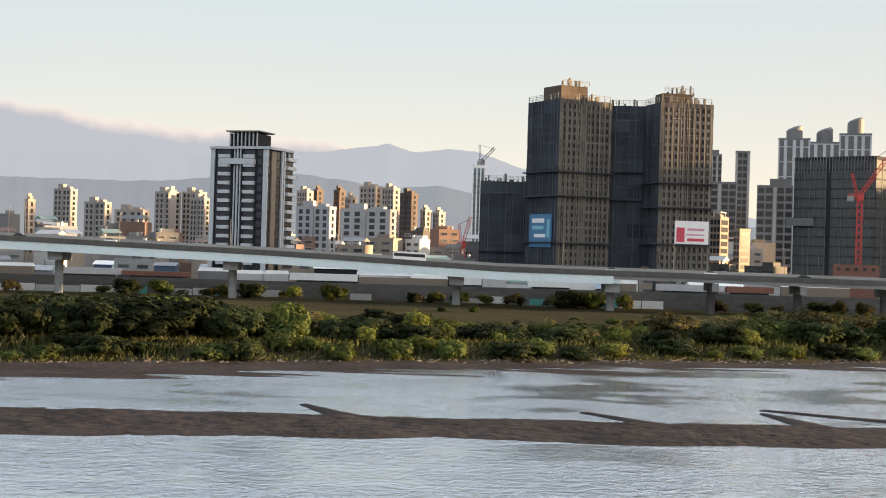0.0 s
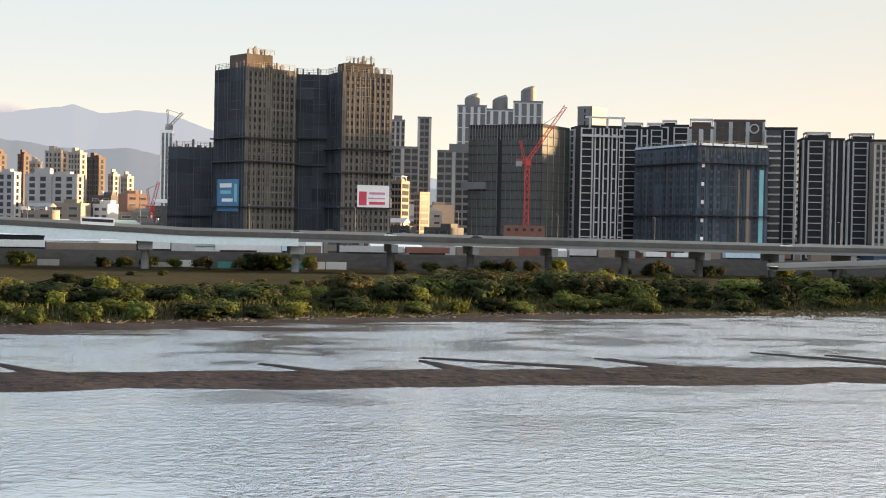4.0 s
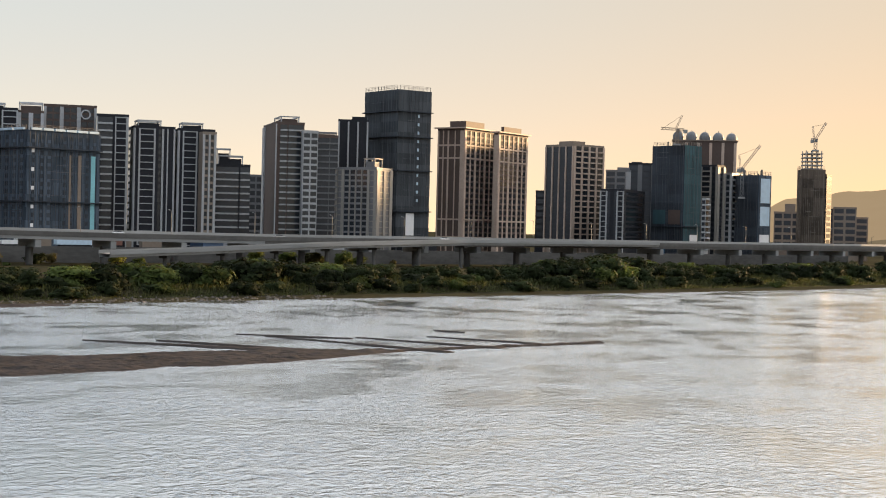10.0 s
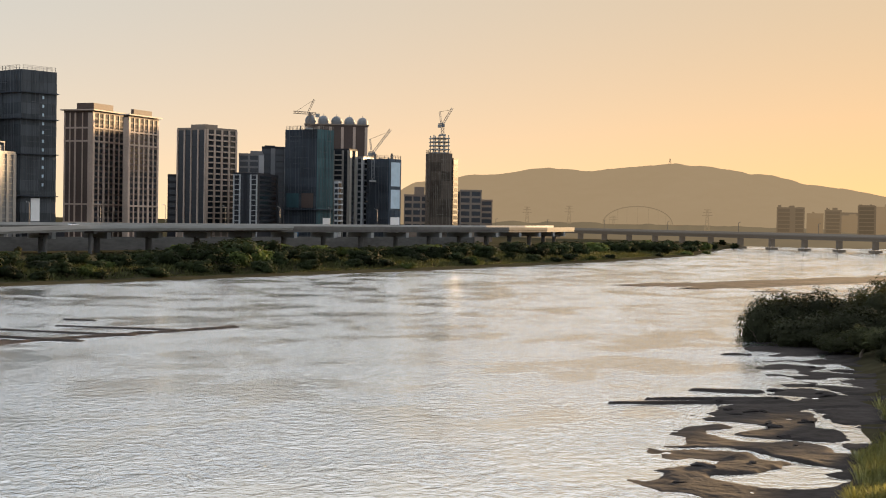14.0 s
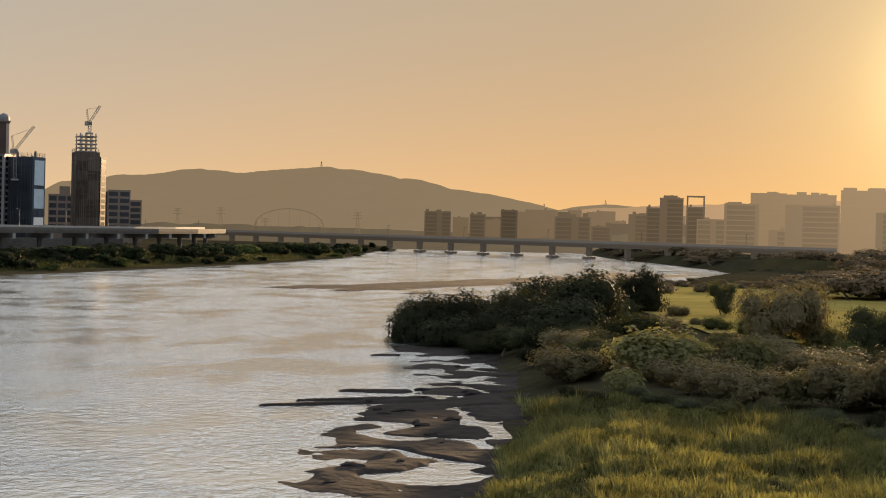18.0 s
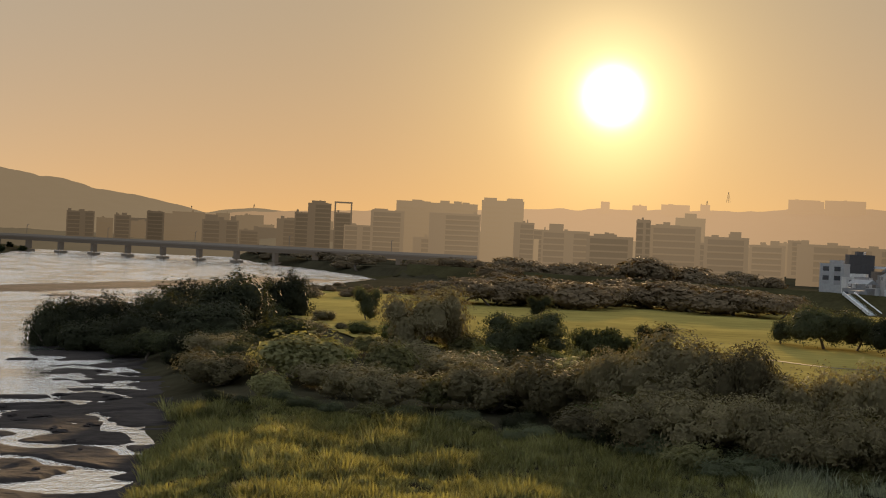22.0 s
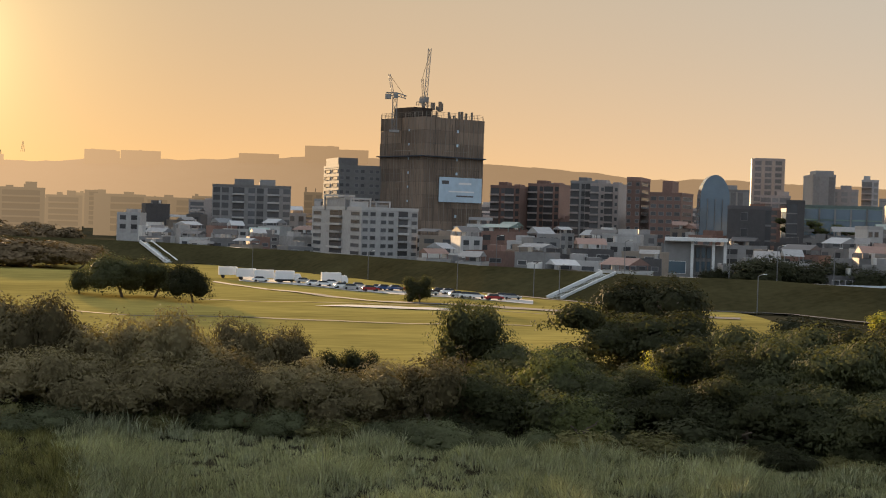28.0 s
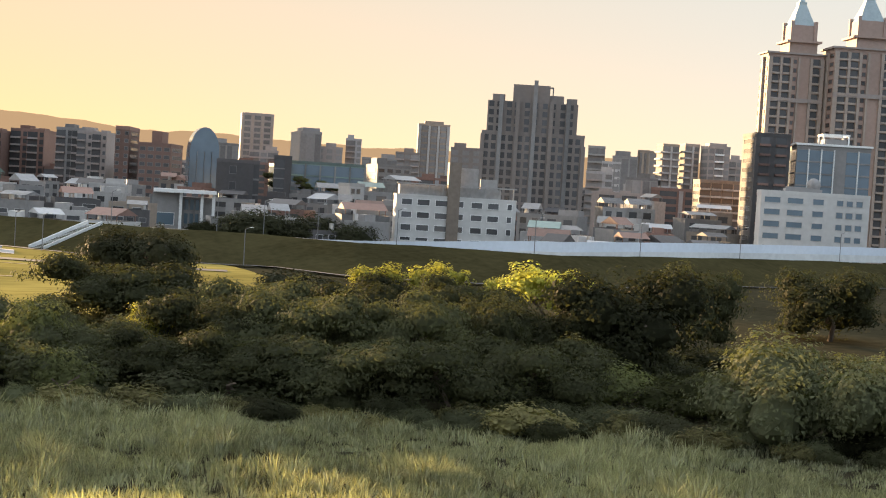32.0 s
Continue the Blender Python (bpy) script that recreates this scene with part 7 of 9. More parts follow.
# ---- trees, scrub and grass ----
def crown_mesh(name, seed, lobes, leaves, size, mat, droop=0.0, puff=0.13, level=0.5):
    """A crown: lobes (x, y, z, rx, rz) set with puffs of small leaves over a dark inner mass; level flattens the puffs into pads."""
    rng = np.random.default_rng(seed)
    vs, qs, n = [], [], 0
    vol = np.array([l[3] * l[4] for l in lobes])
    share = vol / vol.sum()
    per = 20
    for (cx, cy, cz, rx, rz), f in zip(lobes, share):
        k = max(6, int(leaves * 0.68 * f / per))
        d = rng.normal(size=(k, 3))
        d[:, 2] = np.where(d[:, 2] < -0.6, -d[:, 2], d[:, 2])
        d /= np.linalg.norm(d, axis=1)[:, None]
        bump = 0.7 + 0.45 * value_noise(d[:, 0] * 2.2 + seed * 7 + cx * 3, d[:, 1] * 2.2 + d[:, 2] * 2.0 + cy * 3) + rng.uniform(-0.08, 0.1, k)
        c = np.stack([cx + d[:, 0] * rx * bump, cy + d[:, 1] * rx * bump, cz + d[:, 2] * rz * bump], 1)
        c[:, 2] -= droop * (d[:, 0] ** 2 + d[:, 1] ** 2) * rx
        pr = puff * rng.uniform(0.6, 1.35, k)
        c, d, pr = np.repeat(c, per, 0), np.repeat(d, per, 0), np.repeat(pr, per)[:, None]
        k *= per
        o = rng.normal(size=(k, 3))
        o /= np.linalg.norm(o, axis=1)[:, None]
        o[:, 2] = np.abs(o[:, 2]) * np.where(rng.random(k) < 0.8, 1, -0.6)
        c = c + o * pr * np.array([1, 1, level]) * rng.uniform(0.75, 1.05, (k, 1))
        c[:, 2] = np.maximum(c[:, 2], 0.04)
        nrm = 0.6 * o + 0.65 * d + rng.normal(size=(k, 3)) * 0.17 + np.array([0, 0, 0.2])
        nrm /= np.linalg.norm(nrm, axis=1)[:, None]
        t = np.cross(nrm, rng.normal(size=(k, 3)))
        t /= np.linalg.norm(t, axis=1)[:, None]
        b = np.cross(nrm, t)
        s = size * rng.uniform(0.6, 1.35, (k, 1))
        # a second coat of larger leaves closes the gaps between the puffs
        m = int(leaves * 0.32 * f)
        e = rng.normal(size=(m, 3))
        e[:, 2] = np.where(e[:, 2] < -0.9, -e[:, 2], e[:, 2])
        e /= np.linalg.norm(e, axis=1)[:, None]
        c2 = np.array([cx, cy, cz]) + e * np.array([rx, rx, rz]) * rng.uniform(0.68, 0.9, (m, 1))
        c2[:, 2] = np.maximum(c2[:, 2], 0.04)
        n2 = e + rng.normal(size=(m, 3)) * 0.2
        n2 /= np.linalg.norm(n2, axis=1)[:, None]
        t2 = np.cross(n2, rng.normal(size=(m, 3)))
        t2 /= np.linalg.norm(t2, axis=1)[:, None]
        c, nrm, t, b = np.concatenate([c, c2]), np.concatenate([nrm, n2]), np.concatenate([t, t2]), np.concatenate([b, np.cross(n2, t2)])
        s = np.concatenate([s, size * 1.5 * rng.uniform(0.7, 1.3, (m, 1))])
        k += m
        leaf = np.stack([c - t * s * 0.5 - b * s * 0.35, c + t * s * 0.6, c - t * s * 0.15 + b * s * 0.55 + nrm * s * 0.1], 1)
        vs.append(leaf.reshape(-1, 3))
        qs.append(n + np.arange(k * 3).reshape(k, 3))
        n += 3 * k
        # inner mass
        m, r = 7, 11
        th, ph = np.meshgrid(np.linspace(0.06, pi - 0.06, m), np.linspace(0, 2 * pi, r), indexing="ij")
        rad = 0.46 + 0.2 * value_noise(np.sin(th) * np.cos(ph) * 2 + 5 + seed, np.sin(th) * np.sin(ph) * 2 + np.cos(th) * 2)
        g = np.stack([cx + rx * rad * np.sin(th) * np.cos(ph), cy + rx * rad * np.sin(th) * np.sin(ph), np.maximum(cz + rz * rad * np.cos(th), 0.05)], -1).reshape(-1, 3)
        vs.append(g)
        flip = grid_quads(m, r)[:, ::-1]
        qs.append(n + np.concatenate([flip[:, :3], flip[:, [0, 2, 3]]]))
        n += len(g)
    return sheet(name, np.concatenate(vs), np.concatenate(qs), mat, False)


def trunk_mesh(name, h, r, limbs, seed, spread):
    rng = random.Random(seed)
    bm = bmesh.new()
    rings = []
    for k in range(5):
        f = k / 4
        x, y = 0.25 * sin(f * 3 + seed), 0.2 * cos(f * 2.5 + seed) - 0.2
        rr = r * (1.25 - 0.7 * f)
        rings.append([bm.verts.new((x + rr * cos(a * pi / 4), y + rr * sin(a * pi / 4), -0.4 + f * (h + 0.4))) for a in range(8)])
    for a, b in zip(rings, rings[1:]):
        for i in range(8):
            bm.faces.new((a[i], a[(i + 1) % 8], b[(i + 1) % 8], b[i]))
    top = Vector((0.25 * sin(3 + seed), 0.2 * cos(2.5 + seed) - 0.2, h * 0.9))
    for k in range(limbs):
        a = 2 * pi * k / limbs + rng.uniform(-0.4, 0.4)
        start = top * rng.uniform(0.6, 1.0)
        mid = start + Vector((cos(a), sin(a), 0.9)) * spread * 0.45
        add_bar(bm, start, mid, r * 0.8)
        add_bar(bm, mid, mid + Vector((cos(a + 0.4), sin(a + 0.4), 0.5)) * spread * 0.45, r * 0.45)
    mesh = bpy.data.meshes.new(name)
    bm.to_mesh(mesh)
    bm.free()
    mesh.materials.append(BARK)
    return mesh


def lobes_of(seed, n, rx, z, spread, r, flat, tier=1.0):
    rng = random.Random(seed)
    out = [(0, 0, z, rx, rx * flat)]
    for k in range(n):
        a = 2 * pi * k / n + rng.uniform(-0.5, 0.5)
        q = spread * rng.uniform(0.7, 1.1)
        rr = r * rng.uniform(0.75, 1.25)
        out.append((q * cos(a), q * sin(a), z + rng.uniform(-0.5, 0.35) * rx * flat * tier, rr, rr * flat * rng.uniform(0.8, 1.2)))
    return out


# kinds of tree, all about 1 unit high: name, label, lobes, leaves, clump size, leaf material, trunk height, limbs
KINDS = []


def kind(name, label, seed, n, rx, z, spread, r, flat, leaves, size, mat, th, limbs, droop=0.0, puff=0.13, level=0.6, tier=1.0):
    crown = crown_mesh("crown", seed, lobes_of(seed, n, rx, z, spread, r, flat, tier), leaves, size, mat, droop, puff, level)
    top = max(v.co.z for v in crown.vertices)
    KINDS.append((name, label, crown, trunk_mesh("trunk", th, 0.04, limbs, seed, rx * 0.75), top))


kind("round_bush", "dense rounded olive-green bush on the river bank", 1, 7, 0.4, 0.42, 0.38, 0.28, 1.0, 5200, 0.034, LEAF, 0.35, 4)
kind("thicket_bush", "dark green thicket bush on the river bank", 2, 8, 0.42, 0.38, 0.44, 0.27, 1.0, 5200, 0.034, LEAF_DARK, 0.35, 4)
kind("willow_shrub", "yellow-green willow shrub on the river bank", 3, 7, 0.34, 0.46, 0.3, 0.25, 1.2, 3400, 0.054, LEAF_OLIVE, 0.35, 4, 0.2, 0.1, 1.3)
kind("spreading_tree", "flat-topped spreading green tree with bare lower limbs", 4, 10, 0.44, 0.62, 0.58, 0.3, 0.52, 4400, 0.048, LEAF, 0.5, 6, 0.0, 0.15, 0.35)
kind("broad_tree", "dark broad-crowned tree with several limbs", 5, 11, 0.42, 0.52, 0.46, 0.29, 0.8, 12000, 0.027, LEAF_DARK, 0.45, 6, 0.1, 0.13, 0.5, 1.8)
kind("scrub_bush", "olive scrub bush with loose leaves", 6, 7, 0.34, 0.36, 0.44, 0.24, 1.0, 2800, 0.048, LEAF_OLIVE, 0.3, 4, 0.1, 0.11, 1.0)
# lighter crowns for the farther bank
kind("round_bush", "dense rounded green bush on the far bank", 11, 6, 0.42, 0.42, 0.36, 0.3, 1.0, 1100, 0.085, LEAF_BANK, 0.35, 3, 0.0, 0.16)
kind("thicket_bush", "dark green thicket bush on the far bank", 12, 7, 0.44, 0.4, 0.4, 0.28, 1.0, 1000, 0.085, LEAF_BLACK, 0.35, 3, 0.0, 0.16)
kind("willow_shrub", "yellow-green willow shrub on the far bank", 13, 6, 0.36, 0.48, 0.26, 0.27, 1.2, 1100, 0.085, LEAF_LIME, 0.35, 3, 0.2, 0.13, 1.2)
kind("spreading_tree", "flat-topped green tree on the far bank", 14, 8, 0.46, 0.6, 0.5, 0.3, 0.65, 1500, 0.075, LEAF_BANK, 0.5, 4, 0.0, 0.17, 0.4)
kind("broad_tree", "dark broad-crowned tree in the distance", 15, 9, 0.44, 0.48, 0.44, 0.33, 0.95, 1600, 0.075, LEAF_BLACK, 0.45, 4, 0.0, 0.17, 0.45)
kind("scrub_bush", "olive scrub bush on the far bank", 16, 6, 0.36, 0.36, 0.42, 0.24, 1.0, 900, 0.09, LEAF_BANK, 0.3, 3, 0.1, 0.13, 1.0)
kind("brown_shrub", "thin brown shrub with withered leaves", 21, 7, 0.34, 0.42, 0.36, 0.22, 1.15, 1000, 0.075, LEAF_BROWN, 0.4, 6, 0.0, 0.12, 1.0)
kind("brown_tree", "small olive-brown tree with a thin crown", 22, 8, 0.4, 0.6, 0.42, 0.26, 0.75, 1200, 0.07, LEAF_BROWN, 0.5, 6, 0.0, 0.15, 0.5)
kind("grey_willow", "grey-green willow shrub with soft drooping twigs", 23, 9, 0.4, 0.42, 0.42, 0.28, 0.95, 7500, 0.027, LEAF_GREY, 0.3, 5, 0.15, 0.1, 1.3)
kind("sunlit_tree", "tree with leaves painted a sunlit yellow-green", 24, 8, 0.4, 0.6, 0.36, 0.3, 0.9, 3600, 0.050, LEAF_YELLOW, 0.45, 6, 0.1, 0.13, 0.8)
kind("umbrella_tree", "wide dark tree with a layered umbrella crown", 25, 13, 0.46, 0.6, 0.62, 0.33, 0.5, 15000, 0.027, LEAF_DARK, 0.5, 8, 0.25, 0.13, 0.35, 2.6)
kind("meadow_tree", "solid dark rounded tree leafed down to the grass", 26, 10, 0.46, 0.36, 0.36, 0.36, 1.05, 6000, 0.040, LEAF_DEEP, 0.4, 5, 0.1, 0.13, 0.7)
kind("dusk_tree", "brown-green tree with evening haze painted into its leaves", 27, 8, 0.44, 0.5, 0.44, 0.32, 0.85, 2600, 0.055, LEAF_DUSK, 0.45, 4, 0.1, 0.12, 0.7)
kind("dusk_bush", "brown-green bush with evening haze painted into its leaves", 28, 7, 0.42, 0.4, 0.42, 0.28, 1.0, 2200, 0.06, LEAF_DUSK, 0.35, 3, 0.1, 0.12, 0.7)
kind("umber_tree", "brown-green tree with a broad uneven crown, leaves paled for sun glare", 29, 11, 0.42, 0.55, 0.52, 0.3, 0.65, 11000, 0.028, LEAF_UMBER, 0.45, 6, 0.15, 0.13, 0.45, 2.0)
kind("umber_bush", "brown-olive bush in front of the meadow, leaves paled for sun glare", 30, 8, 0.4, 0.38, 0.42, 0.27, 1.0, 5000, 0.036, LEAF_UMBER, 0.35, 4, 0.1, 0.12, 0.8)
kind("shade_tree", "broad dark shade tree on short trunks on the meadow", 31, 10, 0.5, 0.54, 0.44, 0.38, 0.78, 9000, 0.032, LEAF_DARK, 0.45, 6, 0.3, 0.14, 0.5)


def plant(k, x, y, h, wide=1.0, turn=0.0, group="scrub along the river"):
    name, label, crown, trunk, top = KINDS[k]
    z = float(land(np.array(x), np.array(y))) - 0.15
    s = h / top
    m = Matrix.Translation((x, y, z)) @ Matrix.Rotation(turn, 4, "Z") @ Matrix.Diagonal((s * wide, s * wide, s, 1))
    is_tree = "tree" in name
    split = is_tree or (h > 4.5 and group == "scrub on the near bank")
    root = new(name, None if split else crown)
    tagged(root, label, "tree" if is_tree else "bush", group)
    root.matrix_basis = m
    if split:
        link("trunk" if is_tree else "stem", trunk, None, root)
        link("crown", crown, None, root)
    return root


def scrub_top_north(az):
    return np.interp(az, [-20, -15.5, -13.5, -9.7, -7.7, -5.3, -3.6, -0.8, 0.4, 2.0, 7.4, 10, 13.2, 14.8, 15.6, 17.4, 19.8, 22.1, 24.3, 28.7, 30.4, 31.9, 38.8, 41.6, 44.3, 46, 48.7, 53.1, 57.5, 61.7, 64],
                     [-1.68, -1.68, -1.84, -1.55, -2.11, -1.95, -2.61, -2.14, -2.51, -2.36, -2.39, -1.85, -1.63, -1.61, -1.82, -1.4, -1.88, -1.84, -1.58, -1.5, -1.25, -1.44, -1.48, -1.21, -0.76, -1.13, -1.12, -0.87, -0.77, -0.56, -0.64])


def scrub_top_south(az):
    return np.interp(az, [63.7, 64, 64.9, 69.3, 70.6, 72.3, 73.7, 74.1, 75.9, 77, 79.1, 80.6, 82.3, 85.2, 88.1, 89.6, 91.7, 94, 96.7, 98.2, 100.2, 101.1, 102.9, 104.7, 106, 107.9, 109.5, 111.3, 113.4, 115.9, 118.5, 121.3, 126.3, 127.5, 129, 130.7, 132.5, 135.1, 137.2, 138.4, 139.7, 143.2],
                     [-3.85, -3.3, -2.67, -2.35, -1.75, -1.35, -1.41, -2.27, -3.08, -2.71, -1.96, -2.76, -3.11, -3.32, -2.82, -3.38, -4.13, -4.41, -3.81, -4.36, -4.63, -5.27, -5.34, -5.84, -5.14, -3.54, -4.15, -4.31, -3.46, -4.24, -4.55, -4.18, -3.22, -4.03, -3.71, -2.72, -3.04, -2.64, -2.92, -3.92, -2.52, -1.63])


def grass_far(az):
    return np.interp(az, [60, 69, 77.6, 89.8, 98, 107, 120, 131, 142, 150], [195, 174, 150, 126, 119, 116, 114, 112, 114, 116])


def scrub_far(az):
    return np.interp(az, [63, 66, 70, 73, 76, 80, 91, 100, 108, 117, 129, 146], [285, 300, 380, 420, 340, 320, 268, 225, 240, 262, 255, 260])


def scatter_north():
    rng = random.Random(11)
    az = -19.0
    while az < 63.2:
        t = tan(radians(az))
        # distance along this bearing at which the shore is met
        ys = np.linspace(240, 600, 361)
        hit = ys[np.argmax(ys > north_shore(ys * t))]
        for row, depth in enumerate((12.5, 26, 44, 58)):
            y = hit + depth + rng.uniform(-4, 4)
            a = az + rng.uniform(-0.45, 0.45)
            x = y * tan(radians(a))
            d = math.hypot(x, y)
            limit = 22 + d * tan(radians(float(scrub_top_north(a)))) - 3.0
            h = limit * rng.uniform(0.9, 1.04) if row == 3 else min(limit * 0.92, ((3.4, 8.0, 9.5) if az < -2 else (3.2, 6.0, 8.0) if az < 15 else (3.8, 6.6, 8.4))[row] * rng.uniform(0.6, 1.35))
            if h < 1.6 or (row < 3 and rng.random() < 0.16):
                continue
            pick = rng.choice(((1, 4, 4, 1, 3) if a < -6 else (0, 1, 4, 3, 6, 7, 2, 6, 5) if a < 20 else (1, 4, 1, 4, 4, 1, 0)) if row > 1 else ((1, 4, 1, 1, 5) if a < -6 else (0, 1, 1, 6, 5, 2, 1) if a < 20 else (1, 1, 4, 5, 1)))
            plant(pick + 6, x, y, h, rng.uniform(1.0, 1.45) if h > 4 else rng.uniform(1.3, 1.9), rng.uniform(0, 6.28))
        az += 0.85 if az > 8 else 0.95


def scatter_south():
    """Low growth that fills the ground between the standing trees."""
    rng = random.Random(12)
    az = 63.9
    while az < 146:
        r1, r0 = float(scrub_far(az)), float(grass_far(az))
        spots = [(r0 + 9 + (r1 * 0.9 - r0 - 9) * (k + rng.random()) / 3, False) for k in range(3 if 70 < az < 97 else 2)]
        spots.append((r0 + rng.uniform(3, 9), True))
        if az > 106:
            spots.append((r0 + rng.uniform(1, 12), True))
        for r, low in spots:
            a = az + rng.uniform(-0.6, 0.6)
            x, y = r * sin(radians(a)), r * cos(radians(a))
            if south_shore(x) - y < 3 or (a < 71.5 and r < 262 and south_shore(x) - y < 24):
                continue
            limit = 22 + r * tan(radians(float(scrub_top_south(a)))) - float(land(np.array(x), np.array(y)))
            h = min(limit * 0.7, rng.uniform(1.4, 3.0)) if low else min(limit * rng.uniform(0.45, 0.8), rng.uniform(3.6, 5.6))
            if h < 1.3:
                continue
            pick = 1 if az < 72 else rng.choice((14, 5, 1, 14) if low else (21, 21, 0, 21, 2) if a < 106 else (1, 1, 0, 1))
            plant(pick, x, y, h, rng.uniform(1.1, 1.9), rng.uniform(0, 6.28), "scrub on the near bank")
        az += 1.15


scatter_north()
scatter_south()
wood = random.Random(77)
for k in range(66):
    x = wood.uniform(420, 1120)
    y = float(north_shore(x)) + wood.uniform(55, 150)
    d = math.hypot(x, y)
    a = math.degrees(math.atan2(x, y))
    h = min(9.0, 22 + d * tan(radians(float(scrub_top_north(a)) - wood.uniform(0.0, 0.25))) - 3.2)
    if h > 2.5 and y < 535:
        plant(wood.choice((6, 7, 7, 10, 9)), x, y, h, wood.uniform(1.2, 1.8), wood.uniform(0, 6), "woods on the far flood plain")
for k, az, e, wide in ((10, -10.14, -1.52, 3.9), (7, -12.2, -2.1, 2.2), (8, -0.87, -1.95, 1.7), (6, -5.36, -1.86, 1.5), (7, -2.6, -2.3, 2.4), (10, 16.5, -1.5, 2.6), (8, 18.3, -1.47, 1.5), (13, 8.3, -1.8, 2.3), (13, 13.5, -1.53, 2.0),
                       (10, -7.85, -2.1, 2.4), (7, -3.8, -2.4, 1.6), (12, 11.0, -2.1, 1.9), (10, 1.5, -2.45, 2.2), (11, 4.8, -2.3, 2.6), (10, -13.9, -1.8, 3.0), (9, 23.6, -1.7, 2.2), (10, 30.4, -1.3, 2.4), (10, 44.2, -0.8, 2.0)):
    ys = np.linspace(240, 600, 361)
    r = (ys[np.argmax(ys > north_shore(ys * tan(radians(az))))] + 30) / cos(radians(az))
    h = 19 + r * tan(radians(e))
    plant(k, r * sin(radians(az)), r * cos(radians(az)), h, r * radians(wide) / (h * 1.5), az, "scrub along the river")
verge = random.Random(91)
for k in range(64):
    x = verge.uniform(-230, 260)
    y = float(north_shore(x)) + verge.uniform(62, 190)
    if y < 540:
        plant(verge.choice((12, 6, 7, 11, 8)), x, y, verge.uniform(1.2, 3.6), verge.uniform(1.2, 2.2), verge.uniform(0, 6), "scrub on the far flood plain")
for k in range(64):
    x = verge.uniform(-215, 420)
    plant(verge.choice((12, 12, 8, 7, 11, 6)), x, verge.uniform(552, 567), verge.uniform(2.5, 7.0), verge.uniform(0.8, 1.3), verge.uniform(0, 6), "trees before the flood wall")
def stand(k, az, r, h, width, group="scrub on the near bank"):
    """A plant by bearing and distance, with its height and the width of its crown in metres."""
    name, label, crown, trunk, top = KINDS[k]
    span = max(v.co.x for v in crown.vertices) - min(v.co.x for v in crown.vertices)
    plant(k, r * sin(radians(az)), r * cos(radians(az)), h * 1.15, width / (span * h / top), az * 7.0, group)


# single trees on the meadow and at the levee's foot
for k, az, r, h, width in ((4, 76.5, 339, 7.7, 6.5), (4, 83.2, 408, 5.5, 7.1), (4, 87.7, 268, 6.0, 7.3), (22, 92.7, 326, 6.4, 8), (22, 93.9, 320, 9.0, 15), (22, 95.1, 316, 8.6, 13), (22, 96.6, 306, 8.0, 11), (4, 105.5, 325, 6.0, 7.4),
                           (17, 113.6, 272, 9.2, 12), (17, 115.5, 268, 9.6, 14), (17, 121.0, 240, 5.1, 14), (17, 118.7, 398, 9.6, 20), (17, 120.6, 405, 9.0, 20), (17, 122.4, 402, 7.4, 17), (22, 117.0, 404, 6.0, 11)):
    stand(k, az, r, h, width, "single trees on the meadow")
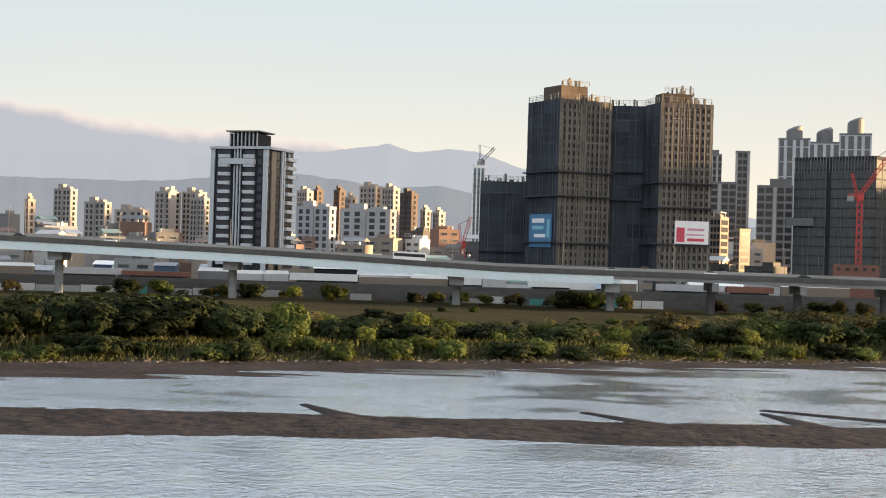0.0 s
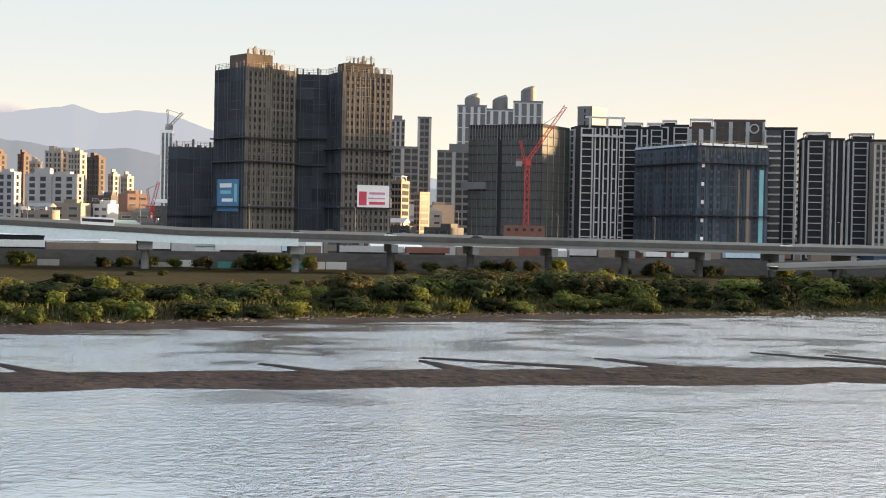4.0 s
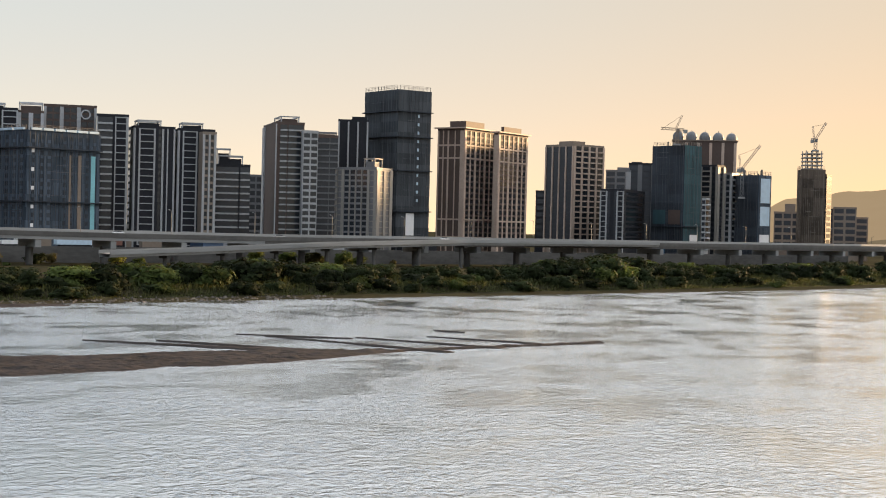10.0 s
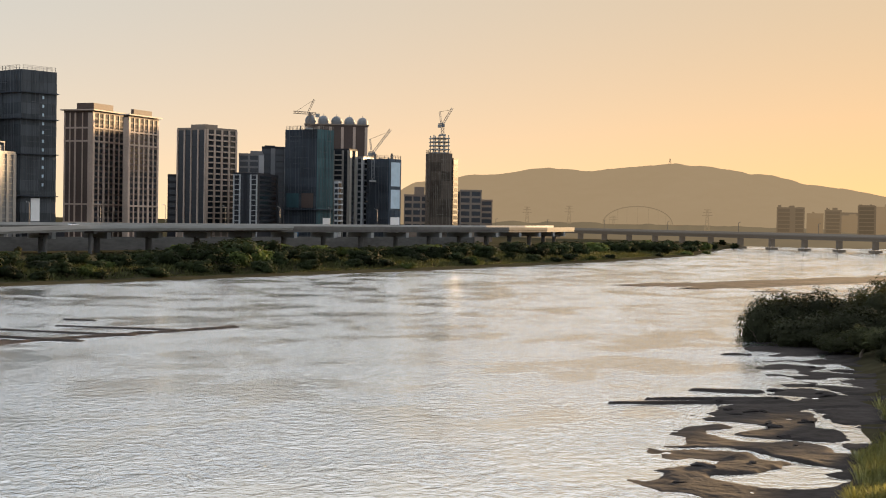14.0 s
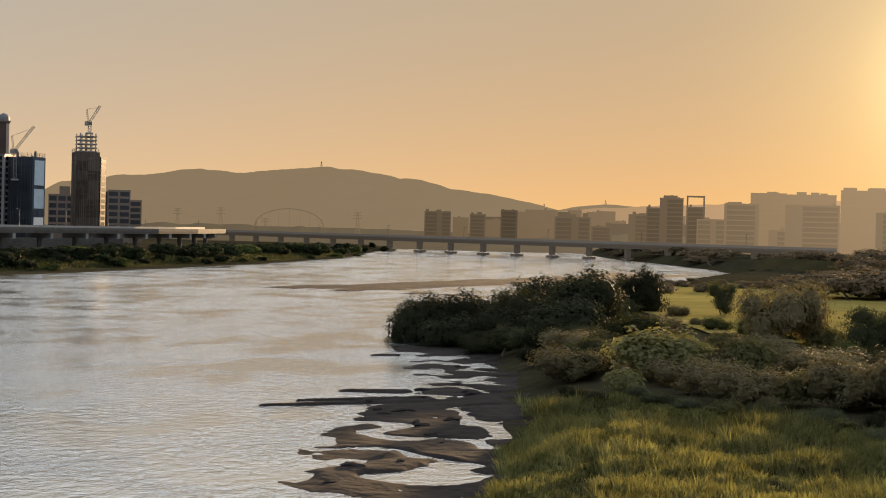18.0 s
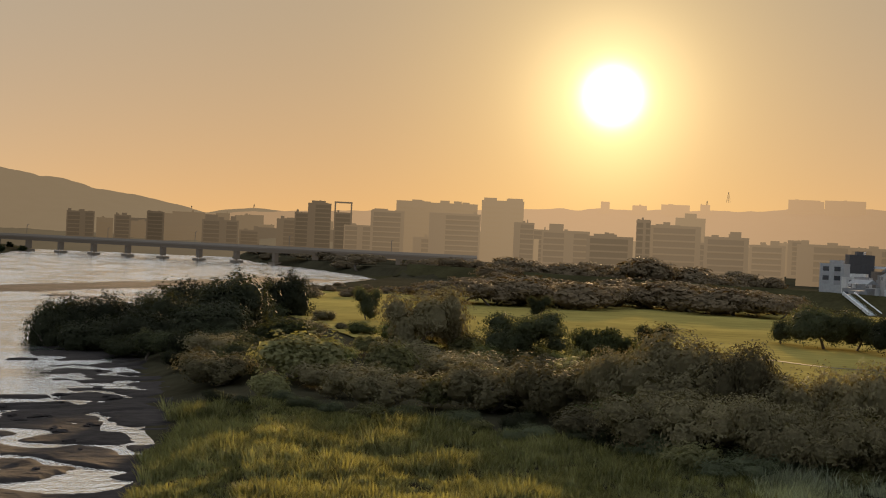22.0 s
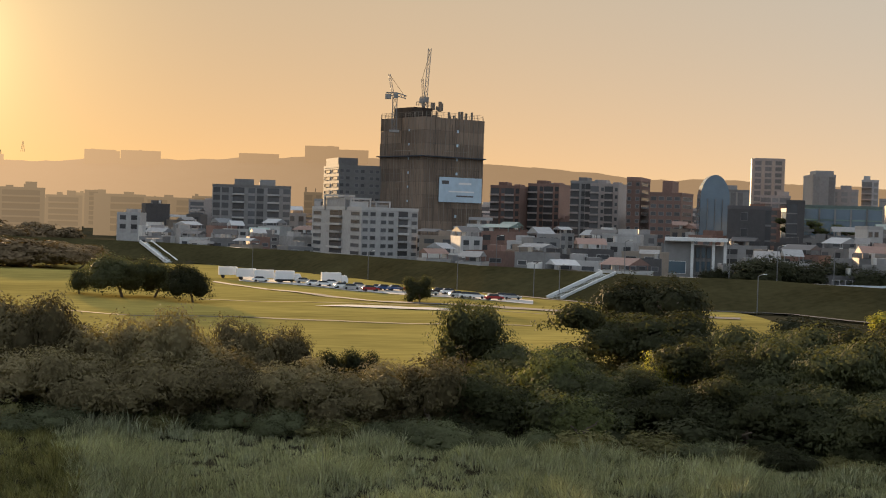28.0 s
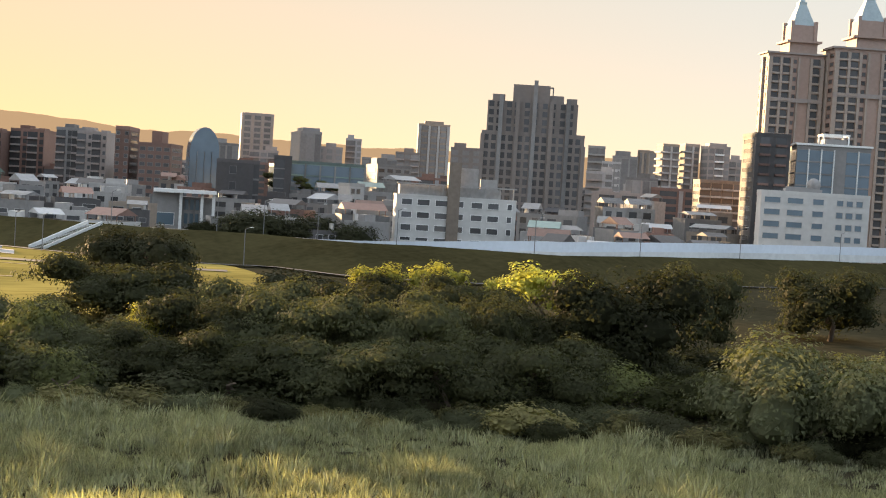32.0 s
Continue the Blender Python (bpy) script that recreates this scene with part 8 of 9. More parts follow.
# the wooded spit and the crowns that make the skyline of the scrub
for k, az, r, h, width in ((17, 64.4, 280, 8.6, 9), (17, 65.4, 284, 9.4, 12), (17, 66.6, 286, 10.0, 13), (17, 67.9, 290, 9.6, 14), (17, 69.2, 282, 10.0, 14), (17, 66.0, 270, 6.4, 12), (17, 68.2, 264, 6.8, 12), (17, 70.4, 254, 7.2, 13), (1, 67.4, 256, 4.2, 11), (1, 68.7, 247, 4.4, 10), (1, 69.7, 238, 4.2, 10), (21, 70.8, 226, 3.8, 10), (1, 71.6, 214, 3.6, 9), (1, 70.6, 206, 2.8, 8), (1, 69.6, 222, 2.8, 8),
                           (17, 71.2, 272, 11.5, 16), (17, 69.9, 330, 11.5, 18), (17, 73.2, 352, 11.2, 11.5), (20, 78.8, 236, 11.2, 15.5), (16, 82.9, 232, 8.7, 15.5), (3, 85.8, 216, 7.1, 9), (2, 74.0, 192, 6.5, 12), (2, 77.4, 189, 6.1, 7.5), (21, 70.7, 196, 4.6, 11),
                           (21, 81.4, 166, 5.8, 12), (21, 84.2, 160, 6.6, 12), (20, 89.0, 152, 10.3, 17), (20, 86.6, 156, 8.0, 12), (20, 91.2, 148, 9.8, 11), (21, 93.4, 142, 8.0, 9), (20, 95.7, 142, 9.2, 11), (20, 98.9, 150, 7.7, 9.5), (21, 97.3, 138, 6.2, 8),
                           (20, 100.5, 152, 6.8, 6), (4, 102.5, 156, 4.5, 4.5), (4, 103.4, 154, 4.8, 4), (4, 108.0, 162, 9.6, 11), (16, 113.9, 168, 9.5, 20), (21, 106.3, 128, 7.0, 8), (0, 110.5, 134, 7.2, 9), (15, 115.1, 142, 6.3, 5),
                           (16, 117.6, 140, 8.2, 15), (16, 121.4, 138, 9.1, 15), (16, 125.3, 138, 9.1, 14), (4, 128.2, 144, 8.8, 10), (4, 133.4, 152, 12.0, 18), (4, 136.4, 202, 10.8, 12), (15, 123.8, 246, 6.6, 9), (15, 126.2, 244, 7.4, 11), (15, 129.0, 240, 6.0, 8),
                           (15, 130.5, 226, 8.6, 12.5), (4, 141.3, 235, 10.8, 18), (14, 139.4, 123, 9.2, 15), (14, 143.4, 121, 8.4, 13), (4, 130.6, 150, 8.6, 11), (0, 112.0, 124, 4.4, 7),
                           (20, 87.8, 140, 5.8, 12), (20, 90.4, 136, 6.2, 12), (20, 92.8, 132, 6.2, 11), (20, 95.2, 130, 6.0, 11), (20, 97.8, 130, 5.8, 11), (20, 100.4, 132, 5.6, 10), (20, 103.0, 128, 5.6, 11), (20, 105.2, 136, 5.4, 10),
                           (4, 107.6, 130, 5.8, 10), (16, 110.6, 146, 6.6, 14), (16, 112.6, 134, 6.0, 12), (16, 115.6, 128, 5.8, 12), (16, 119.3, 126, 6.2, 13), (16, 123.2, 125, 6.2, 13), (16, 127.0, 126, 6.6, 13), (16, 130.6, 128, 6.6, 13),
                           (16, 119.6, 158, 8.6, 16), (16, 123.5, 160, 9.2, 16), (16, 127.2, 164, 9.4, 16), (4, 122.4, 222, 4.4, 13), (4, 124.9, 224, 4.2, 13), (4, 127.6, 220, 4.8, 13)):
    stand(k, az, r, h, width)
rng = random.Random(4)
# low trees behind the meadow, and woods on the far side of the river's bend, haze in their leaf colour
for k in range(46):
    az = 74.2 + 18.8 * k / 46 + rng.uniform(-0.2, 0.2)
    r = rng.uniform(450, 580)
    top = np.interp(az, [74, 77.6, 79, 81.4, 83, 86, 88, 92, 94], [-1.75, -1.7, -1.35, -0.9, -1.05, -0.95, -0.95, -1.2, -1.5])
    plant(rng.choice((18, 19, 18)), r * sin(radians(az)), r * cos(radians(az)), max(2.2, (22 + r * tan(radians(float(top))) - 3.2) * rng.uniform(0.75, 1)), 1.7, rng.uniform(0, 6), "trees behind the meadow")
for k in range(22):
    az = 79 + 13.5 * k / 22 + rng.uniform(-0.3, 0.3)
    r = rng.uniform(660, 860)
    plant(rng.choice((18, 19, 19)), r * sin(radians(az)), r * cos(radians(az)), max(4, 22 + r * tan(radians(rng.uniform(-0.9, -0.5))) - 4), 1.6, rng.uniform(0, 6), "trees behind the meadow")
for k in range(30):
    x = 860 + 15 * k + rng.uniform(-8, 8)
    plant(rng.choice((18, 19, 19)), x, float(south_shore(x)) - rng.uniform(26, 80), rng.uniform(5, 9), rng.uniform(1.6, 2.4), rng.uniform(0, 6), "woods at the river's bend")


def tufts(name, label, x, y, h, width, mat, seed, blades=4, lean=0.3):
    """Grass: bent blades in tufts, all in one mesh."""
    rng = np.random.default_rng(seed)
    n = len(x)
    z = land(x, y)
    x, y, z, h = (np.repeat(v, blades) for v in (x, y, z, h))
    k = n * blades
    a = rng.uniform(0, 2 * pi, k)
    q = rng.uniform(0, 0.45, k) ** 0.8
    bx, by = x + q * np.cos(a), y + q * np.sin(a)
    hh = h * rng.uniform(0.6, 1.1, k)
    le = lean * hh * rng.uniform(0.2, 1.0, k)
    b = a + pi / 2 + rng.normal(0, 0.5, k)
    wx, wy = width / 2 * np.cos(b), width / 2 * np.sin(b)
    mx, my = bx + le * 0.4 * np.cos(a), by + le * 0.4 * np.sin(a)
    tx, ty = bx + le * np.cos(a), by + le * np.sin(a)
    v = np.stack([np.stack([bx, by, z - 0.1], 1), np.stack([mx + wx, my + wy, z + hh * 0.55], 1),
                  np.stack([tx, ty, z + hh * (1 - 0.3 * le / hh)], 1), np.stack([mx - wx, my - wy, z + hh * 0.55], 1)], 1).reshape(-1, 3)
    f = np.arange(k * 4).reshape(k, 4)
    mesh = sheet(name, v, f, mat)
    # the tuft is shaded as one soft mound
    soft = np.stack([np.cos(a), np.sin(a), 0.75 + 0 * a], 1) + rng.normal(size=(k, 3)) * 0.2
    soft /= np.linalg.norm(soft, axis=1)[:, None]
    mesh.normals_split_custom_set_from_vertices(np.repeat(soft, 4, 0).tolist())
    ob = new(name, mesh)
    return tagged(ob, label, "grass", kind="stuff")


def near_grass():
    """Reed grass in fountain-shaped clumps that stand in uneven mounds."""
    rng = np.random.default_rng(8)
    n = 30000
    az = rng.uniform(62, 147, n)
    r = np.sqrt(rng.uniform(66 ** 2, 190 ** 2, n))
    x, y = r * np.sin(np.radians(az)), r * np.cos(np.radians(az))
    ok = (r < grass_far(az) + 5 + 10 * (fractal(x * 0.12, y * 0.12) - 0.5)) & (south_shore(x) - y > 20 + 6 * (fractal(x * 0.1, y * 0.1 + 8) - 0.5))
    x, y = x[ok], y[ok]
    mound = np.clip((fractal(x * 0.14 + 3, y * 0.14, 3) - 0.3) * 2.4, 0, 1.2)
    h = (0.55 + 1.5 * mound + 0.9 * (fractal(x * 0.6, y * 0.6, 2) - 0.4)) * rng.uniform(0.7, 1.2, len(x))
    h = np.where(rng.random(len(x)) < 0.03, h * 1.4, h)
    h = np.maximum(h * 0.85, 0.5)
    pale = np.degrees(np.arctan2(x, y)) + 14 * (fractal(x * 0.05, y * 0.05, 3) - 0.5) > 91
    tufts("reed_grass", "tall yellow-green reed grass on the near bank", x[~pale], y[~pale], h[~pale], 0.07, REED, 3, 32, 0.8)
    tufts("silver_grass", "tall pale grey-green plume grass on the near bank", x[pale], y[pale], h[pale], 0.065, PALE_REED, 5, 32, 0.8)


near_grass()


def bank_reeds():
    rng = np.random.default_rng(9)
    n = 30000
    x = rng.uniform(-140, 900, n)
    d = 8.5 + 54 * rng.uniform(0, 1, n) ** 1.8
    y = north_shore(x) + d
    h = np.interp(d, [8, 13, 20, 60], [0.5, 1.9, 2.4, 2.2]) * (0.4 + fractal(x * 0.08, y * 0.08) * 1.1)
    tufts("bank_reeds", "green and straw reeds between the bushes of the far bank", x, y, h, 0.22, BANK_REED, 4, 4, 0.6)


bank_reeds()


def overlay(name, label, az0, az1, inner, outer, mat, lift, category="meadow"):
    """A thin sheet of turf or paving that lies on the ground between two distances."""
    a = np.arange(az0, az1 + 0.01, 0.25)
    f = np.linspace(0, 1, 36)
    aa, ff = np.meshgrid(a, f, indexing="ij")
    r = inner(aa) * (1 - ff) + outer(aa) * ff
    x, y = r * np.sin(np.radians(aa)), r * np.cos(np.radians(aa))
    v = np.stack([x, y, land(x, y) + lift], -1).reshape(-1, 3)
    return tagged(new(name, sheet(name, v, grid_quads(len(a), 36)[:, ::-1], mat)), label, category, kind="structure")


overlay("meadow", "mown yellow-green meadow on the flood plain", 71, 125, lambda a: scrub_far(a) - 60, lambda a: scrub_far(a) - 60 + (np.minimum(crest(a) - 31, 520) - scrub_far(a) + 60) * np.clip((124.6 - a) / 7, 0.01, 1), MEADOW, 0.35)
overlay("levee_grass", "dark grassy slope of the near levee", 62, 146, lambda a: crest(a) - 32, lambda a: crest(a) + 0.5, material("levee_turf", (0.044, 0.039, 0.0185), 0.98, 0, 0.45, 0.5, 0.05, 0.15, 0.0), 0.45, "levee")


def terrace_planting():
    """Climbing and potted greenery on the terraces of the green-netted block."""
    rng = random.Random(64)
    for k in range(9):
        az, d, z = rng.uniform(119.4, 122.4), 607, rng.uniform(13, 24)
        name, label, crown, trunk, top = KINDS[0]
        root = thing("terrace_shrub", facing(az, d, z), "light green shrub on a terrace of the netted block", "shrub", "terrace greenery")
        root.scale = (5.5, 3.0, 3.5)
        link("crown", crown, None, root)
        link("stem", trunk, None, root)


terrace_planting()

# ---- roads, vehicles, posts and small works ----
def arc(name, azs, r_of, z_of, profile, mat, parent):
    """A long member that bends round the viewer: a closed profile of (outward, up)."""
    v = []
    for a in azs:
        r, z = float(r_of(a)), float(z_of(a))
        for o, u in profile:
            p = at(a, r + o, z + u)
            v.append((p.x, p.y, p.z))
    n, m = len(azs), len(profile)
    q = [(i * m + j, i * m + (j + 1) % m, (i + 1) * m + (j + 1) % m, (i + 1) * m + j) for i in range(n - 1) for j in range(m)]
    ob = new(name, sheet(name, v, q, mat, False))
    ob.parent = parent
    return ob


BARRIER = material("pale_blue_noise_barrier", (0.55, 0.6, 0.66), 0.5, 0, 0.12, 0.8, 0.05)


def levee_road():
    root = tagged(new("levee_expressway"), "raised road on the near levee behind pale noise barriers", "road", kind="structure")
    azs = list(np.arange(121.5, 147, 0.5))
    r_of = lambda a: crest(a) + 6
    z_of = lambda a: np.interp(a, [121.5, 125, 130, 136, 143, 147], [8.6, 9.6, 11.7, 12.6, 13.6, 14.0])
    arc("noise_barrier", azs, r_of, z_of, [(9, -2.4), (9.3, -2.4), (9.3, 0.3), (9, 0.3)], BARRIER, root)
    arc("deck", azs, r_of, z_of, [(-1, -3.6), (9, -3.6), (9, -2.6), (-1, -2.6)], CONCRETE, root)
    arc("parapet", azs, r_of, z_of, [(-1.3, -4.0), (-1, -4.0), (-1, -1.9), (-1.3, -1.9)], PALE_CONCRETE, root)
    for a in np.arange(131, 147, 2.6):
        bm = bmesh.new()
        p = at(a, float(r_of(a)) + 4)
        add_prism(bm, [(p.x + 0.8 * cos(k * pi / 5), p.y + 0.8 * sin(k * pi / 5)) for k in range(10)], 4, float(z_of(a)) - 3.5)
        part("pier", bm, CONCRETE, root)
    # service road on the crest
    arc("crest_road", list(np.arange(94, 147, 0.5)), lambda a: crest(a), lambda a: 9.15, [(0.5, -0.4), (5.5, -0.4), (5.5, 0.05), (0.5, 0.05)], CONCRETE, root)


levee_road()
overlay("park_road", "asphalt park road across the meadow", 97.5, 118, lambda a: np.interp(a, [97, 100, 104, 112, 118], [400, 352, 318, 304, 300]), lambda a: np.interp(a, [97, 100, 104, 112, 118], [407, 358, 324, 310, 306]), ASPHALT, 0.5, "road")
overlay("car_park", "grey car park at the foot of the levee", 98.5, 110, lambda a: np.interp(a, [98, 104, 110], [410, 358, 330]), lambda a: np.interp(a, [98, 104, 110], [432, 380, 346]), CONCRETE, 0.46, "car park")
for name, label, az0, az1, azs, rs, wide in (("footpath", "worn dark footpath across the meadow", 91, 110, [91, 94.6, 97.2, 100.5, 106.7, 110], [280, 263, 262, 259, 257, 262], 1.8),
                                             ("footpath", "dark trodden track in the meadow grass", 97, 112, [97, 99.2, 105.6, 110, 112], [316, 310, 311, 299, 293], 1.2)):
    overlay(name, label, az0, az1, lambda a: np.interp(a, azs, rs), lambda a: np.interp(a, azs, rs) + wide, material("trodden_turf", (0.07, 0.055, 0.028), 0.95, 0, 0.4, 0.6, 0.05), 0.42, "path")
overlay("cycle_path", "dark cycle path along the levee foot", 108, 146, lambda a: crest(a) - 36, lambda a: crest(a) - 33, ASPHALT, 0.5, "path")

CAR_PAINTS = [material("car_paint_white", (0.7, 0.7, 0.7), 0.25, 0, 0.05), material("car_paint_silver", (0.4, 0.41, 0.42), 0.3, 0.6, 0.05), material("car_paint_black", (0.02, 0.02, 0.022), 0.2, 0, 0.05),
              material("car_paint_blue", (0.05, 0.09, 0.2), 0.25, 0, 0.05), material("car_paint_red", (0.3, 0.03, 0.03), 0.25, 0, 0.05)]
TYRE = material("tyre_rubber", (0.02, 0.02, 0.02), 0.8)


def wheel(root, x, y, r):
    bm = bmesh.new()
    bmesh.ops.create_cone(bm, cap_ends=True, segments=14, radius1=r, radius2=r, depth=0.22, matrix=Matrix.Translation((x, y, r)) @ Matrix.Rotation(pi / 2, 4, "X"))
    part("wheel", bm, TYRE, root)


def car(m, paint, label, group):
    root = thing("car", m, label, "car", group)
    bm = bmesh.new()
    hull(bm, [(-2.2, 0.35), (2.2, 0.35), (2.25, 0.75), (1.2, 0.95), (-2.1, 1.0), (-2.25, 0.7)], 1.75, 0.04)
    part("body", bm, paint, root)
    bm = bmesh.new()
    hull(bm, [(-1.8, 0.96), (1.2, 0.94), (0.5, 1.45), (-1.3, 1.48)], 1.62, 0.18)
    part("cabin", bm, GLASS, root, "dark glazed cabin")
    for x in (-1.4, 1.4):
        for y in (-0.8, 0.8):
            wheel(root, x, y, 0.32)
    return root


def truck(m, paint, label, group, bus=False):
    root = thing("bus" if bus else "truck", m, label, "bus" if bus else "truck", group)
    bm = bmesh.new()
    if bus:
        hull(bm, [(-5.9, 0.4), (5.9, 0.4), (6.0, 1.6), (5.6, 3.3), (-5.9, 3.3)], 2.5, 0.1)
        part("body", bm, paint, root)
        for s in (-1, 1):
            bm = bmesh.new()
            add_box(bm, 0, s * 1.22, 1.55, 11, 0.05, 1.1)
            part("window_band", bm, GLASS, root)
    else:
        add_box(bm, -1.0, 0, 0.9, 5.2, 2.3, 2.3)
        part("cargo_box", bm, paint, root)
        bm = bmesh.new()
        hull(bm, [(1.7, 0.5), (3.5, 0.5), (3.55, 1.5), (3.1, 2.4), (1.7, 2.4)], 2.1, 0.08)
        part("cab", bm, CAR_PAINTS[0], root)
    for x in ((-3.8, 3.8) if bus else (-2.4, 2.6)):
        for y in (-1.0, 1.0):
            wheel(root, x, y, 0.45)
    return root


CAR_LABELS = ("white parked saloon car", "silver-grey parked saloon car", "black parked saloon car", "dark blue parked saloon car", "dark red parked saloon car")


def parked():
    rng = random.Random(31)
    for k in range(30):
        az = 99 + 10.5 * k / 30 + rng.uniform(-0.08, 0.08)
        if rng.random() < 0.18:
            continue
        r = float(np.interp(az, [98, 104, 110], [420, 368, 337])) + rng.choice((-5, 5))
        z = float(land(np.array(at(az, r).x), np.array(at(az, r).y))) + 0.48
        i = rng.choice((0, 0, 1, 1, 2, 3, 4))
        car(facing(az, r, z, rng.uniform(-12, 12) + 10), CAR_PAINTS[i], CAR_LABELS[i], "cars parked by the levee")
    for az, r in ((98.2, 417), (98.9, 412), (99.6, 408), (100.4, 403), (102.2, 393)):
        p = at(az, r)
        truck(facing(az, r, float(land(np.array(p.x), np.array(p.y))) + 0.48, 8), CAR_PAINTS[0], "white box truck parked by the levee", "trucks parked by the levee")
    # traffic on the viaduct
    for x, i in ((-150, 2), (-118, 0), (60, 1), (95, 0), (128, 2), (255, 0), (330, 1), (420, 0)):
        z = float(deck_z(x)) - 1.5
        car(pose(x, float(deck_y(x)) - 4.5, z), CAR_PAINTS[i], CAR_LABELS[i].replace("parked", "viaduct"), "cars on the viaduct")
    x = -12
    truck(pose(x, float(deck_y(x)) - 3.5, float(deck_z(x)) - 1.5, 0, 2.0, 0), CAR_PAINTS[0], "white coach on the viaduct", "", True)


parked()


def lamp_post(m, h, arm, group, label="tall grey street lamp with a curved arm"):
    root = thing("street_lamp", m, label, "street lamp", group)
    bm = bmesh.new()
    ring = [(0.1 * cos(k * pi / 4), 0.1 * sin(k * pi / 4)) for k in range(8)]
    add_prism(bm, ring, -0.3, h)
    add_bar(bm, (0, 0, h), (arm * 0.6, 0, h + 0.5), 0.14)
    part("pole", bm, GREYTILE, root)
    bm = bmesh.new()
    add_box(bm, arm * 0.85, 0, h + 0.42, 0.9, 0.3, 0.16)
    part("lamp_head", bm, WHITE, root)


for k in range(30):
    x = -270 + 39 * k
    if x < 720:
        lamp_post(pose(x, float(deck_y(x)) - 8.6, float(deck_z(x)) - 1.5, 0, 0, 90), 10, 2.0, "street lamps on the viaduct")
for az, off in ((99, -34), (103.5, -30), (107, -34), (110, -34), (117.5, 2), (119.3, 2), (121.4, 2), (124.5, 2), (129.9, 2), (134, 2), (137.8, 2), (141.5, 2), (108.5, 3), (113.5, 3), (111, -36), (118.6, -34)):
    r = float(crest(az)) + off
    p = at(az, r)
    lamp_post(facing(az, r, float(land(np.array(p.x), np.array(p.y))), 20), 8.5, 1.8, "street lamps along the levee")


def levee_stair(az0, az1, group):
    """Concrete steps that climb the levee aslant, with side walls."""
    root = thing("levee_stair", Matrix(), "pale concrete stair up the grassy levee", "stair", group)
    a, b = at(az0, float(crest(az0)) - 31, 3.1), at(az1, float(crest(az1)) - 1, 9.2)
    n = 22
    u = (b - a)
    side = Vector((u.y, -u.x, 0)).normalized()
    ang = math.atan2(u.y, u.x)
    run = Vector((u.x, u.y, 0)).length / n
    mesh = box_mesh("step", run * 1.05, 4.0, 0.75, PALE_CONCRETE)
    for k in range(n):
        p = a + u * ((k + 0.5) / n)
        link("step", mesh, None, root, Matrix.Translation(p - Vector((0, 0, 0.6))) @ Matrix.Rotation(ang, 4, "Z"))
    for s in (-1, 1):
        bm = bmesh.new()
        add_bar(bm, a + side * s * 2.2 + Vector((0, 0, 0.4)), b + side * s * 2.2 + Vector((0, 0, 0.4)), 0.4, 1.2)
        part("side_wall", bm, PALE_CONCRETE, root)


levee_stair(110.8, 112.9, "stairs on the levee")
levee_stair(95.9, 94.9, "stairs on the levee")


def driftwood():
    """Branches and stones thrown up along the far shore."""
    rng = random.Random(41)
    for k in range(46):
        x = rng.uniform(-85, 130)
        y = float(north_shore(x)) + rng.uniform(2.5, 10)
        z = float(land(np.array(x), np.array(y)))
        bm = bmesh.new()
        a = rng.uniform(0, 3.1)
        q = Vector((cos(a), sin(a) * 0.5, rng.uniform(-0.02, 0.2)))
        ln = rng.uniform(1.2, 4.5)
        add_bar(bm, (0, 0, 0.1), q * ln * 0.6, 0.22)
        add_bar(bm, q * ln * 0.6, q * ln + Vector((0.2, 0.1, rng.uniform(0.1, 0.5))), 0.14)
        add_bar(bm, q * ln * 0.4, q * ln * 0.4 + Vector((0.3, -0.3, 0.7)), 0.1)
        mesh = bpy.data.meshes.new("driftwood")
        bm.to_mesh(mesh)
        bm.free()
        link("driftwood", mesh, BARK, None, Matrix.Translation((x, y, z)))
        tagged(bpy.context.scene.collection.objects[-1], "bleached driftwood branch on the muddy shore", "driftwood", "driftwood on the far shore")


driftwood()


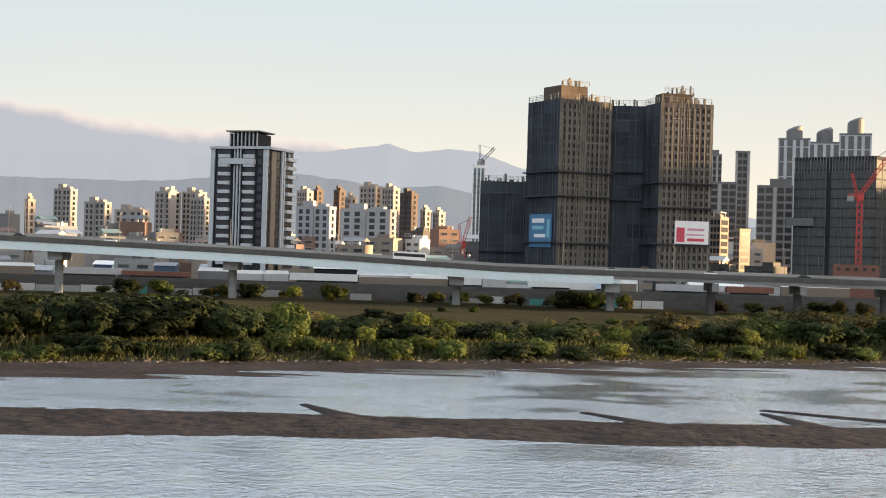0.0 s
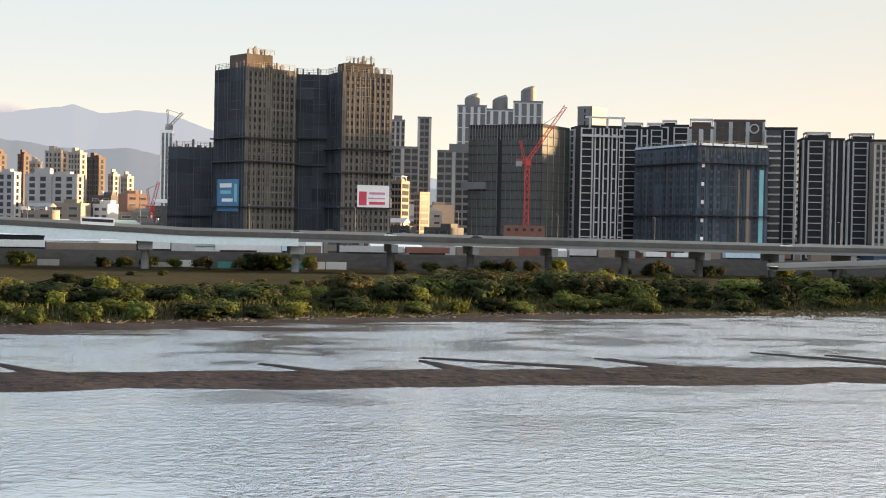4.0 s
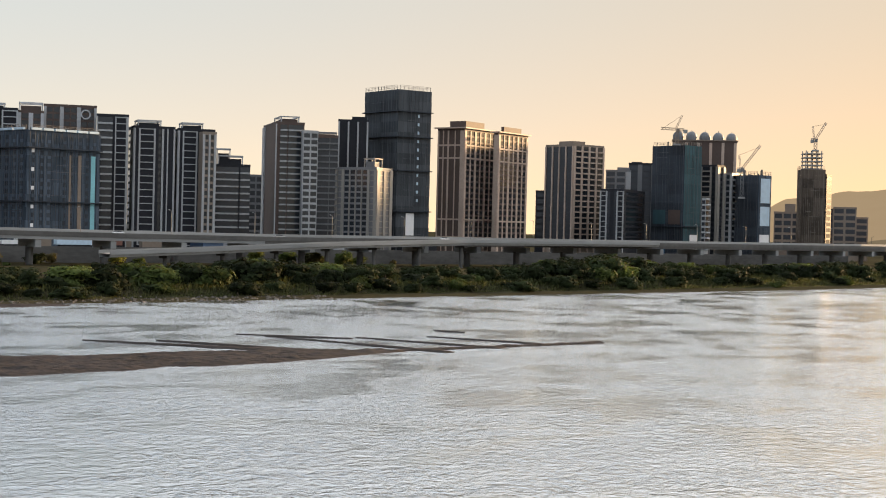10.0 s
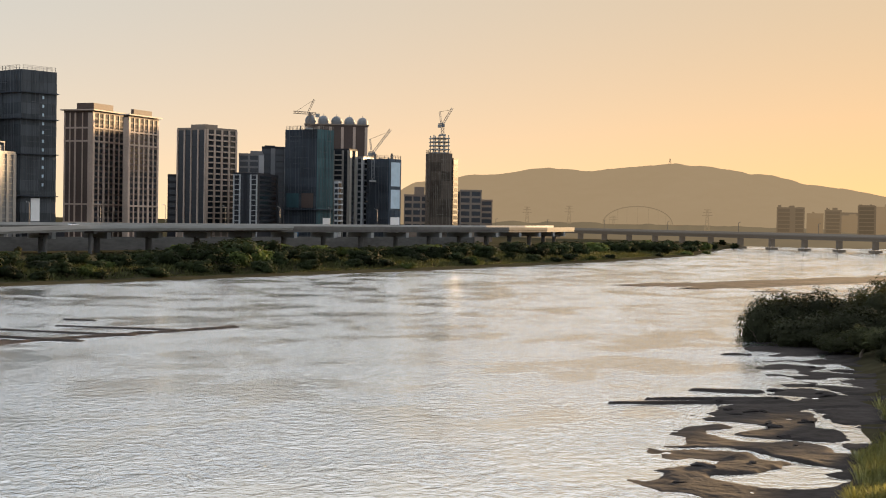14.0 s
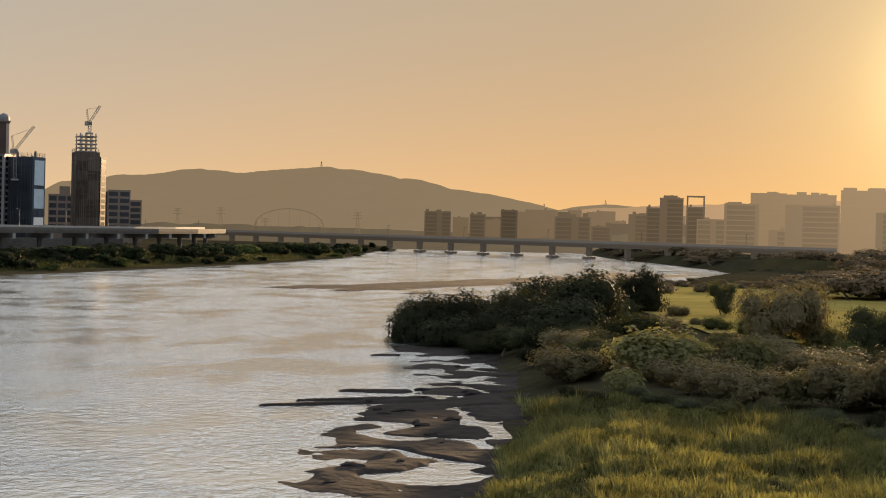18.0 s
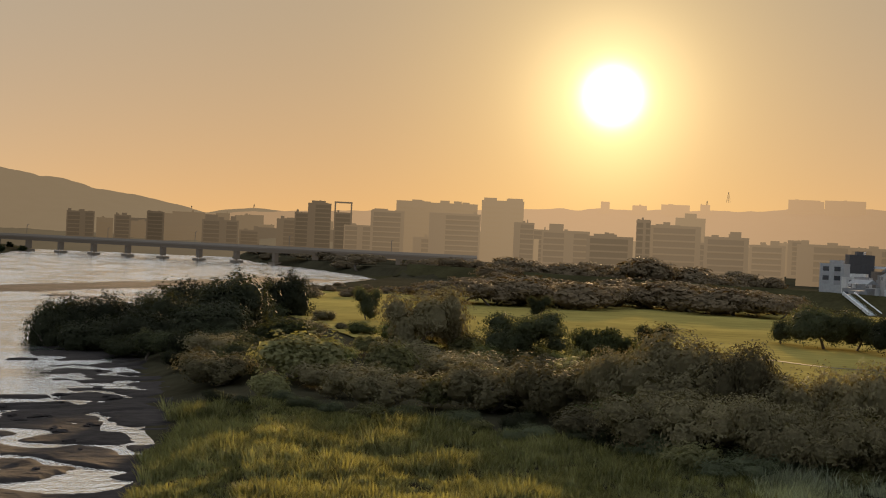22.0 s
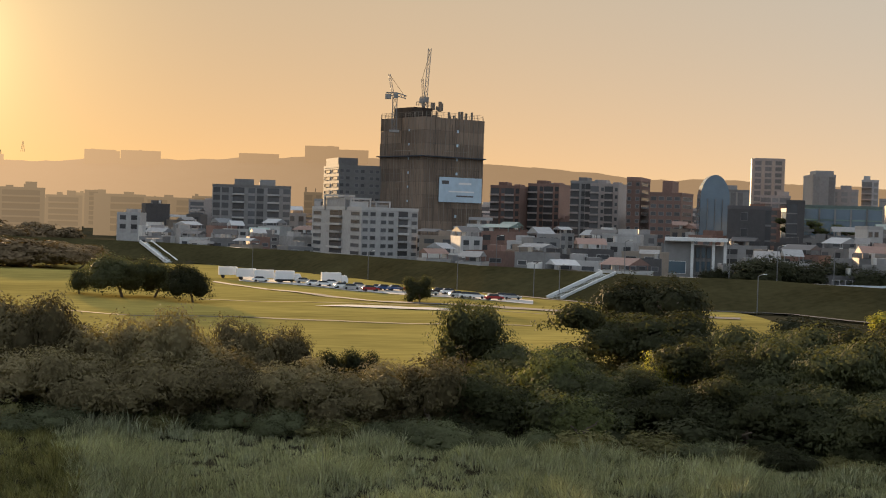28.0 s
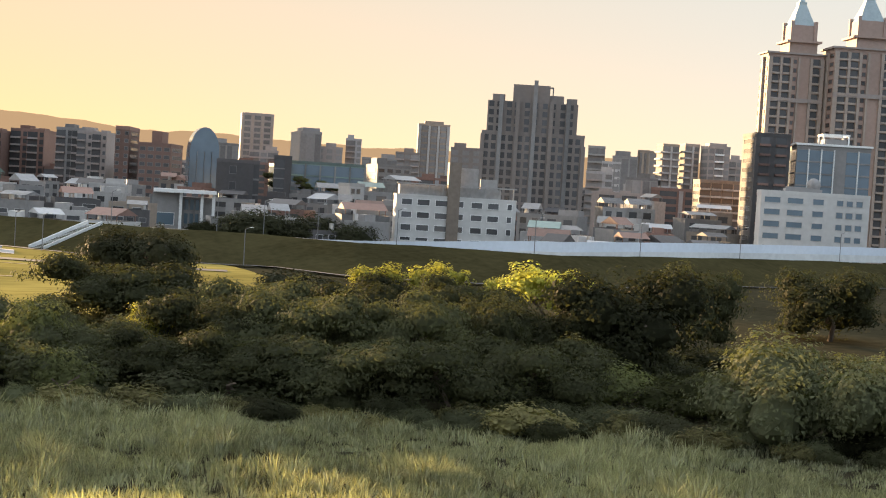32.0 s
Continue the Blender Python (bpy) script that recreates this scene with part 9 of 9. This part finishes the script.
def shore_stones():
    rng = np.random.default_rng(6)
    n = 1500
    x = rng.uniform(-110, 240, n)
    y = north_shore(x) + rng.uniform(1, 12, n)
    z = land(x, y)
    s = rng.uniform(0.15, 0.5, n)
    corner_pts = np.array([(-1, -1, -0.4), (1, -1, -0.4), (1, 1, -0.4), (-1, 1, -0.4), (-0.6, -0.7, 0.6), (0.7, -0.5, 0.5), (0.6, 0.6, 0.7), (-0.5, 0.7, 0.5)])
    v = corner_pts[None] * s[:, None, None] * rng.uniform(0.6, 1.3, (n, 8, 3)) + np.stack([x, y, z], 1)[:, None]
    f = np.array([(0, 1, 5, 4), (1, 2, 6, 5), (2, 3, 7, 6), (3, 0, 4, 7), (4, 5, 6, 7)])
    q = (f[None] + 8 * np.arange(n)[:, None, None]).reshape(-1, 4)
    tagged(new("shore_stones", sheet("shore_stones", v.reshape(-1, 3), q, material("shore_stone", (0.1, 0.09, 0.08), 0.9, 0, 0.4, 1.0, 0.1, 0, 0.1, 0.5), False)), "scattered grey stones along the far shore", "stones", kind="stuff")


shore_stones()


def clods():
    """Dark clods, branches and stranded wood on the mudflat."""
    rng = random.Random(52)
    lumps = []
    for k in range(4):
        bm = bmesh.new()
        bmesh.ops.create_icosphere(bm, subdivisions=2, radius=0.5)
        for v in bm.verts:
            v.co *= rng.uniform(0.75, 1.2)
            v.co.z *= 0.5
        mesh = bpy.data.meshes.new("mud_clod")
        bm.to_mesh(mesh)
        bm.free()
        mesh.materials.append(MUD)
        lumps.append(mesh)
    n = 0
    while n < 22:
        x = rng.uniform(95, 225)
        s = rng.uniform(-3, 13)
        y = float(south_shore(x)) - s
        z = float(flat_height(np.array(x), np.array(y)))
        if z < 0:
            continue
        ob = new("mud_clod", lumps[n % 4])
        size = rng.uniform(0.5, 1.5)
        ob.matrix_basis = Matrix.Translation((x, y, z + 0.04)) @ Matrix.Rotation(rng.uniform(0, 6), 4, "Z") @ Matrix.Diagonal((size * rng.uniform(1, 2.4), size, size * 0.8, 1))
        tagged(ob, "dark wet clod of mud on the tidal flat", "mud clod", "clods on the mudflat")
        n += 1


clods()
overlay("plaza", "grey paved plaza strip on the meadow", 101.5, 108.5, lambda a: 296 + 0 * a, lambda a: 296 + 7 * np.clip((a - 101.5) / 1.2, 0.05, 1) * np.clip((108.5 - a) / 2, 0.05, 1), CONCRETE, 0.52, "plaza")
